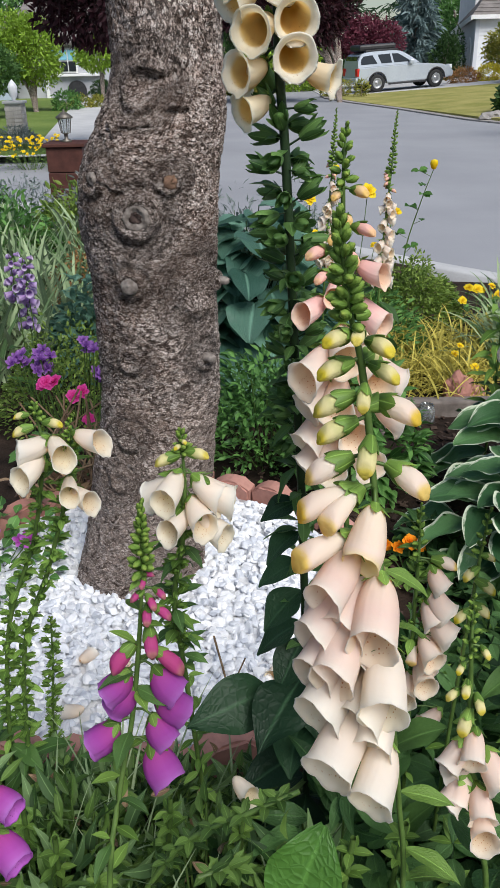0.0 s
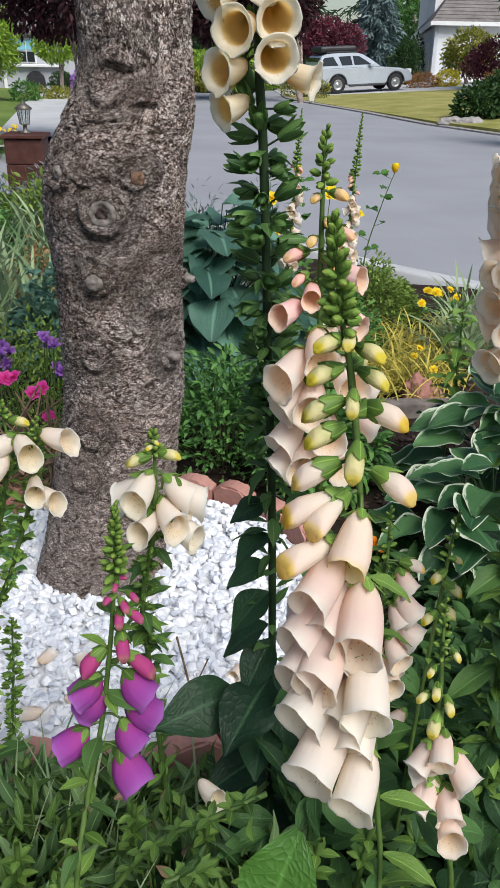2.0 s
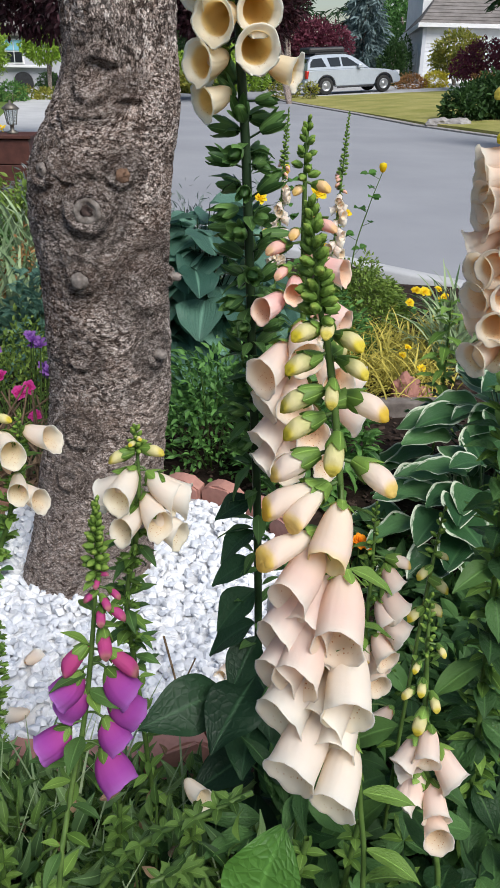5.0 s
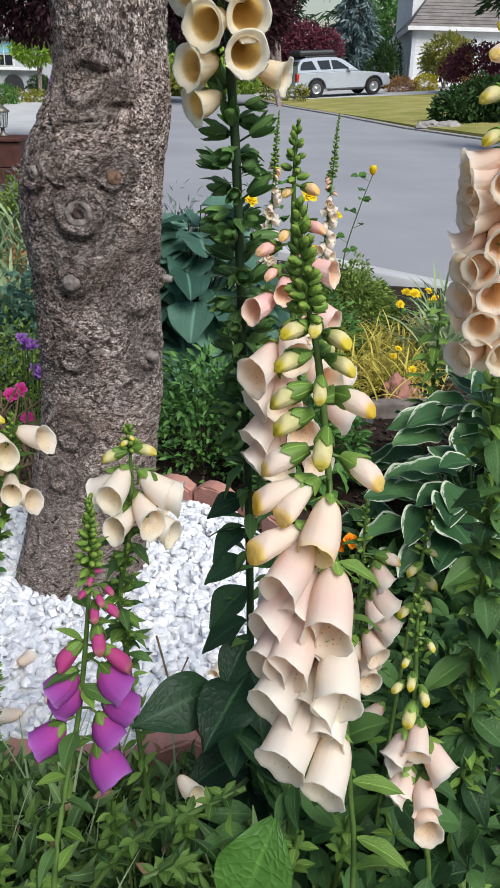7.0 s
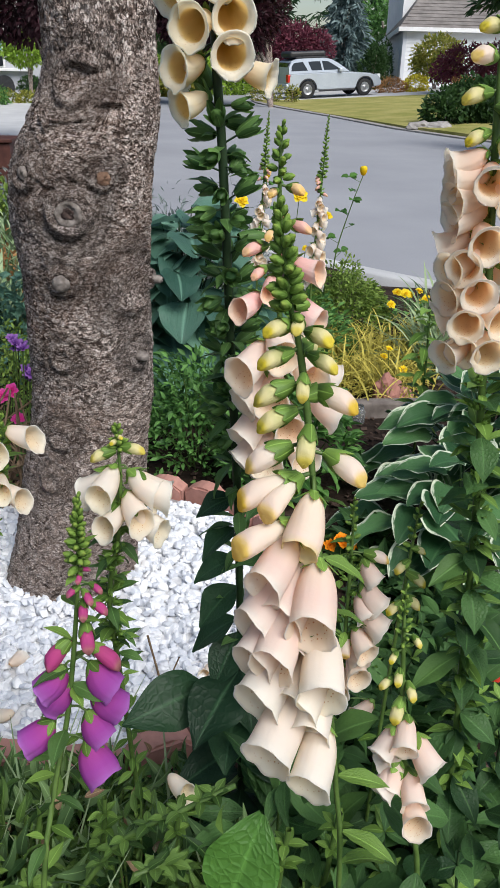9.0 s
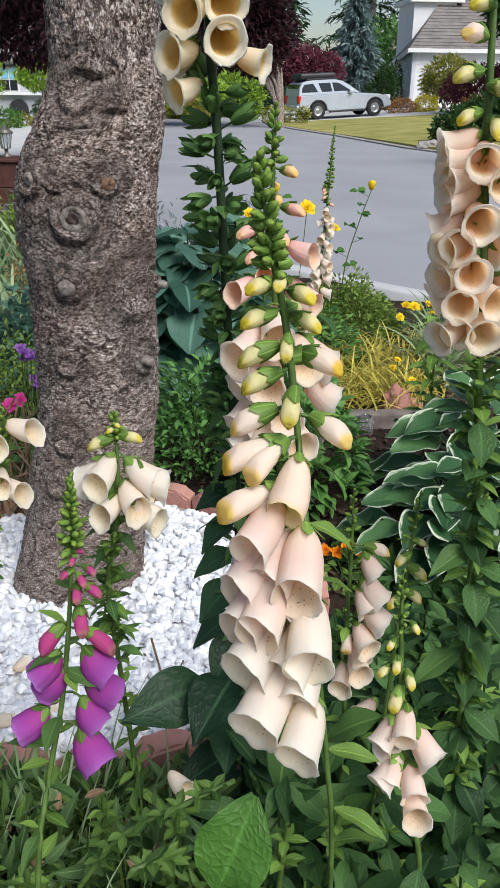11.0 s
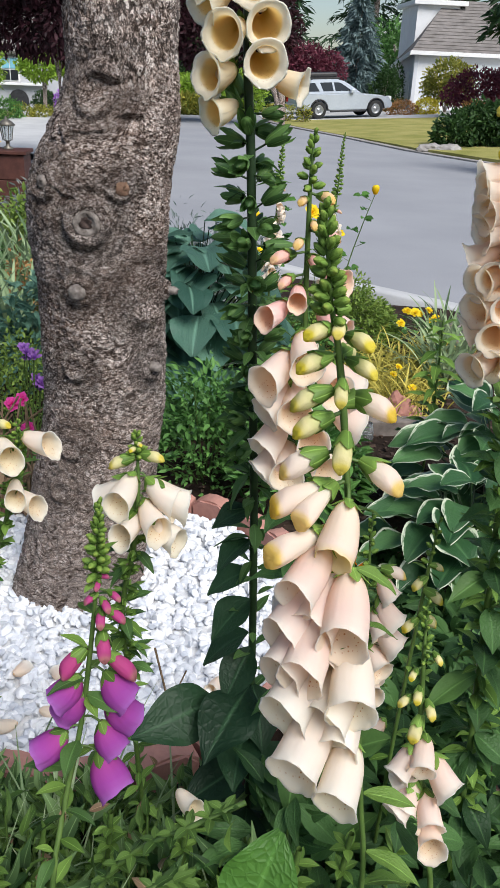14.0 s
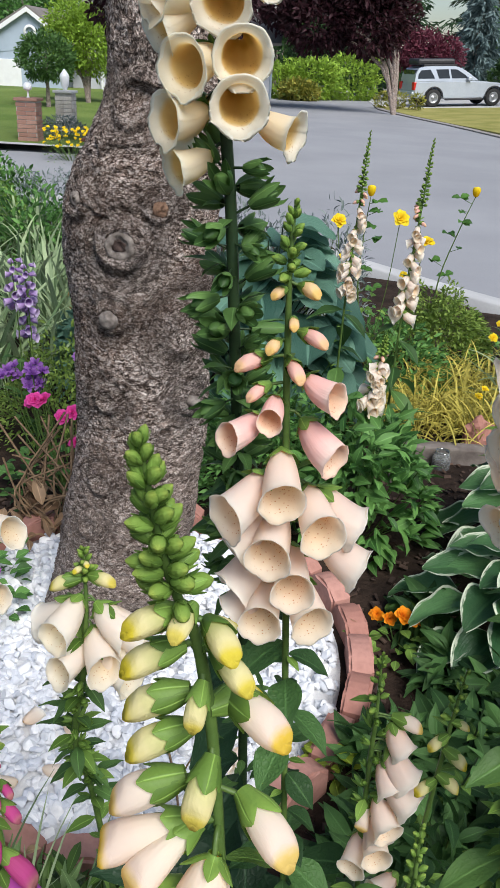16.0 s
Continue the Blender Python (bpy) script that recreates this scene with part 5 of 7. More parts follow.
foxglove("low foxglove with magenta bells at the bed's edge",
         [(-0.285, 0.58, 0.80), (-0.285, 0.57, 0.7), (-0.29, 0.55, 0.5), (-0.30, 0.54, 0.0)],
         [(0.655, 0.012, -40, 40, 0.045), (0.71, 0.01, -30, 30, 0.038), (0.68, 0.0, -120, 40, 0.042), (0.64, -0.01, -150, 45, 0.045)], [(0.735, 0.005, -40, 25, 0.025), (0.75, 0.0, -120, 20, 0.022)], (0.755, 12), kind="purple", budkind="magenta", seed=12, thick=0.004, leaves=ring_leaves(0.1, 0.55, 10, 0.08, 0.12, "mid", 12))
foxglove("spent foxglove spike of small green pods in the gravel", [(-0.375, 1.15, 0.47), (-0.385, 1.15, 0.35), (-0.40, 1.15, 0.22), (-0.40, 1.16, 0.0)], [], [], (0.44, 8), (0.16, 0.45, 60), seed=13, thick=0.003, bracts=14)


def far_spike(label, x, y, top_z, zflower, zmid, seed, kind="faint"):
    r = random.Random(seed)
    fl, bd = [], []
    n = 24
    for i in range(n):
        f = i / n
        z = zflower + (zmid - zflower) * f
        fl.append((z, 0.0, r.uniform(-190, 10) if i % 3 else r.uniform(0, 360), r.uniform(25, 50), 0.056 - 0.020 * f))
    for i in range(8):
        z = zmid + (top_z - zmid) * 0.25 * i / 8
        bd.append((z, 0.0, r.uniform(0, 360), 10, 0.028))
    foxglove(label, [(x + 0.03, y, top_z), (x + 0.015, y, (top_z + zflower) / 2), (x, y, zflower), (x - 0.01, y, float(bed_z(x, y)))], fl, bd, (zmid + (top_z - zmid) * 0.2, 46), top_len=0.019, kind=kind, budkind="pink", seed=seed, thick=0.005, bracts=20, leaves=ring_leaves(0.0, zflower, 14, 0.09, 0.16, "mid", seed))


far_spike("slender pale pink foxglove near the street", 0.30, 3.313, 1.185, 0.60, 0.93, 21)
far_spike("slender blush foxglove with a long green tip", 0.49, 3.05, 1.19, 0.60, 0.92, 22)
far_spike("small pale foxglove among green leaves", 0.372, 2.7, 0.62, 0.38, 0.54, 23)


# ---- leafy plants ----
def clump(name, label, category, at, spread, height, n, body, size, mat, seed, lean=0.6, group="", stems=24, dome=True, smat=None, kind=""):
    """A mound of leaves on thin stems: leaves in one part, stems in another."""
    rng = np.random.default_rng(seed)
    at = np.array([at[0], at[1], float(bed_z(at[0], at[1])) if len(at) < 3 else at[2]])
    top = thing(name, at, label, category, group, kind)
    sx, sy = (spread, spread) if np.isscalar(spread) else spread
    a, q = rng.uniform(0, 6.283, n), np.sqrt(rng.uniform(0, 1, n))
    lump = 1 + 0.22 * np.sin(a * 3 + seed) * np.cos(q * 5 + seed * 2)
    roof = height * lump * (np.sqrt(np.clip(1.02 - q * q, 0, 1)) if dome else np.ones(n))
    z = roof * rng.uniform(0.08, 1, n) ** 0.45
    p = np.stack([np.cos(a) * q * sx, np.sin(a) * q * sy, z], -1)
    d = np.stack([np.cos(a) * (0.3 + q) + rng.normal(0, 0.5, n), np.sin(a) * (0.3 + q) + rng.normal(0, 0.5, n), rng.normal(0.35, lean, n)], -1)
    T = frames(d, np.stack([np.cos(a) * 0.4, np.sin(a) * 0.4, np.ones(n)], -1) + rng.normal(0, 0.3, (n, 3)), rng.uniform(-0.5, 0.5, n), rng.uniform(size[0], size[1], n))
    v, f, u = scatter(body, p, T)
    tagged(part_mesh("foliage", mesh_of("foliage", v, f, mat, u), top), kind="stuff")
    if stems:
        k = rng.integers(0, n, stems)
        b = merge([tube(spline([(p[i][0] * 0.25, p[i][1] * 0.25, -0.01), (p[i][0] * 0.7, p[i][1] * 0.7, p[i][2] * 0.6), p[i]], 7), 0.0022, 5) for i in k])
        tagged(part_mesh("stalk_tangle", mesh_of("stalk_tangle", b[0], b[1], smat or M_STEM, b[2]), top), kind="stuff")
    return top


def straps(name, label, category, at, n, length, width, mat, seed, spread=0.1, tilt=(40, 85), group="", arch=0.55):
    """Long strap leaves that rise from a base and arch over."""
    rng = np.random.default_rng(seed)
    at = np.array([at[0], at[1], float(bed_z(at[0], at[1]))])
    top = thing(name, at, label, category, group)
    items = []
    for i in range(n):
        a, el, L = rng.uniform(0, 6.283), radians(rng.uniform(*tilt)), rng.uniform(*length)
        w = rng.uniform(*width)
        s = np.linspace(0, 1, 9)
        ang = el - arch * 1.6 * s ** 1.6 * rng.uniform(0.5, 1.4)
        dx, dz = np.cumsum(np.cos(ang)) * L / 9, np.cumsum(np.sin(ang)) * L / 9
        o = rng.normal(0, spread, 2)
        wid = w * np.sin(np.pi * np.clip(s * 0.93 + 0.06, 0, 1)) ** 0.6
        side = np.array([-math.sin(a), math.cos(a)])
        pts = []
        for k in range(9):
            c = np.array([o[0] + math.cos(a) * dx[k], o[1] + math.sin(a) * dx[k], max(dz[k], -0.005)])
            for e in (-1, 0, 1):
                pts.append(c + np.array([side[0] * wid[k] * e, side[1] * wid[k] * e, abs(e) * wid[k] * 0.35]))
        u = np.stack([np.tile([0, 0.5, 1], 9), np.repeat(s, 3)], -1)
        items.append((np.array(pts), grid_faces(3, 9), u))
    v, f, u = merge(items)
    tagged(part_mesh("foliage", mesh_of("foliage", v, f, mat, u), top), kind="stuff")
    return top


def hosta(name, label, at, n, length, height, spread, mat, seed, width=0.62, arc=(0, 360), group="", tilt=(-12, 34), tip=0.9):
    """Each broad leaf on its own arching stalk."""
    r = random.Random(seed)
    at = Vector((at[0], at[1], float(bed_z(at[0], at[1]))))
    top = thing(name, at, label, "plant", group)
    meshes = []
    for k in range(4):
        b = leaf_body(9, 15, width * r.uniform(0.9, 1.1), 0.40, 0.30, 0.16, 0.05, tip, seed * 10 + k)
        meshes.append(mesh_of("leaf", b[0], b[1], mat, b[2]))
    for i in range(n):
        f = (i + 0.5) / n
        az = arc[0] + (arc[1] - arc[0]) * ((i * 0.618034) % 1) + r.uniform(-12, 12)
        L = r.uniform(*length) * (0.8 + 0.25 * f)
        hz = height * (0.98 - 0.78 * f ** 1.1) * r.uniform(0.92, 1.08)
        p = aim(az, 0) * (spread * (0.06 + 0.80 * f ** 0.75))
        p.z = hz
        part_mesh("leaf", meshes[i % 4], top, "", mat_at(p, aim(az + r.uniform(-22, 22), tilt[0] + (tilt[1] - tilt[0]) * f + r.uniform(-8, 8)), (0, 0, 1), L, r.uniform(-0.3, 0.3)))
        if i < n // 5:
            q = aim(r.uniform(-140, -40), 0) * (spread * r.uniform(0.15, 0.85))
            q.z = height * r.uniform(0.45, 0.8)
            part_mesh("leaf", meshes[(i + 1) % 4], top, "", mat_at(q, aim(r.uniform(-160, -20), r.uniform(0, 25)), (0, 0, 1), L, r.uniform(-0.3, 0.3)))
            c = tube(spline([(q.x * 0.1, q.y * 0.1, 0), (q.x * 0.45, q.y * 0.45, q.z * 0.7), q], 7), 0.0028, 6)
            part_mesh("stalk", mesh_of("stalk", c[0], c[1], M_STEMD, c[2]), top)
        b = tube(spline([(p.x * 0.1, p.y * 0.1, 0), (p.x * 0.45, p.y * 0.45, hz * 0.7), p], 7), 0.0028, 6)
        part_mesh("stalk", mesh_of("stalk", b[0], b[1], M_STEMD, b[2]), top)
    return top


SMALL = leaf_body(3, 5, 0.42, 0.45, 0.2, 0.2)
SLIM = leaf_body(3, 6, 0.22, 0.45, 0.3, 0.2)
ROUND = leaf_body(5, 6, 0.75, 0.5, 0.25, 0.15)
MIDLEAF = leaf_body(5, 8, 0.40, 0.42, 0.35, 0.15, 0.03)
FLAKE = leaf_body(2, 3, 0.9, 0.5, 0.1, 0.0)

hosta("variegated_hosta", "broad green hosta with cream leaf margins beside the path", (0.80, 1.98), 48, (0.15, 0.20), 0.33, 0.29, M_VAR, 31, 0.80, tilt=(-10, 20), tip=0.72)
hosta("variegated_hosta", "young cream-edged hosta behind the larger one", (1.02, 2.40), 50, (0.17, 0.23), 0.42, 0.33, M_VAR, 32, 0.76, tilt=(-22, 24), tip=0.72)
hosta("blue_hosta", "large blue-green hosta with ribbed leaves behind the trunk", (0.0, 3.7), 110, (0.20, 0.30), 0.86, 0.40, M_BLUE, 33, 0.88, tilt=(0, 30), tip=0.62)
clump("bush", "dense dark green leafy bush behind the edging", "bush", (0.03, 2.72), (0.27, 0.20), 0.44, 2200, SMALL, (0.024, 0.044), M_SHRUB, 41)
clump("bush", "loose green bush at the foot of the foxgloves", "bush", (0.36, 2.55), (0.24, 0.25), 0.42, 700, MIDLEAF, (0.05, 0.09), M_SHRUB, 42)
clump("bush", "airy yellow-green bush near the kerb", "bush", (0.93, 4.75), (0.33, 0.28), 0.42, 5200, SMALL, (0.020, 0.038), M_MOSS, 43)
clump("bush", "low green mound beside the lilies", "bush", (0.55, 4.2), (0.4, 0.3), 0.4, 1200, SMALL, (0.03, 0.055), M_SHRUB, 44)
for i, (x, y) in enumerate([(0.62, 3.72), (0.88, 3.85), (1.10, 3.95), (0.80, 4.15), (1.28, 4.2), (0.42, 3.85), (1.0, 4.25), (1.45, 4.4), (0.98, 3.65)]):
    straps("golden_grass", "mound of thin golden-yellow grass blades", "grass", (x, y), 230, (0.16, 0.32), (0.0022, 0.005), M_GOLD, 50 + i, 0.11, (15, 80), "golden grasses", 0.9)
for i, (x, y) in enumerate([(1.30, 3.95), (1.55, 4.75), (1.42, 4.1)]):
    straps("daylily", "tuft of arching green strap leaves", "plant", (x, y), 60, (0.3, 0.5), (0.006, 0.011), M_IRIS, 60 + i, 0.06, (35, 85))
for i, (x, y) in enumerate([(-1.25, 4.4), (-0.95, 4.1), (-1.55, 4.7), (-1.3, 3.7), (-1.5, 5.2), (-0.85, 5.0), (-1.75, 4.1), (-2.1, 5.2), (-1.9, 6.2), (-1.2, 6.0), (-2.6, 6.2)]):
    straps("iris", "clump of upright green sword-shaped leaves", "plant", (x, y), 70, (0.4, 0.75), (0.008, 0.016), M_IRIS, 70 + i, 0.11, (50, 88), "iris clumps", 0.45)
for i, (x, y) in enumerate([(-0.1, 5.3), (0.1, 5.0), (-0.35, 5.7), (0.35, 5.5)]):
    clump("lavender", "grey-green lavender tuft with thin spikes", "plant", (x, y), (0.25, 0.22), 0.72, 800, SLIM, (0.03, 0.08), M_GREY, 80 + i, 1.2, "lavender tufts", 60)
clump("bush", "low rounded green shrub in the flower bed", "bush", (-0.80, 3.25), (0.34, 0.28), 0.44, 2600, SMALL, (0.018, 0.034), M_MOSS, 45)
clump("bush", "silvery green shrub behind the purple flowers", "bush", (-0.75, 3.9), (0.3, 0.25), 0.55, 900, MIDLEAF, (0.05, 0.09), M_BLUE, 46)
clump("bush", "yellow-tinged shrub near the planter", "bush", (-0.75, 5.0), (0.35, 0.3), 0.6, 1200, SMALL, (0.03, 0.05), M_RHOD, 47)
clump("bush", "rust-coloured low foliage by the shrub", "bush", (-1.0, 4.7), (0.25, 0.2), 0.55, 600, SMALL, (0.03, 0.05), M_ORS, 48)

for i, (x, y) in enumerate([(-0.10, 3.25), (0.12, 3.3), (0.30, 3.35), (-0.28, 3.3)]):
    straps("daylily", "tuft of arching green strap leaves under the hosta", "plant", (x, y), 60, (0.3, 0.5), (0.006, 0.012), M_FOX, 64 + i, 0.08, (30, 80))


def bloom_cluster(name, label, category, at, heads, petal, mat, seed, petals=9, size=0.016, group="", smat=None, layers=2, leaf=None):
    """Flower heads on thin stems: each head is a part. heads: (dx, dy, height, radius)."""
    r = random.Random(seed)
    at = Vector((at[0], at[1], float(bed_z(at[0], at[1]))))
    top = thing(name, at, label, category, group)
    rng = np.random.default_rng(seed)
    n = petals * layers
    a = np.arange(n) * 2.39996
    tilt = np.linspace(0.15, 1.2, n)
    d = np.stack([np.cos(a) * np.cos(tilt), np.sin(a) * np.cos(tilt), np.sin(tilt)], -1)
    T = frames(d, np.tile([[0.0, 0.0, 1.0]], (n, 1)) - d * 0.1, rng.uniform(-0.3, 0.3, n), np.linspace(1.0, 0.45, n))
    b = scatter(petal, d * 0.04, T)
    me = mesh_of("flower_head", b[0], b[1], mat, b[2])
    stems = []
    for dx, dy, h, rad in heads:
        p = Vector((dx, dy, h))
        part_mesh("flower_head", me, top, "", mat_at(p, (1, 0, 0), (0, 0, 1), rad) @ pose(0, 0, 0, r.uniform(20, 55), r.uniform(-25, 25), 0) @ pose(0, 0, 0, 0, 0, r.uniform(0, 360)))
        stems.append(tube(spline([(dx * 0.2, dy * 0.2, -0.01), (dx * 0.8, dy * 0.8, h * 0.6), p], 7), 0.002, 5))
    for b in stems:
        part_mesh("stem", mesh_of("stem", b[0], b[1], smat or M_STEM, b[2]), top)
    if leaf:
        n = leaf[0]
        a, q = rng.uniform(0, 6.28, n), np.sqrt(rng.uniform(0, 1, n)) * leaf[1]
        p = np.stack([np.cos(a) * q, np.sin(a) * q, rng.uniform(0.02, leaf[2], n)], -1)
        d = np.stack([np.cos(a), np.sin(a), rng.normal(0.2, 0.4, n)], -1)
        b = scatter(ROUND, p, frames(d, np.tile([[0.1, -0.1, 1.0]], (n, 1)), rng.uniform(-0.4, 0.4, n), rng.uniform(0.03, 0.055, n)))
        tagged(part_mesh("foliage", mesh_of("foliage", b[0], b[1], leaf[3], b[2]), top), kind="stuff")
    return top


PETAL = leaf_body(5, 6, 0.8, 0.62, 0.15, 0.06, 0.05, 0.7)
SPUR = leaf_body(4, 6, 0.6, 0.6, -0.3, 0.3, 0.05, 0.7)


def heads(n, spread, h0, h1, rad, seed):
    r = random.Random(seed)
    return [(r.uniform(-spread, spread), r.uniform(-spread, spread), r.uniform(h0, h1), rad * r.uniform(0.8, 1.2)) for _ in range(n)]


bloom_cluster("marigold", "orange marigolds in the shade of the hosta", "flower", (0.44, 1.94), [(0.0, 0.0, 0.10, 0.028), (0.025, 0.005, 0.085, 0.025), (-0.03, 0.02, 0.07, 0.022), (0.05, 0.03, 0.07, 0.024), (-0.06, 0.05, 0.06, 0.022)], PETAL, P_ORANGE, 1, 12, group="marigolds", leaf=(40, 0.12, 0.07, M_FOXL))
bloom_cluster("marigold", "yellow marigolds near the kerb", "flower", (1.36, 4.72), heads(7, 0.14, 0.16, 0.3, 0.032, 2), PETAL, P_YELLOW, 2, 12, group="marigolds", leaf=(120, 0.2, 0.2, M_SHRUB))
bloom_cluster("marigold", "small yellow flowers among strap leaves", "flower", (1.05, 3.75), heads(3, 0.1, 0.12, 0.22, 0.022, 3), PETAL, P_YELLOW, 3, 12, group="marigolds")
bloom_cluster("pansy", "bright yellow pansies low in the bed", "flower", (0.385, 1.30), heads(4, 0.035, 0.03, 0.06, 0.016, 4), PETAL, P_YELLOW, 4, 3, layers=2, leaf=(24, 0.08, 0.05, M_FOXL))
bloom_cluster("yellow_daisy", "yellow flowers on tall thin stems", "flower", (0.42, 4.1), [(-0.13, 0.1, 0.86, 0.042), (0.14, -0.1, 0.92, 0.045), (0.27, -0.1, 0.82, 0.042), (-0.1, 0.05, 0.70, 0.02), (0.2, 0, 0.64, 0.022)], PETAL, P_YELLOW, 5, 12, leaf=(80, 0.2, 0.5, M_FOXL))
GER = [(-0.111, 0.0, 0.385, 0.031), (-0.08, 0.0, 0.39, 0.029), (-0.022, 0.0, 0.33, 0.031), (0.012, 0.0, 0.35, 0.029), (0.047, -0.1, 0.29, 0.026), (-0.13, 0.02, 0.37, 0.028)]
CAMP = [(x + 0.66 + 0.022 * math.cos(k * 2.4 + x * 9), 0.02 * math.sin(k * 2.4), z + 0.03 + 0.018 * math.sin(k * 1.7), 0.030) for x, z in ((-0.594, 0.454), (-0.759, 0.425), (-0.852, 0.41), (-0.558, 0.34), (-0.771, 0.38)) for k in range(5)]
SPIKES = [(-0.925, 3.02, 0.79), (-0.865, 2.98, 0.78), (-0.90, 3.06, 0.66)]
bloom_cluster("geranium", "hot pink geranium heads in the shade", "flower", (-0.62, 2.6), GER, PETAL, P_HOT, 6, 11, leaf=(70, 0.2, 0.10, M_TREED))
bloom_cluster("campanula", "violet bellflowers beside the trunk", "flower", (-0.66, 2.72), CAMP, SPUR, P_VIO, 7, 6, leaf=(110, 0.24, 0.14, M_SHRUB))
bloom_cluster("campanula", "violet bellflowers at the bed's border", "flower", (-0.80, 1.95), heads(14, 0.16, 0.1, 0.22, 0.028, 8), SPUR, P_P, 8, 6, leaf=(160, 0.22, 0.12, M_SHRUB))


def penstemon(x, y, h, seed):
    """One stem with crowded open lilac trumpets."""
    r = random.Random(seed)
    top = thing("penstemon", (x, y, float(bed_z(x, y))), "lilac flower spike over strap leaves", "flower", "lilac spikes")
    b = tube(spline([(0, 0, -0.01), (0.01, 0, h * 0.5), (0, 0, h)], 10), np.linspace(0.004, 0.0015, 10), 6)
    part_mesh("stem", mesh_of("stem", b[0], b[1], M_STEM, b[2]), top)
    for k in range(15):
        f = k / 15
        az = k * 137.5
        part_mesh("flower", BELLS["lilac"][k % 4], top, "", mat_at(aim(az, 0) * 0.006 + Vector((0.01 * (1 - f), 0, h - 0.012 * k)), aim(az, r.uniform(-5, 30)), (0, 0, 1), 0.022 + 0.018 * f))
    for k in range(8):
        part_mesh("leaf", LEAVES["mid"][k % 4], top, "", mat_at((0, 0, h * (0.1 + 0.06 * k)), aim(k * 137.5, -25), (0, 0, 1), 0.09))


for i, (x, y, h) in enumerate(SPIKES):
    penstemon(x, y, h, 90 + i)
for i, (x, y, h, m) in enumerate([(-1.45, 6.9, 0.6, M_MOSS), (-2.1, 7.4, 0.62, M_GREY), (-2.8, 8.0, 0.62, M_SHRUB), (-1.5, 7.8, 0.55, M_GREY), (-3.4, 8.6, 0.6, M_GREY), (-2.6, 7.0, 0.6, M_FOXL), (-1.9, 6.2, 0.6, M_SHRUB)]):
    clump("bush", "mixed soft bush at the street end of the bed", "bush", (x, y), (0.5, 0.38), h, 1500, SLIM if m == M_GREY else SMALL, (0.04, 0.085), m, 150 + i, 0.8, "street end bushes")
for i, (x, y) in enumerate([(-0.33, 0.70), (-0.22, 0.78), (-0.12, 0.66), (-0.40, 0.84), (-0.02, 0.74), (-0.27, 0.92), (-0.5, 0.95), (-0.16, 0.9)]):
    straps("grass", "tuft of pale green grass blades in the carpet", "grass", (x, y), 16, (0.28, 0.44), (0.0012, 0.0028), M_IRIS, 140 + i, 0.06, (55, 88), "grass tufts", 0.5)


def rose(at, tip, seed):
    """A thin rose shoot with a yellow bud at its tip."""
    r = random.Random(seed)
    base = Vector((at[0], at[1], float(bed_z(*at))))
    top = thing("rose", base, "thin rose shoot with one yellow bud", "flower", "rose shoots")
    tip = Vector(tip) - base
    c = spline([(0, 0, -0.01), tip * 0.4 + Vector((-0.05, 0, 0)), tip * 0.75 + Vector((-0.03, 0, 0)), tip], 30)
    items = [tube(c, np.linspace(0.006, 0.0025, 30), 6)]
    for k in range(9, 28, 3):
        p = Vector(c[k])
        e = p + aim(r.uniform(0, 360), -25) * r.uniform(0.04, 0.1)
        items.append(tube([p, e], 0.0018, 5))
        for j in range(3):
            part_mesh("leaf", LEAVES["broad"][j], top, "", mat_at(e, aim(r.uniform(0, 360), r.uniform(-20, 20)), (0, -0.6, 1), r.uniform(0.045, 0.065)))
    b = merge(items)
    part_mesh("stem", mesh_of("stem", b[0], b[1], M_STEM, b[2]), top)
    bd = bud_body(0.42)
    part_mesh("flower_head", mesh_of("flower_head", bd[0] * 0.06, bd[1], P_YELLOW, bd[2]), top, "", mat_at(tip, (0, 0, 1), (0, 1, 0)))


rose((1.02, 5.45), (1.18, 5.42, 0.69), 1)
rose((0.55, 5.0), (0.50, 5.0, 0.72), 2)


def lily():
    top = thing("lily", (0.84, 2.62, float(bed_z(0.84, 2.62))), "pale green leafy stem with a whorled top", "plant")
    b = tube(spline([(0, 0, -0.01), (0.01, 0.0, 0.35), (0.0, 0.0, 0.66)], 12), np.linspace(0.006, 0.003, 12), 7)
    part_mesh("stem", mesh_of("stem", b[0], b[1], M_STEM, b[2]), top)
    r = random.Random(3)
    for k in range(44):
        f = k / 44
        part_mesh("leaf", LEAVES["light"][k % 4], top, "", mat_at((0, 0, 0.12 + 0.54 * f ** 0.8), aim(k * 137.5, r.uniform(-40, 20)), (0, 0, 1), r.uniform(0.06, 0.11)))


lily()

# ---- bed floor: bark chips, dry leaves, foreground carpet ----
rng = np.random.default_rng(21)
n = 6000
px, py = rng.uniform(-0.9, 1.6, n), rng.uniform(0.3, 5.0, n)
keep = np.hypot(px - RING[0], py - RING[1]) > 0.68
px, py = px[keep], py[keep]
n = len(px)
cv = np.array([(x, y, z) for x in (0, 1) for y in (-0.5, 0.5) for z in (-0.5, 0.5)], float) * [1, 0.5, 0.22]
cf = np.array([(0, 1, 3, 2), (4, 6, 7, 5), (0, 4, 5, 1), (2, 3, 7, 6), (0, 2, 6, 4), (1, 5, 7, 3)])
b = scatter((cv, cf, np.zeros((8, 2))), np.column_stack([px, py, bed_z(px, py) + 0.006]), frames(rng.normal(0, 1, (n, 3)) * [1, 1, 0.25], np.tile([[0, 0, 1.0]], (n, 1)) + rng.normal(0, 0.3, (n, 3)), np.zeros(n), rng.uniform(0.008, 0.03, n)))
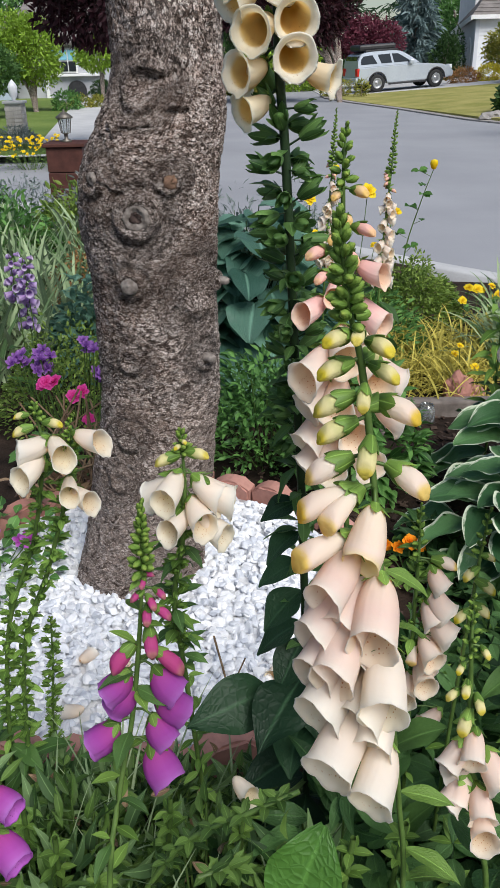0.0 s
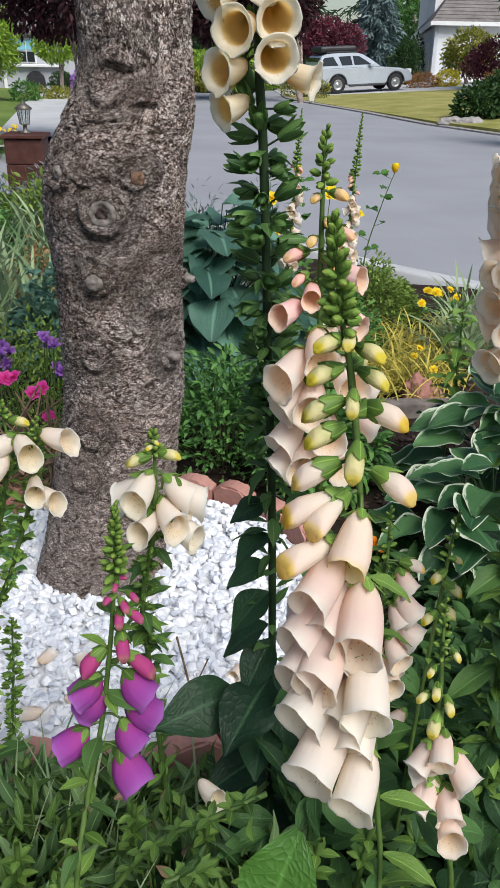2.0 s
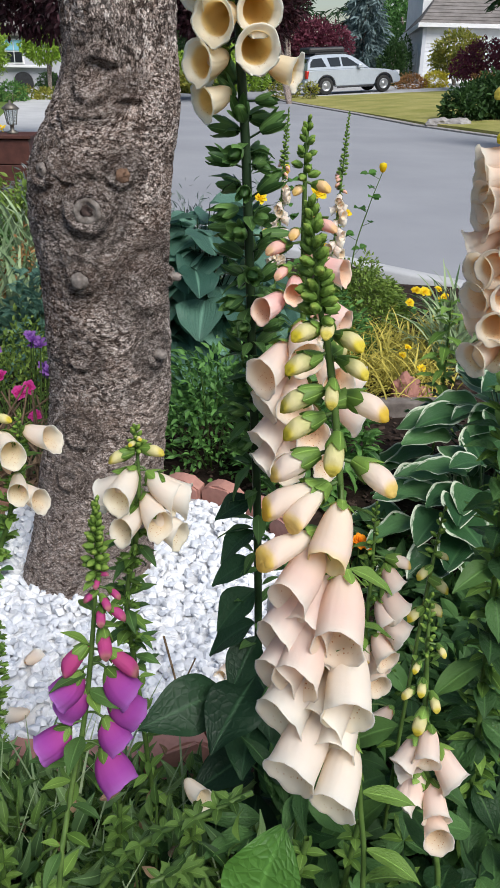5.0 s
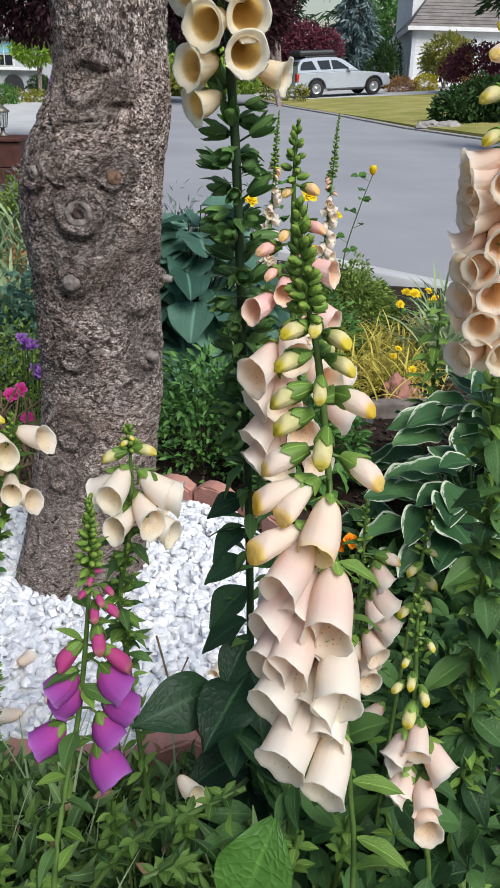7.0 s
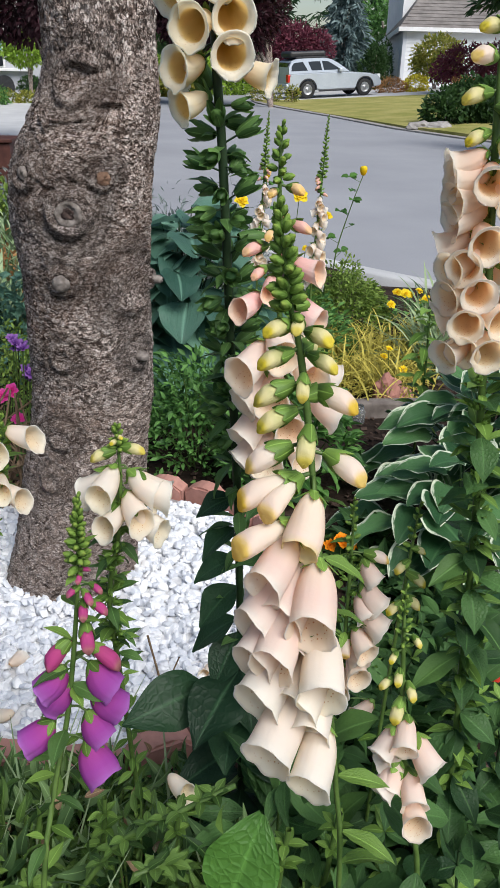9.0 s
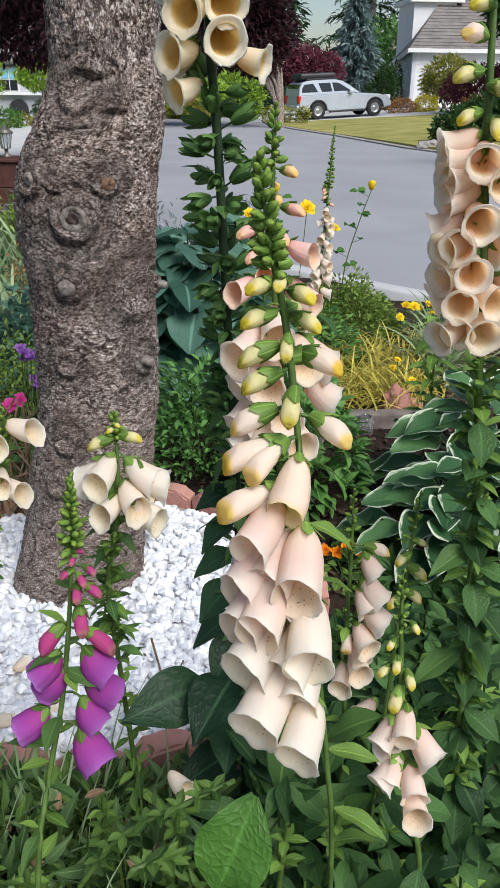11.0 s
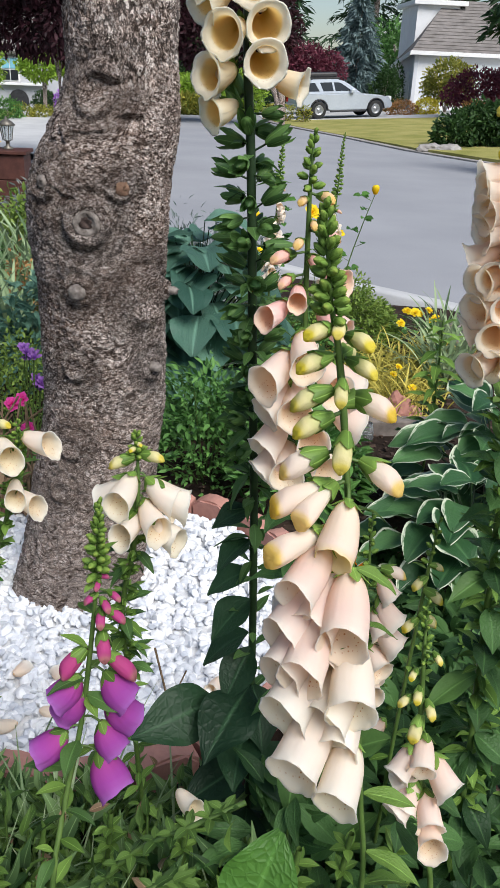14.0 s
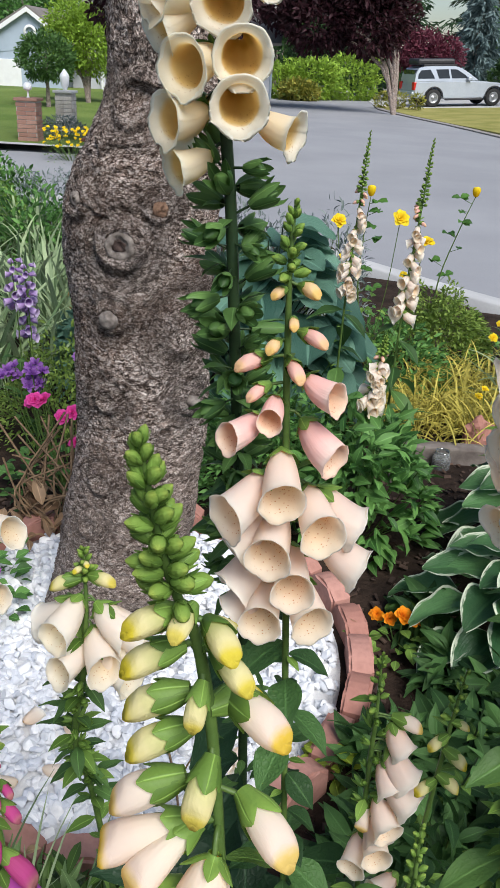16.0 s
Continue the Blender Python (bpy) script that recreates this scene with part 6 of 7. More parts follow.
tagged(new("bark_mulch", mesh_of("bark_mulch", b[0], b[1], M_CHIP, smooth=False)), "reddish-brown bark mulch over the soil", "mulch", kind="stuff")

LANCE = leaf_body(5, 8, 0.27, 0.42, 0.45, 0.22, 0.03)
for i, (x, y, sx, sy, h) in enumerate([(-0.30, 0.82, 0.16, 0.16, 0.36), (-0.10, 0.80, 0.15, 0.16, 0.36), (-0.47, 0.92, 0.15, 0.14, 0.32), (-0.20, 1.0, 0.18, 0.12, 0.24), (-0.42, 1.06, 0.16, 0.10, 0.20), (0.05, 0.72, 0.13, 0.14, 0.40), (-0.28, 0.64, 0.15, 0.12, 0.40), (-0.02, 0.98, 0.12, 0.11, 0.26), (-0.62, 1.0, 0.14, 0.15, 0.3)]):
    ob = clump("carpet_plant", "low mat of soft green leaves at the bed's front", "plant", (x, y), (sx, sy), h * 0.9, 400, (LANCE, SMALL, LANCE)[i % 3], ((0.030, 0.075), (0.014, 0.040), (0.024, 0.065))[i % 3], M_MAT, 100 + i, 0.75, "carpet plants", 60)
    # lower layer takes the darker leaf colour to deepen the shaded gaps
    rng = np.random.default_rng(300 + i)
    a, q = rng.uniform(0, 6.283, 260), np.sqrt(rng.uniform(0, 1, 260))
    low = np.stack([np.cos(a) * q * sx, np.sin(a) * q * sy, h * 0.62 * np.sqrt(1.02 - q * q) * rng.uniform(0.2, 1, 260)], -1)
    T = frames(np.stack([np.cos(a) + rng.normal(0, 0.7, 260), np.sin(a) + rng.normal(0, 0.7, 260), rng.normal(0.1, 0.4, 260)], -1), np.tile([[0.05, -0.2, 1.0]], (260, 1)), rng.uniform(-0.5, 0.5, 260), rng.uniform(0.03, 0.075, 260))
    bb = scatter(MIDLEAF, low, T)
    tagged(part_mesh("undergrowth", mesh_of("undergrowth", bb[0], bb[1], M_FOXM, bb[2]), ob, "lower leaves, darker in colour for the shade under the mat"), kind="stuff")
    k = 46
    a, q = rng.uniform(0, 6.283, k), np.sqrt(rng.uniform(0, 1, k))
    tall = np.stack([np.cos(a) * q * sx, np.sin(a) * q * sy, h * np.sqrt(1.05 - q * q) * rng.uniform(0.66, 0.92, k)], -1)
    T = frames(np.stack([np.cos(a) * 0.6 + rng.normal(0, 0.4, k), np.sin(a) * 0.6 + rng.normal(0, 0.4, k), rng.normal(0.9, 0.4, k)], -1), np.tile([[0.05, -0.9, 0.5]], (k, 1)), rng.uniform(-0.9, 0.9, k), rng.uniform(0.035, 0.085, k))
    bb = scatter(LANCE, tall, T)
    tagged(part_mesh("upright_leaf", mesh_of("upright_leaf", bb[0], bb[1], M_SAGE, bb[2]), ob, "upright soft grey-green leaves"), kind="stuff")
    k = 12
    dead = np.stack([rng.uniform(-sx, sx, k), rng.uniform(-sy, sy, k), h * rng.uniform(0.45, 0.85, k)], -1)
    bb = scatter(MIDLEAF, dead, frames(rng.normal(0, 1, (k, 3)), np.tile([[0.1, -0.2, 1.0]], (k, 1)), rng.uniform(-1, 1, k), rng.uniform(0.015, 0.04, k)))
    tagged(part_mesh("withered_leaf", mesh_of("withered_leaf", bb[0], bb[1], M_DEAD, bb[2]), ob, "dry brown withered leaves"), kind="stuff")
for i, (x, y, sx, h) in enumerate([(0.16, 0.62, 0.14, 0.42), (0.42, 0.62, 0.15, 0.36), (0.34, 0.92, 0.12, 0.26), (0.56, 0.82, 0.13, 0.26), (0.20, 1.02, 0.11, 0.22), (0.12, 0.82, 0.10, 0.44), (0.48, 1.0, 0.08, 0.2), (0.42, 1.22, 0.10, 0.20), (0.55, 1.30, 0.11, 0.20), (0.66, 1.52, 0.10, 0.18), (0.36, 1.46, 0.09, 0.14), (0.52, 1.52, 0.09, 0.14), (0.30, 1.20, 0.08, 0.18), (0.55, 1.80, 0.06, 0.10), (0.52, 2.02, 0.06, 0.10), (0.64, 1.68, 0.07, 0.12)]):
    clump("leafy_plant", "dense dark green foliage between the foxgloves", "plant", (x, y), sx, h, 110, MIDLEAF, (0.05, 0.10), M_FOXM, 120 + i, 0.4, "foxglove foliage", 16)


def leafy_shoot(x, y, h, seed):
    """An upright young shoot: pairs of dark pointed leaves, with a lime star of small ones at each joint."""
    r = random.Random(seed)
    z0 = float(bed_z(x, y))
    top = thing("leafy_shoot", (x, y, z0), "upright dark green shoot with lime star-shaped leaf tufts", "plant", "leafy shoots")
    c = spline([(0, 0, -0.01), (r.uniform(-.02, .02), r.uniform(-.02, .01), h * 0.5), (r.uniform(-.03, .03), r.uniform(-.03, .02), h)], 16)
    b = tube(c, np.linspace(0.0038, 0.0018, 16), 6)
    part_mesh("stem", mesh_of("stem", b[0], b[1], M_STEMD, b[2]), top)
    n = int(h / 0.042)
    for i in range(n):
        f = (i + 0.6) / n
        p = Vector(c[int(15 * f)])
        for k in range(3):
            az = 120 * k + 65 * i + r.uniform(-25, 25)
            part_mesh("leaf", LEAVES["ovate"][r.randrange(4)], top, "", mat_at(p, aim(az, r.uniform(-5, 40)), (0, 0, 1), r.uniform(0.05, 0.075) * (1.1 - 0.45 * f), r.uniform(-0.4, 0.4)))
        if f > 0.35 and i % 2:
            for k in range(4):
                part_mesh("leaf", LEAVES["bract"][k % 3], top, "lime-green tuft leaf", mat_at(p, aim(90 * k + r.uniform(-20, 20) + 40 * i, r.uniform(-55, -15)), (0, 0, 1), r.uniform(0.024, 0.040)))


for i, (x, y, h) in enumerate([(0.36, 1.02, 0.42), (0.43, 0.90, 0.46), (0.50, 1.06, 0.42), (0.57, 1.20, 0.38), (0.58, 1.38, 0.32), (0.47, 1.30, 0.30), (0.38, 1.24, 0.28), (0.66, 1.58, 0.26), (0.55, 1.48, 0.22), (0.30, 0.80, 0.40), (0.36, 0.70, 0.42), (0.46, 0.74, 0.44), (0.52, 0.96, 0.46)]):
    leafy_shoot(x, y, h, 300 + i)


def broad_plant():
    """A young plant with a few wide veined leaves at the front of the bed."""
    top = thing("broadleaf_plant", (0.012, 0.45, float(bed_z(0.012, 0.45))), "young plant with wide bright green veined leaves", "plant")
    r = random.Random(2)
    b = tube(spline([(0, 0, -0.01), (-0.01, 0, 0.4), (0.0, 0, 0.69)], 10), np.linspace(0.006, 0.003, 10), 7)
    part_mesh("stem", mesh_of("stem", b[0], b[1], M_STEM, b[2]), top)
    part_mesh("leaf", LEAVES["broad"][0], top, "", mat_at((0.008, -0.012, 0.700), (0.030, 0.016, 0.085), (-0.15, -0.8, 0.6), 0.092))
    for k in range(7):
        part_mesh("leaf", LEAVES["broad"][k % 4], top, "", mat_at((0, 0, 0.30 + 0.05 * k), aim(k * 137.5 + 20, r.uniform(-10, 30)), (0, 0, 1), r.uniform(0.06, 0.09)))


broad_plant()
clump("seedling", "small lime-green leafy seedling by the edging", "plant", (0.257, 1.488), (0.06, 0.05), 0.09, 40, ROUND, (0.025, 0.045), M_LIME, 160)


def sprig(label, pts, n, size, mat, seed):
    """A lying shoot with paired fleshy rosettes."""
    r = random.Random(seed)
    c = spline(pts, 24)
    base = Vector(c[0])
    top = thing("leafy_shoot", base, label, "plant")
    b = tube(c - np.array(base), 0.004, 7)
    part_mesh("stem", mesh_of("stem", b[0], b[1], M_STEM, b[2]), top)
    me = leaf_set(mat, 0.52, 0.0, 3, 0.3, 5, 8, 0.48)
    for i in range(n):
        p = Vector(c[4 + int(19 * i / n)]) - base
        for k in range(5):
            part_mesh("leaf", me[k % 3], top, "", mat_at(p, aim(72 * k + 30 * i + r.uniform(-15, 15), r.uniform(-35, -5)), (0, 0, 1), size * r.uniform(0.8, 1.2)))


sprig("pale green shoot with small star-like leaf rosettes", [(-0.16, 0.72, 0.34), (-0.10, 0.73, 0.42), (-0.02, 0.73, 0.47), (0.05, 0.74, 0.50)], 8, 0.024, M_MAT, 1)
sprig("pale green shoot with leaf rosettes low in the carpet", [(-0.02, 0.70, 0.40), (-0.04, 0.66, 0.46), (-0.08, 0.64, 0.47)], 6, 0.024, M_MAT, 2)

for i, (x, y, z) in enumerate([(-0.24, 0.70, 0.42), (-0.31, 0.76, 0.40), (-0.16, 0.84, 0.38), (-0.05, 0.80, 0.42), (-0.38, 0.84, 0.36), (-0.20, 0.62, 0.44), (0.09, 0.70, 0.47), (0.0, 0.66, 0.47), (0.16, 0.72, 0.47), (0.03, 0.62, 0.50)]):
    sprig("upright pale green shoot of small leaf whorls", [(x, y, 0.10), (x + 0.01, y, 0.24), (x + 0.02, y - 0.01, z - 0.06), (x + 0.025, y - 0.015, z + 0.01)], 5, 0.027, M_FOXL, 20 + i)


def fallen(at, az, L, seed):
    top = new("fallen_flower", BELLS["white"][seed % 4])
    top.matrix_basis = mat_at(at, aim(az, 10), (0, 0, 1), L)
    tagged(top, "wilted cream bell lying on the leaves", "flower", "fallen bells")


fallen((-0.04, 0.83, 0.425), -50, 0.042, 1)
for i, (x, y) in enumerate([(-0.36, 1.40), (-0.44, 1.52), (-0.32, 1.50), (-0.40, 1.36), (0.05, 1.5)]):
    fallen((x, y, 0.045), 60 * i, 0.05, i)
# dead twig by the trunk
tw = thing("dry_twigs", (-0.62, 2.38, 0.0), "bundle of dry brown stalks and curled leaves", "twigs")
r = random.Random(4)
items = [tube(spline([(r.uniform(-.05, .05), r.uniform(-.05, .05), 0), (r.uniform(-.1, .12), r.uniform(-.1, .05), r.uniform(.1, .2)), (r.uniform(-.16, .2), r.uniform(-.12, .08), r.uniform(.2, .42))], 8), 0.0035, 5) for _ in range(26)]
b = merge(items)
tagged(part_mesh("twig_tangle", mesh_of("twig_tangle", b[0], b[1], M_TWIG, b[2]), tw), kind="stuff")
rng = np.random.default_rng(8)
n = 60
b = scatter(MIDLEAF, rng.normal(0, 0.09, (n, 3)) * [1, 0.7, 0.4] + [0, -0.02, 0.07], frames(rng.normal(0, 1, (n, 3)), np.tile([[0.2, 0.1, 1.0]], (n, 1)), rng.uniform(-1, 1, n), rng.uniform(0.05, 0.1, n)))
tagged(part_mesh("leaf_litter", mesh_of("leaf_litter", b[0], b[1], M_DEAD, b[2]), tw), kind="stuff")
tw = thing("dry_twig", (-0.06, 1.32, 0.02), "thin forked grey twig standing in the gravel", "twig")
b = merge([tube(spline([(0, 0, 0), (-0.01, 0.0, 0.12), (-0.035, 0.0, 0.26)], 8), 0.0025, 5), tube([(-0.008, 0, 0.1), (0.03, 0.0, 0.2)], 0.0018, 5)])
part_mesh("stick", mesh_of("stick", b[0], b[1], M_TWIG, b[2]), tw)

# timber edging, label jar, stones, red ornament
tb = thing("timber_edge", (0.88, 3.3, -0.12), "weathered grey timber border board", "timber")
bm = bmesh.new()
box(bm, (-0.30, -0.035, -0.08), (0.34, 0.035, 0.09), 0.008)
part("board", bm, M_GREYW, tb)
bm = bmesh.new()
box(bm, (-0.36, -0.3, -0.08), (-0.29, 0.03, 0.07), 0.008)
part("board", bm, M_GREYW, tb)
jar = thing("glass_jar", (0.755, 3.22, -0.12), "small clear glass jar against the timber", "jar")
b = lathe([(0.0, 0.0), (0.035, 0.0), (0.038, 0.01), (0.038, 0.075), (0.03, 0.085), (0.03, 0.10), (0.026, 0.10), (0.026, 0.085), (0.034, 0.07), (0.034, 0.01), (0.0, 0.008)], 20)
part_mesh("body", mesh_of("body", b[0], b[1], M_CLEAR), jar)


def rock(name, label, at, size, mat, seed, squash=0.7, group=""):
    bm = bmesh.new()
    bmesh.ops.create_icosphere(bm, subdivisions=3, radius=1.0)
    for vtx in bm.verts:
        k = 1 + 0.35 * noise.fractal(vtx.co * 1.3 + Vector((seed, 0, 0)), 0.9, 2.0, 4)
        vtx.co = Vector((vtx.co.x * size[0], vtx.co.y * size[1], vtx.co.z * size[2])) * k
    me = bpy.data.meshes.new(name)
    bm.to_mesh(me)
    bm.free()
    me.materials.append(mat)
    ob = new(name, me)
    ob.location = at
    return tagged(ob, label, "rock", group)


rock("rock", "jagged reddish sandstone piece in the bed", (0.96, 3.52, -0.08), (0.07, 0.05, 0.085), M_BRICK, 1)
rock("rock", "reddish sandstone piece beside the timber", (1.05, 3.55, -0.11), (0.05, 0.04, 0.05), M_BRICK, 2)
rock("rock", "brown rock at the kerb end of the bed", (1.75, 5.0, -0.14), (0.14, 0.1, 0.12), M_STONE, 3)
for i, (x, y) in enumerate([(6.5, 22.9), (6.95, 22.75)]):
    rock("rock", "rounded grey boulder at the lawn's corner", (x, y, -0.19), (0.36, 0.28, 0.15), M_STONE, 10 + i, group="lawn boulders")
orn = thing("garden_ornament", (0.72, 1.35, 0.02), "red plastic ring ornament on a white disc in the mulch", "ornament")
b = tube([(0.03 * math.cos(a), 0.0, 0.075 + 0.05 * math.sin(a)) for a in np.linspace(-0.3, 2 * math.pi - 0.31, 28)], 0.012, 8)
part_mesh("ring", mesh_of("ring", b[0], b[1], M_REDP), orn)
b = lathe([(0.0, 0.03), (0.03, 0.03), (0.04, 0.02), (0.045, 0.0), (0.0, 0.0)], 18)
part_mesh("base", mesh_of("base", b[0], b[1], M_TRIM), orn)

# ---- street side ----
def planter():
    top = thing("planter_post", (-1.96, 9.0, -0.2), "brown stained timber post box carrying a lantern", "post")
    for k in range(3):
        bm = bmesh.new()
        box(bm, (-0.19, -0.19, 0.25 * k), (0.19, 0.19, 0.25 * k + 0.243), 0.006)
        part("board", bm, M_DARKW, top)
    bm = bmesh.new()
    box(bm, (-0.22, -0.22, 0.75), (0.22, 0.22, 0.785), 0.006)
    part("cap", bm, M_DARKW, top)
    lan = thing("lantern", (-1.96, 9.0, 0.585), "bronze metal lantern with clear glass panes", "lantern")
    lan.scale = (0.68, 0.68, 0.86)
    b = lathe([(0.0, 0.0), (0.085, 0.0), (0.08, 0.02), (0.03, 0.04), (0.03, 0.09), (0.06, 0.10), (0.0, 0.10)], 12)
    part_mesh("foot", mesh_of("foot", b[0], b[1], M_METAL), lan)
    b = lathe([(0.065, 0.105), (0.10, 0.27), (0.097, 0.27), (0.062, 0.105)], 6)
    part_mesh("glass", mesh_of("glass", b[0], b[1], M_CLEAR, smooth=False), lan)
    for k in range(6):
        a = k * math.pi / 3
        b = tube([(0.068 * math.cos(a), 0.068 * math.sin(a), 0.10), (0.104 * math.cos(a), 0.104 * math.sin(a), 0.275)], 0.007, 6)
        part_mesh("bar", mesh_of("bar", b[0], b[1], M_METAL), lan)
    b = lathe([(0.13, 0.27), (0.135, 0.285), (0.06, 0.33), (0.025, 0.345), (0.012, 0.37), (0.0, 0.375)], 12)
    part_mesh("roof", mesh_of("roof", b[0], b[1], M_METAL), lan)


planter()


def brick_pillar(at, w, h, mat, label, lamp):
    top = thing("brick_pillar", at, label, "pillar")
    bm = bmesh.new()
    box(bm, (-w / 2 + 0.012, -w / 2 + 0.012, 0), (w / 2 - 0.012, w / 2 - 0.012, h))
    part("core", bm, M_MORTAR, top)
    rows = int(h / 0.075)
    bm = bmesh.new()
    box(bm, (-w / 4 + 0.004, -0.05, 0), (w / 4 - 0.004, 0.05, 0.065), 0.004)
    me = bpy.data.meshes.new("brick")
    bm.to_mesh(me)
    bm.free()
    me.materials.append(mat)
    for k in range(rows):
        for s in range(4):
            for e in (-1, 1):
                a = 90 * s
                sh = 0.25 * w if k % 2 else 0.0
                m = pose(0, 0, 0, 0, 0, a) @ pose(e * w / 4 * (1 if k % 2 == 0 else 0.8), -w / 2 + 0.05, k * 0.075 + 0.005)
                part_mesh("brick", me, top, "", m)
    bm = bmesh.new()
    box(bm, (-w / 2 - 0.03, -w / 2 - 0.03, h), (w / 2 + 0.03, w / 2 + 0.03, h + 0.05), 0.01)
    part("cap", bm, M_CONC if lamp != "globe" else mat, top)
    lan = thing("lantern", (at[0], at[1], at[2] + h + 0.05), "white painted garden lantern on a pillar", "lantern", "pillar lanterns")
    if lamp == "globe":
        prof = [(0.0, 0.0), (0.06, 0.0), (0.03, 0.04), (0.03, 0.16), (0.09, 0.17), (0.13, 0.2), (0.14, 0.26), (0.1, 0.33), (0.0, 0.36)]
    else:
        prof = [(0.0, 0.0), (0.09, 0.0), (0.05, 0.05), (0.13, 0.12), (0.17, 0.35), (0.13, 0.42), (0.05, 0.5), (0.0, 0.55)]
    b = lathe([(q * 0.62, z * 0.75) for q, z in prof], 10)
    part_mesh("body", mesh_of("body", b[0], b[1], M_GLOBE), lan)


brick_pillar((-5.06, 16.0, -0.2), 0.38, 0.70, M_PBRICK, "red brick pillar at the lawn's edge", "globe")
brick_pillar((-4.92, 18.0, -0.17), 0.36, 0.74, M_LBRICK, "pale brick pillar with a white lantern", "tall")


def crown_tree(name, label, at, blobs, n, leaf, mat, seed, trunk=0.12, bark=None, body=None, hang=0.0):
    """Tapered trunk, limbs to each blob, and a crown of many small leaves. blobs: (dx, dy, z, rx, rz)."""
    rng = np.random.default_rng(seed)
    top = thing(name, at, label, "tree" if trunk > 0.05 else "bush")
    ps, ds = [], []
    tot = sum(b[3] ** 2 * b[4] for b in blobs) ** 1.0
    for dx, dy, z, rx, rz in blobs:
        k = max(60, int(n * rx ** 2 * rz / tot))
        d = rng.normal(0, 1, (k, 3))
        d /= np.linalg.norm(d, axis=1)[:, None]
        bump = np.array([1 + 0.32 * noise.noise(Vector(q) * 2.3 + Vector((seed, dx, dy))) + 0.16 * noise.noise(Vector(q) * 6.0 + Vector((seed, dx, z))) for q in d])
        rad = rng.uniform(0.35, 1.0, k) ** 0.4 * bump
        ps.append(d * rad[:, None] * [rx, rx, rz] + [dx, dy, z])
        ds.append(d + rng.normal(0, 0.7, (k, 3)) - [0, 0, hang])
    p, d = np.vstack(ps), np.vstack(ds)
    k = len(p)
    T = frames(d, rng.normal(0, 0.6, (k, 3)) + [0, -0.2, 1], rng.uniform(-1, 1, k), rng.uniform(leaf * 0.6, leaf * 1.3, k))
    b = scatter(body or SMALL, p, T)
    tagged(part_mesh("crown", mesh_of("crown", b[0], b[1], mat, b[2]), top), kind="stuff")
    items = []
    for dx, dy, z, rx, rz in blobs:
        items.append(tube(spline([(0, 0, -0.05), (dx * (0.02 if hang else 0.2), dy * 0.2, max(0.1, z - rz) * 0.8), (dx * (0.45 if hang else 0.8), dy * 0.8, max(0.15, z - rz * 0.3)), (dx, dy, z + rz * 0.3)], 10), np.linspace(trunk, trunk * 0.2, 10), 8))
    b = merge(items)
    part_mesh("trunk", mesh_of("trunk", b[0], b[1], bark or M_BARK, b[2]), top)
    return top


def conifer(name, label, at, h, r, mat, seed, n=60, bare=0.12):
    rng = np.random.default_rng(seed)
    top = thing(name, at, label, "tree")
    b = tube([(0, 0, -0.1), (0, 0, h * 0.5), (0, 0, h)], [h * 0.018, h * 0.011, 0.02], 8)
    part_mesh("trunk", mesh_of("trunk", b[0], b[1], M_BARK, b[2]), top)
    ps, ds = [], []
    for i in range(n):
        f = i / n
        z = h * (bare + (1 - bare) * f)
        L = r * (1 - f) ** 0.85 * rng.uniform(0.7, 1.2) + 0.15
        a = i * 2.39996 + rng.uniform(-0.3, 0.3)
        k = int(26 + 60 * L / r)
        s = rng.uniform(0.08, 1, k)
        sp = 0.25 * L * s * (1.15 - s)
        o = np.array([math.cos(a), math.sin(a)])
        q = np.stack([o[0] * L * s + rng.normal(0, 1, k) * sp * o[1], o[1] * L * s - rng.normal(0, 1, k) * sp * o[0], z - 0.28 * L * s ** 1.4 + rng.normal(0, 0.05 * r, k)], -1)
        ps.append(q)
        ds.append(np.stack([np.full(k, o[0]), np.full(k, o[1]), np.full(k, -0.45)], -1) + rng.normal(0, 0.5, (k, 3)))
    p, d = np.vstack(ps), np.vstack(ds)
    k = len(p)
    b = scatter(SLIM, p, frames(d, np.tile([[0, 0, 1.0]], (k, 1)) + rng.normal(0, 0.4, (k, 3)), rng.uniform(-1, 1, k), rng.uniform(0.10, 0.2, k) * r * 1.3))
    tagged(part_mesh("crown", mesh_of("crown", b[0], b[1], mat, b[2]), top), kind="stuff")
    return top


# right: shrubs before the house
crown_tree("rhododendron", "round yellow-green rhododendron by the white wall", (13.1, 44.5, 0.1), [(0, 0, 1.65, 1.2, 0.95), (0.6, 0.2, 1.2, 0.9, 0.8), (-0.5, 0, 1.1, 0.8, 0.7)], 4600, 0.18, M_RHOD, 1, 0.06)
crown_tree("japanese_maple", "low mounded maroon Japanese maple", (13.3, 40.0, 0.2), [(0, 0, 1.15, 1.4, 0.85), (1.4, 0, 1.25, 1.3, 0.8), (-1.0, -0.1, 0.85, 0.8, 0.55)], 7000, 0.15, M_TREER, 2, 0.05)
crown_tree("spirea", "coppery orange low shrub at the garage", (10.45, 43.0, -0.05), [(0, 0, 0.3, 0.75, 0.42)], 1200, 0.12, M_ORS, 3, 0.03)
crown_tree("golden_shrub", "bright yellow low shrub at the garage", (11.7, 43.0, 0.0), [(0, 0, 0.4, 0.62, 0.45)], 1200, 0.12, M_YEL, 4, 0.03)
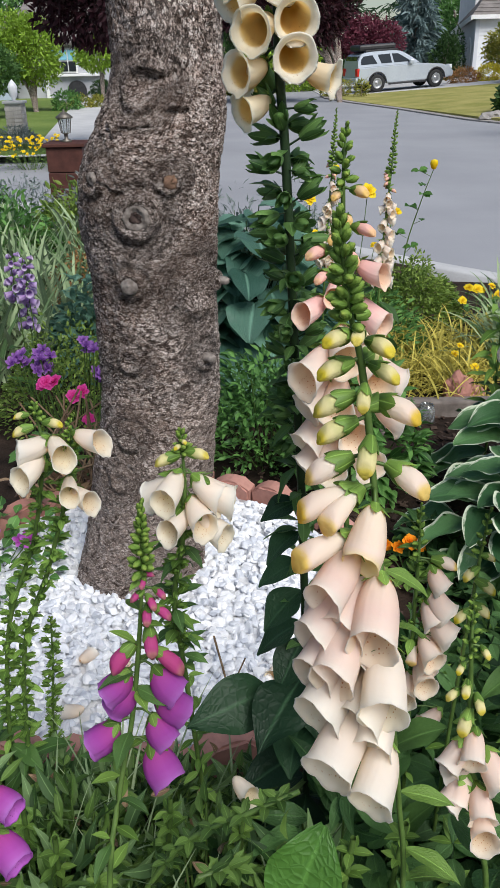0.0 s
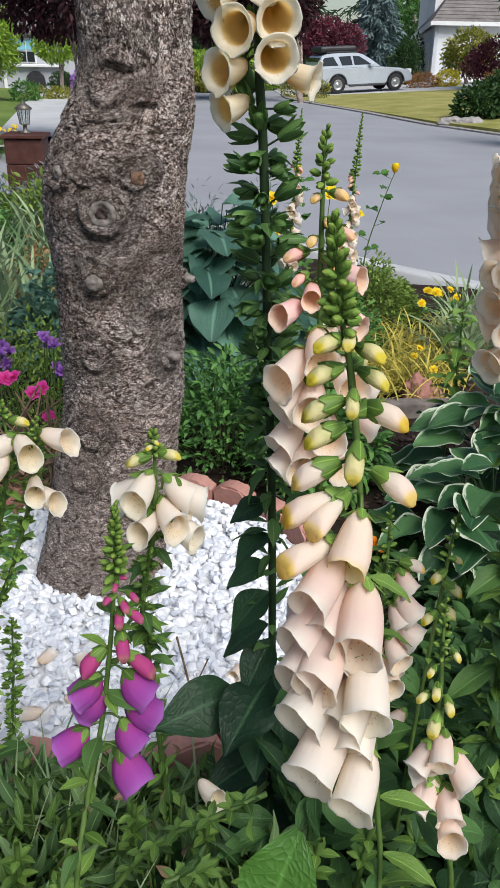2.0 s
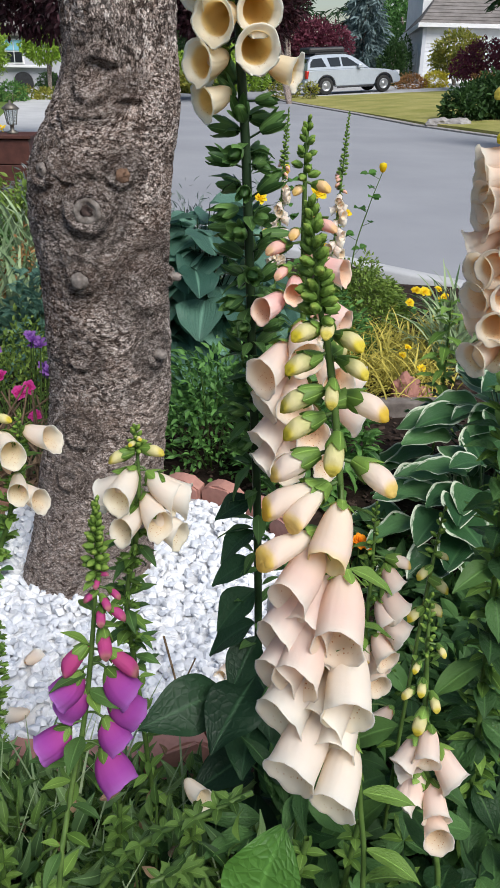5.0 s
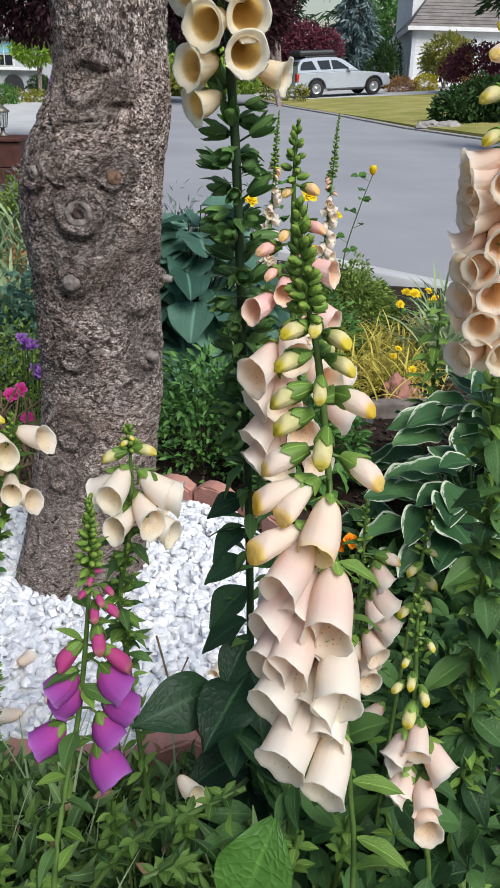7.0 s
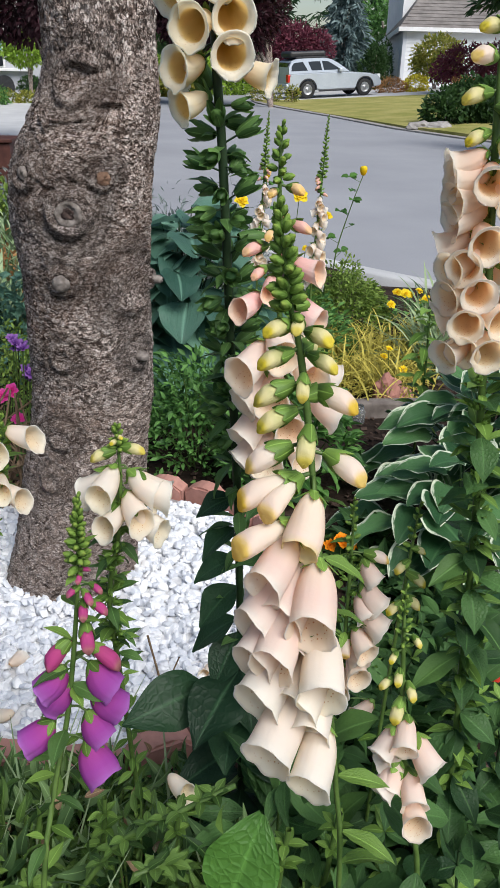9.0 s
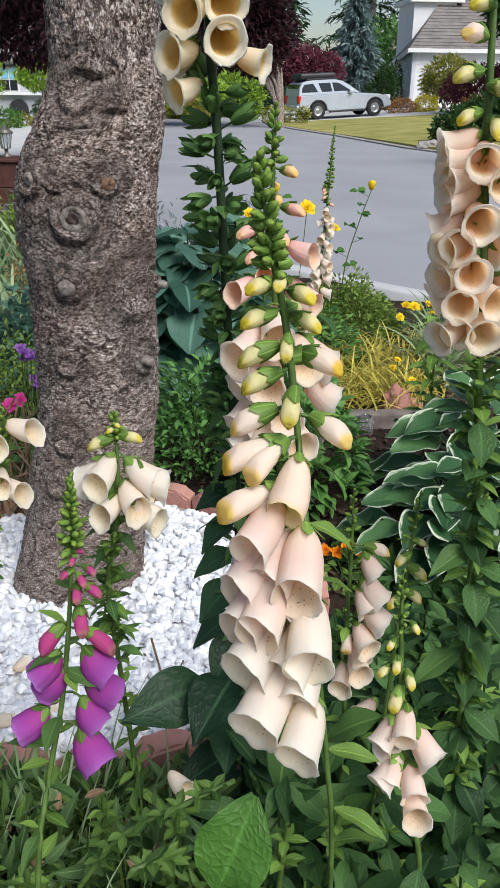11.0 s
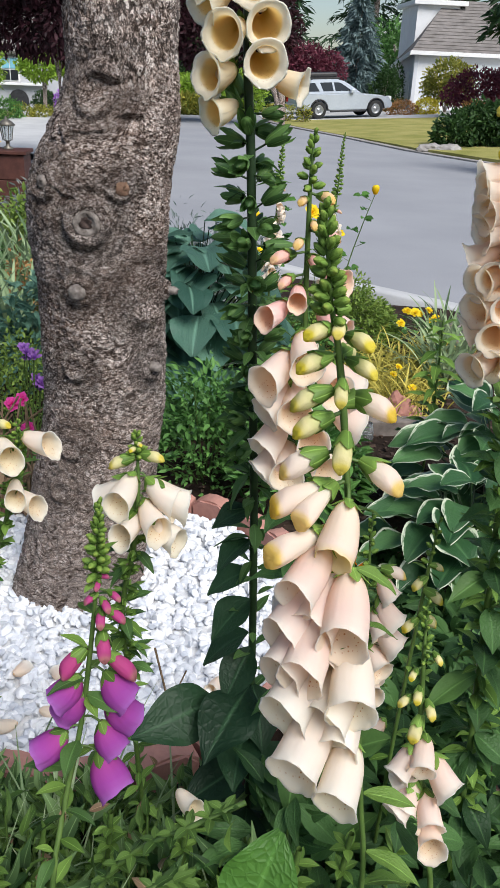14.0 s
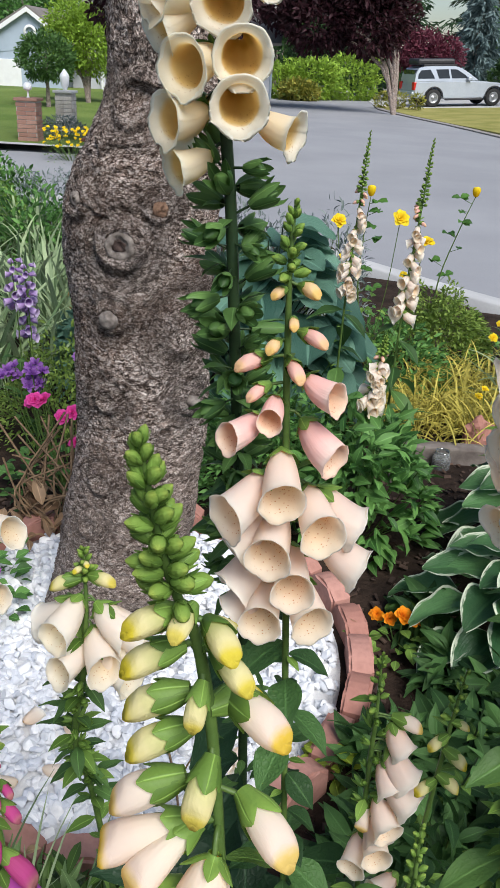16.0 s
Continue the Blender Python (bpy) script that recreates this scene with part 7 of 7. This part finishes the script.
crown_tree("dark_shrub", "spreading dark green shrub at the lawn's corner", (7.5, 24.0, -0.2), [(0, 0, 0.35, 0.7, 0.5), (0.9, 0.3, 0.55, 1.0, 0.65), (1.9, 0.3, 0.62, 1.1, 0.70), (3.0, 0.2, 0.65, 1.1, 0.72)], 16000, 0.15, M_TREED, 5, 0.03)
crown_tree("azalea", "orange-flowered low shrub above the dark one", (12.4, 37.5, 0.1), [(0, 0, 0.45, 0.6, 0.35)], 700, 0.1, M_ORS, 6, 0.03)
crown_tree("cypress_hedge", "tall clipped dark green hedge column", (6.95, 17.2, -0.2), [(0, 0, 0.8, 0.55, 1.0), (0, 0, 1.9, 0.5, 0.9), (0.2, 0.1, 2.6, 0.4, 0.6)], 4000, 0.10, M_TREED, 7, 0.06)
conifer("pine", "dark pine whose boughs hang before the roof", (14.6, 36.5, 0.2), 10.0, 2.8, M_CONIF, 8, 80, 0.40)
for i, x in enumerate([3.3, 4.0, 4.7]):
    crown_tree("boxwood", "small round yellow-green shrub at the driveway", (x, 37.6 - 0.4 * i, -0.25), [(0, 0, 0.32, 0.33, 0.34)], 400, 0.1, M_RHOD, 20 + i, 0.03)
# middle: hedge, purple trees
for i, (x, y, z, rx, rz, m) in enumerate([(-1.6, 43, 0.5, 1.6, 0.9, M_TREEG), (0.4, 43.5, 0.6, 1.5, 1.1, M_TREEG), (2.2, 45, 0.7, 1.5, 1.3, M_TREEG), (-3.6, 42, 0.4, 1.6, 1.1, M_TREED), (3.8, 49, 0.9, 1.6, 1.6, M_TREED), (-0.3, 41.5, 0.15, 0.9, 0.45, M_RHOD), (-5.6, 41, 0.4, 1.4, 0.8, M_TREEG)]):
    crown_tree("hedge_bush", "rounded green garden shrub beyond the street", (x, y, -0.28), [(0, 0, z + 0.2, rx, rz)], 2200, 0.22, m, 30 + i, 0.04)
crown_tree("plum_tree", "purple-leaved plum tree over the street", (3.45, 33.5, -0.27), [(-1.25, 0, 3.0, 1.4, 1.1), (-3.15, 0, 3.1, 1.6, 1.1), (-0.45, 0.3, 3.4, 1.0, 0.9), (-1.85, 0, 4.6, 1.9, 1.3), (-4.45, 0.0, 4.0, 1.5, 1.2)], 16000, 0.22, M_TREEP, 40, 0.10)
crown_tree("red_maple", "maroon-leaved tree behind the parked car", (5.9, 45.5, -0.2), [(0, 0, 2.2, 1.2, 1.0), (1.0, 0.2, 2.2, 1.0, 0.8), (-1.1, 0.2, 2.5, 1.0, 1.0)], 6000, 0.2, M_TREER, 41, 0.1)
conifer("blue_spruce", "silvery blue spruce behind the car", (9.4, 50.5, -0.2), 6.2, 2.1, M_SPRUCE, 42, 90, 0.03)
crown_tree("arborvitae", "clipped dark green conifer by the garage", (10.4, 47.5, 0), [(0, 0, 0.9, 0.8, 0.95), (0.2, 0, 1.6, 0.6, 0.8)], 2500, 0.16, M_TREED, 43, 0.06)
crown_tree("arborvitae", "narrow dark conifer at the garage corner", (11.5, 49.0, 0), [(0, 0, 0.9, 0.4, 1.0), (0, 0, 1.8, 0.3, 0.7)], 1200, 0.14, M_TREED, 44, 0.06)
for i, (x, y, h, rr) in enumerate([(3.0, 66, 13, 3.2), (7.0, 72, 17, 3.4), (13.5, 75, 19, 2.8), (16.2, 80, 21, 3.0), (19.5, 76, 17, 3.4), (24, 80, 20, 4), (-3, 70, 14, 3.6), (-9, 68, 15, 3.8), (-15, 66, 16, 3.8), (-21, 62, 15, 3.6), (30, 78, 18, 4), (0.2, 62, 10, 3.0), (-28, 58, 16, 4), (5, 60, 9, 2.6)]):
    conifer("fir_tree", "tall dark green fir beyond the houses", (x, y, -0.3), h, rr, M_CONIF, 50 + i, 56, 0.1)
for i, (x, y) in enumerate([(-8, 58), (-2, 56), (15, 60), (22, 62), (-16, 54)]):
    crown_tree("broadleaf_tree", "leafy green tree beyond the houses", (x, y, -0.3), [(0, 0, 3.0, 2.8, 2.2), (1.6, 0, 4.2, 2.0, 1.8), (-1.5, 0, 4.0, 2.0, 1.8)], 4000, 0.34, M_TREED if i % 2 else M_SHRUB, 80 + i, 0.2)
# left: bright trees and the dark plum boughs behind the trunk
crown_tree("ball_tree", "dense round green topiary tree on the lawn", (-7.1, 24.0, -0.1), [(0, 0, 1.25, 0.75, 0.62)], 4500, 0.10, M_FOX, 60, 0.07)
crown_tree("lime_tree", "bright yellow-green garden tree", (-6.6, 26.5, -0.1), [(0, 0, 1.75, 0.9, 0.8), (0.15, 0.2, 1.25, 0.7, 0.5), (-0.7, 0, 1.55, 0.7, 0.7), (-0.4, 0, 2.25, 0.8, 0.55), (0.2, 0, 2.2, 0.6, 0.5)], 11000, 0.11, M_TREEG, 61, 0.07)
crown_tree("lime_tree", "small bright tree before the blue house", (-5.2, 30.5, -0.1), [(0, 0, 1.65, 0.85, 0.5), (0.5, 0.2, 1.9, 0.6, 0.5)], 3500, 0.14, M_TREEG, 62, 0.06)
for i, (x, y, z, rx, m) in enumerate([(-5.75, 27.0, 0.30, 0.45, M_SHRUB), (-5.45, 28.0, 0.12, 0.42, M_RHOD), (-4.9, 28.2, 0.10, 0.45, M_RHOD), (-4.2, 28.5, 0.10, 0.5, M_RHOD), (-5.6, 33.0, 0.45, 0.45, M_TREED)]):
    crown_tree("low_shrub", "clipped low shrub in the blue house's bed", (x, y, -0.15), [(0, 0, z, rx, rx * 0.8)], 900, 0.10, m, 64 + i, 0.03)
crown_tree("flowering_shrub", "slender shrub with hanging violet flowers by the driveway", (-3.7, 24.0, -0.2), [(0, 0, 0.75, 0.14, 0.30), (0.1, 0, 0.95, 0.12, 0.22)], 500, 0.07, P_VIO, 75, 0.02)
crown_tree("plum_tree", "dark purple plum boughs hanging over the driveway", (-2.3, 15.0, -0.2), [(-0.5, 0, 2.35, 0.75, 0.60), (0.3, 0.2, 2.4, 1.2, 0.7), (-0.4, 0, 3.3, 1.6, 0.9), (-0.95, -0.3, 2.3, 0.3, 0.25)], 12000, 0.13, M_TREEP, 72, 0.016, hang=0.5)
clump("catmint", "grey-blue catmint mound at the pillar's foot", "plant", (-4.6, 16.6, -0.2), (0.5, 0.4), 0.4, 900, SLIM, (0.06, 0.12), M_GREY, 130)
bloom_cluster("coreopsis", "yellow flowers beside the pale pillar", "flower", (-3.75, 14.2), [(r.uniform(-0.5, 0.5), r.uniform(-0.3, 0.3), r.uniform(0.30, 0.6), 0.034) for _ in range(70)], PETAL, P_YELLOW, 131, 8, leaf=(200, 0.5, 0.4, M_FOXL))


# ---- houses and car ----
def quad_wall(name, top, corners, mat, thick, label=""):
    """A wall slab from four corners (bottom left, bottom right, top right, top left), thickened inwards."""
    c = [Vector(p) for p in corners]
    n = (c[1] - c[0]).cross(c[3] - c[0]).normalized() * -thick
    bm = bmesh.new()
    f = [bm.verts.new(p) for p in c]
    k = [bm.verts.new(p + n) for p in c]
    bm.faces.new(f)
    bm.faces.new(k[::-1])
    for i in range(4):
        j = (i + 1) % 4
        bm.faces.new((f[j], f[i], k[i], k[j]))
    bmesh.ops.recalc_face_normals(bm, faces=bm.faces)
    return part(name, bm, mat, top, label)


def white_house():
    o = Vector((12.1, 48.0, 0.1))
    top = thing("house", o, "white sided house with grey shingle roof and garage", "house")
    # siding boards on the street wall
    me = bpy.data.meshes.new("siding_board")
    bm = bmesh.new()
    vs = [(0, 0, 0), (12, 0, 0), (12, 0.02, 0.2), (0, 0.02, 0.2), (0, 0.06, 0), (12, 0.06, 0), (12, 0.06, 0.2), (0, 0.06, 0.2)]
    bv = [bm.verts.new(p) for p in vs]
    for q in ((0, 1, 2, 3), (5, 4, 7, 6), (1, 5, 6, 2), (4, 0, 3, 7), (4, 5, 1, 0), (3, 2, 6, 7)):
        bm.faces.new([bv[i] for i in q])
    bm.to_mesh(me)
    bm.free()
    me.materials.append(M_SIDING)
    quad_wall("wall", top, [(0, 0.07, -0.4), (12, -0.2, -0.4), (12, -0.2, 2.85), (0, 0.07, 2.85)], M_SIDING, 0.2)
    for k in range(14):
        part_mesh("siding_board", me, top, "", pose(0, 0, 0.05 + 0.2 * k))
    # garage front: greyer copy of the white siding, shade put into the colour
    fw = quad_wall("wall", top, [(0.8, 8.0, -0.6), (0, 0, -0.4), (0, 0, 2.85), (0.8, 8.0, 2.3)], surface("shaded_siding", (0.62, 0.64, 0.68), (0.72, 0.74, 0.78), 0.5, 0.6, 0.3, 0.002), 0.2, "white garage front, greyed in colour for its shade")
    for k in range(3):
        y = 1.0 + 2.1 * k
        bm = bmesh.new()
        pts = [(0, 0.0), (1.5, 0.0)] + [(0.75 + 0.75 * math.cos(a), 1.5 + 0.5 * math.sin(a)) for a in np.linspace(0, math.pi, 9)]
        f = [bm.verts.new((-0.06 + 0.1 * (y + u) , y + u, w)) for u, w in pts]
        b2 = [bm.verts.new((0.06 + 0.1 * (y + u), y + u, w)) for u, w in pts]
        bm.faces.new(f)
        for i in range(len(pts)):
            j = (i + 1) % len(pts)
            bm.faces.new((f[i], f[j], b2[j], b2[i]))
        part("garage_panel", bm, M_TRIM, fw, "white arched panel")
    bm = bmesh.new()
    box(bm, (-0.4, -0.45, 2.82), (12.2, -0.25, 3.02), 0.01)
    part("gutter", bm, M_TRIM, top, "white gutter")
    # roof of lapped shingle courses
    for k in range(16):
        f0, f1 = k / 16, (k + 1) / 16
        z0, z1, y0, y1 = 2.98 + 3.0 * f0, 2.98 + 3.0 * f1, -0.4 + 5.6 * f0, -0.4 + 5.6 * f1
        quad_wall("shingle_course", top, [(-0.35 + 3.2 * f0, y0, z0 + 0.03), (12.2 - 2 * f0, y0, z0 + 0.03), (12.2 - 2 * f1, y1, z1), (-0.35 + 3.2 * f1, y1, z1)], M_ROOF, 0.05)
    quad_wall("roof", top, [(0.6, 8.4, 2.35), (-0.35, -0.4, 2.98), (2.85, 5.2, 5.98), (3.0, 6.5, 5.98)], M_ROOF, 0.08)
    quad_wall("bargeboard", top, [(0.5, 8.4, 2.15), (-0.4, -0.45, 2.80), (-0.4, -0.45, 3.02), (0.5, 8.4, 2.40)], M_TRIM, 0.06, "white bargeboard")
    bm = bmesh.new()
    box(bm, (0.9, 4.2, 2.6), (3.4, 8.0, 5.6))
    part("dormer", bm, M_SIDING, top)
    bm = bmesh.new()
    box(bm, (0.6, 3.9, 5.6), (3.8, 8.4, 5.85), 0.02)
    part("dormer_eave", bm, M_TRIM, top)
    bm = bmesh.new()
    box(bm, (1.0, 0.3, -0.4), (11.8, 9.0, 2.8))
    part("core", bm, M_SIDING, top)


white_house()


def blue_house():
    o = Vector((-10.4, 33.0, 0.0))
    top = thing("house", o, "blue-grey house with white gable trim and a bay window", "house")
    quad_wall("wall", top, [(-4, 0, -0.3), (1.3, 0, -0.3), (1.3, 0, 1.75), (-4, 0, 1.75)], M_BLUEH, 0.2)
    bm = bmesh.new()
    a = [bm.verts.new(p) for p in ((-2.9, -0.02, 1.0), (1.6, -0.02, 1.5), (0.0, -0.02, 2.6))]
    b = [bm.verts.new(p) for p in ((-2.9, 0.2, 1.0), (1.6, 0.2, 1.5), (0.0, 0.2, 2.6))]
    bm.faces.new(a)
    bm.faces.new(b[::-1])
    for i in range(3):
        j = (i + 1) % 3
        bm.faces.new((a[j], a[i], b[i], b[j]))
    part("gable", bm, M_BLUEH, top)
    for p, q in (((-3.2, -0.12, 0.78), (0.0, -0.12, 2.72)), ((0.0, -0.12, 2.72), (1.9, -0.12, 1.4))):
        d = (Vector(q) - Vector(p))
        quad_wall("bargeboard", top, [p, q, tuple(Vector(q) + Vector((0, 0, -0.16))), tuple(Vector(p) + Vector((0, 0, -0.16)))], M_TRIM, 0.1, "white bargeboard")
    b = lathe([(0.16, 0.0), (0.24, 0.0), (0.24, 0.05), (0.16, 0.05)], 20)
    part_mesh("round_vent", mesh_of("round_vent", b[0][:, [0, 2, 1]] + np.array([0.05, -0.12, 1.9]), b[1], M_TRIM), top)
    bm = bmesh.new()
    box(bm, (-2.6, -0.06, -0.25), (-0.4, 0.0, 0.95), 0.01)
    gd = part("garage_door", bm, M_TRIM, top, "pale garage door")
    quad_wall("roof", top, [(-3.4, -0.2, 0.85), (0, -0.2, 2.78), (0, 9, 2.78), (-3.4, 9, 0.85)], M_ROOF, 0.08)
    quad_wall("roof", top, [(0, -0.2, 2.78), (2.0, -0.2, 1.45), (2.0, 9, 1.45), (0, 9, 2.78)], M_ROOF, 0.08)
    # wing with the bay window
    quad_wall("wall", top, [(1.3, 1.0, -0.3), (9.0, 1.0, -0.3), (9.0, 1.0, 2.0), (1.3, 1.0, 2.0)], surface("stone_grey_wall", (0.42, 0.43, 0.46), (0.52, 0.53, 0.56), 0.6), 0.2)
    quad_wall("roof", top, [(1.0, 0.6, 1.95), (9.4, 0.6, 1.95), (9.4, 5.0, 3.6), (1.0, 5.0, 3.6)], M_ROOF, 0.1)
    bm = bmesh.new()
    box(bm, (2.75, 0.85, 0.90), (3.75, 0.99, 1.76), 0.01)
    fr = part("window", bm, M_TRIM, top, "white window frame with blue leaded glass")
    for i in range(3):
        for j in range(2):
            bm = bmesh.new()
            box(bm, (2.81 + 0.31 * i, 0.82, 0.96 + 0.40 * j), (3.08 + 0.31 * i, 0.86, 1.31 + 0.40 * j))
            part("pane", bm, M_BLUEG if j else M_GLASS, fr)
    bm = bmesh.new()
    box(bm, (2.55, 0.78, 0.78), (4.6, 0.99, 0.88), 0.02)
    part("sill", bm, M_TRIM, top, "wide white sill")
    bm = bmesh.new()
    box(bm, (2.45, 0.88, -0.25), (2.57, 0.99, 1.95), 0.01)
    part("corner_board", bm, M_TRIM, top, "white corner board")
    # flat black slabs stand for the shade inside two arched openings
    for x, w in ((3.65, 0.38), (4.75, 0.32)):
        bm = bmesh.new()
        ring = [(x + w * math.cos(a), 0.02 + 0.62 * math.sin(a) ** 0.6) for a in np.linspace(0.0, math.pi, 15)]
        ring = [(ring[0][0], -0.25)] + ring + [(ring[-1][0], -0.25)]
        fa = [bm.verts.new((px, 0.90, pz)) for px, pz in ring]
        fb = [bm.verts.new((px, 0.99, pz)) for px, pz in ring]
        bm.faces.new(fa)
        bm.faces.new(fb[::-1])
        for i in range(len(ring)):
            j = (i + 1) % len(ring)
            bm.faces.new((fa[j], fa[i], fb[i], fb[j]))
        bmesh.ops.recalc_face_normals(bm, faces=bm.faces)
        part("arched_recess", bm, M_BLACKP, top, "flat dark arch below the sill, an opening's shade in its colour")
    bm = bmesh.new()
    box(bm, (-3.0, 1.2, -0.3), (8.8, 8.5, 0.9))
    part("core", bm, M_BLUEH, top)


blue_house()


def car():
    o = Vector((5.62, 41.05, -0.235))
    top = thing("car", o, "silver sport utility car parked on the driveway", "car")
    top.rotation_euler = (0, radians(-3.0), radians(15.4))
    W = 0.92
    low = [(-0.95, 0.42), (-0.98, 0.62), (-0.93, 0.95), (-0.90, 1.08), (1.55, 1.10), (2.35, 1.06), (3.20, 0.98), (3.66, 0.86), (3.80, 0.66), (3.78, 0.42), (3.35, 0.36)]
    arch = [(2.95 + 0.42 * math.cos(a), 0.40 + 0.42 * math.sin(a)) for a in np.linspace(0.05, math.pi - 0.05, 9)]
    low += arch + [(2.4, 0.33), (0.55, 0.33)]
    low += [(0.0 + 0.42 * math.cos(a), 0.40 + 0.42 * math.sin(a)) for a in np.linspace(0.05, math.pi - 0.05, 9)] + [(-0.6, 0.38)]

    def slab(pts, w, bev, inset=0.0, z0=None):
        bm = bmesh.new()
        a = [bm.verts.new((x, -w + (inset * (z - z0) if z0 is not None else 0), z)) for x, z in pts]
        b = [bm.verts.new((x, w - (inset * (z - z0) if z0 is not None else 0), z)) for x, z in pts]
        bm.faces.new(a)
        bm.faces.new(b[::-1])
        for i in range(len(pts)):
            j = (i + 1) % len(pts)
            bm.faces.new((a[j], a[i], b[i], b[j]))
        bmesh.ops.recalc_face_normals(bm, faces=bm.faces)
        if bev:
            bmesh.ops.bevel(bm, geom=[e for e in bm.edges if abs(e.verts[0].co.y - e.verts[1].co.y) < 0.05], offset=bev, segments=3, affect="EDGES")
        return bm

    part("body", slab(low, W, 0.05), M_CAR, top)
    green = [(-0.94, 1.04), (-0.90, 1.36), (-0.74, 1.60), (-0.48, 1.68), (0.3, 1.72), (1.0, 1.69), (1.34, 1.60), (1.75, 1.36), (2.20, 1.06)]
    part("cabin", slab(green, W - 0.03, 0.04, 0.22, 1.06), M_CAR, top)
    for pts in ([(-0.80, 1.19), (-0.76, 1.40), (-0.64, 1.53), (-0.20, 1.56), (0.02, 1.19)], [(0.22, 1.19), (0.06, 1.56), (0.66, 1.57), (0.74, 1.19)], [(0.84, 1.19), (0.76, 1.57), (1.08, 1.55), (1.40, 1.37), (1.68, 1.19)]):
        part("window", slab(pts, W - 0.018, 0, 0.22, 1.06), M_GLASS, top, "dark tinted side window")
    bm = bmesh.new()
    box(bm, (-0.90, -0.66, 1.18), (-0.78, 0.66, 1.55))
    part("rear_window", bm, M_GLASS, top)
    quad_wall("windscreen", top, [(2.19, 0.70, 1.13), (2.19, -0.70, 1.13), (1.40, -0.60, 1.60), (1.40, 0.60, 1.60)], M_GLASS, 0.02, "dark sloping windscreen")
    for s in (-1, 1):
        for x in (0.0, 2.95):
            b = tube([(x + 0.44 * math.cos(a), s * 0.915, 0.40 + 0.44 * math.sin(a)) for a in np.linspace(0.0, math.pi, 14)], 0.035, 6)
            part_mesh("wheel_arch", mesh_of("wheel_arch", b[0], b[1], M_BLACKP), top)
        bm = bmesh.new()
        box(bm, (3.62, s * 0.68 - 0.17, 0.74), (3.80, s * 0.68 + 0.17, 0.92), 0.03)
        part("headlamp", bm, M_TRIM, top, "clear headlamp")
    bm = bmesh.new()
    box(bm, (-1.06, -0.86, 0.42), (-0.86, 0.86, 0.66), 0.04)
    part("bumper", bm, M_CAR, top)
    for s in (-1, 1):
        bm = bmesh.new()
        box(bm, (-0.99, s * 0.78 - 0.12, 0.72), (-0.84, s * 0.78 + 0.135, 1.05), 0.02)
        part("tail_lamp", bm, M_TAIL, top, "red tail lamp")
        bm = bmesh.new()
        box(bm, (-0.5, s * 0.70 - 0.02, 1.70), (1.1, s * 0.70 + 0.02, 1.77), 0.01)
        part("roof_rail", bm, M_BLACKP, top)
        bm = bmesh.new()
        box(bm, (1.55, s * 0.98 - 0.09, 1.10), (1.75, s * 0.98 + 0.09, 1.26), 0.03)
        part("mirror", bm, M_CAR, top)
        bm = bmesh.new()
        box(bm, (0.55, s * 0.93 - 0.05, 0.28), (2.4, s * 0.93 + 0.05, 0.36), 0.02)
        part("running_board", bm, M_BLACKP, top)
    bm = bmesh.new()
    box(bm, (-0.75, -0.62, 1.74), (1.05, 0.62, 2.00), 0.09)
    part("cargo_box", bm, M_BLACKP, top, "black rooftop cargo box")
    bm = bmesh.new()
    box(bm, (3.72, -0.85, 0.45), (3.86, 0.85, 0.66), 0.04)
    part("front_bumper", bm, M_CAR, top)
    for x in (0.0, 2.95):
        for s in (-1, 1):
            b = lathe([(0.22, -0.11), (0.33, -0.12), (0.375, -0.09), (0.38, 0.0), (0.375, 0.09), (0.33, 0.12), (0.22, 0.11)], 28)
            wh = part_mesh("wheel", mesh_of("wheel", b[0][:, [0, 2, 1]] + np.array([x, s * 0.80, 0.38]), b[1], M_TYRE), top)
            b = lathe([(0.0, 0.10), (0.06, 0.11), (0.07, 0.06), (0.19, 0.07), (0.225, 0.115), (0.235, 0.0)], 20)
            part_mesh("rim", mesh_of("rim", b[0][:, [0, 2, 1]] * np.array([1, s, 1]) + np.array([x, s * 0.80, 0.38]), b[1], M_RIM), wh, "alloy rim")


car()
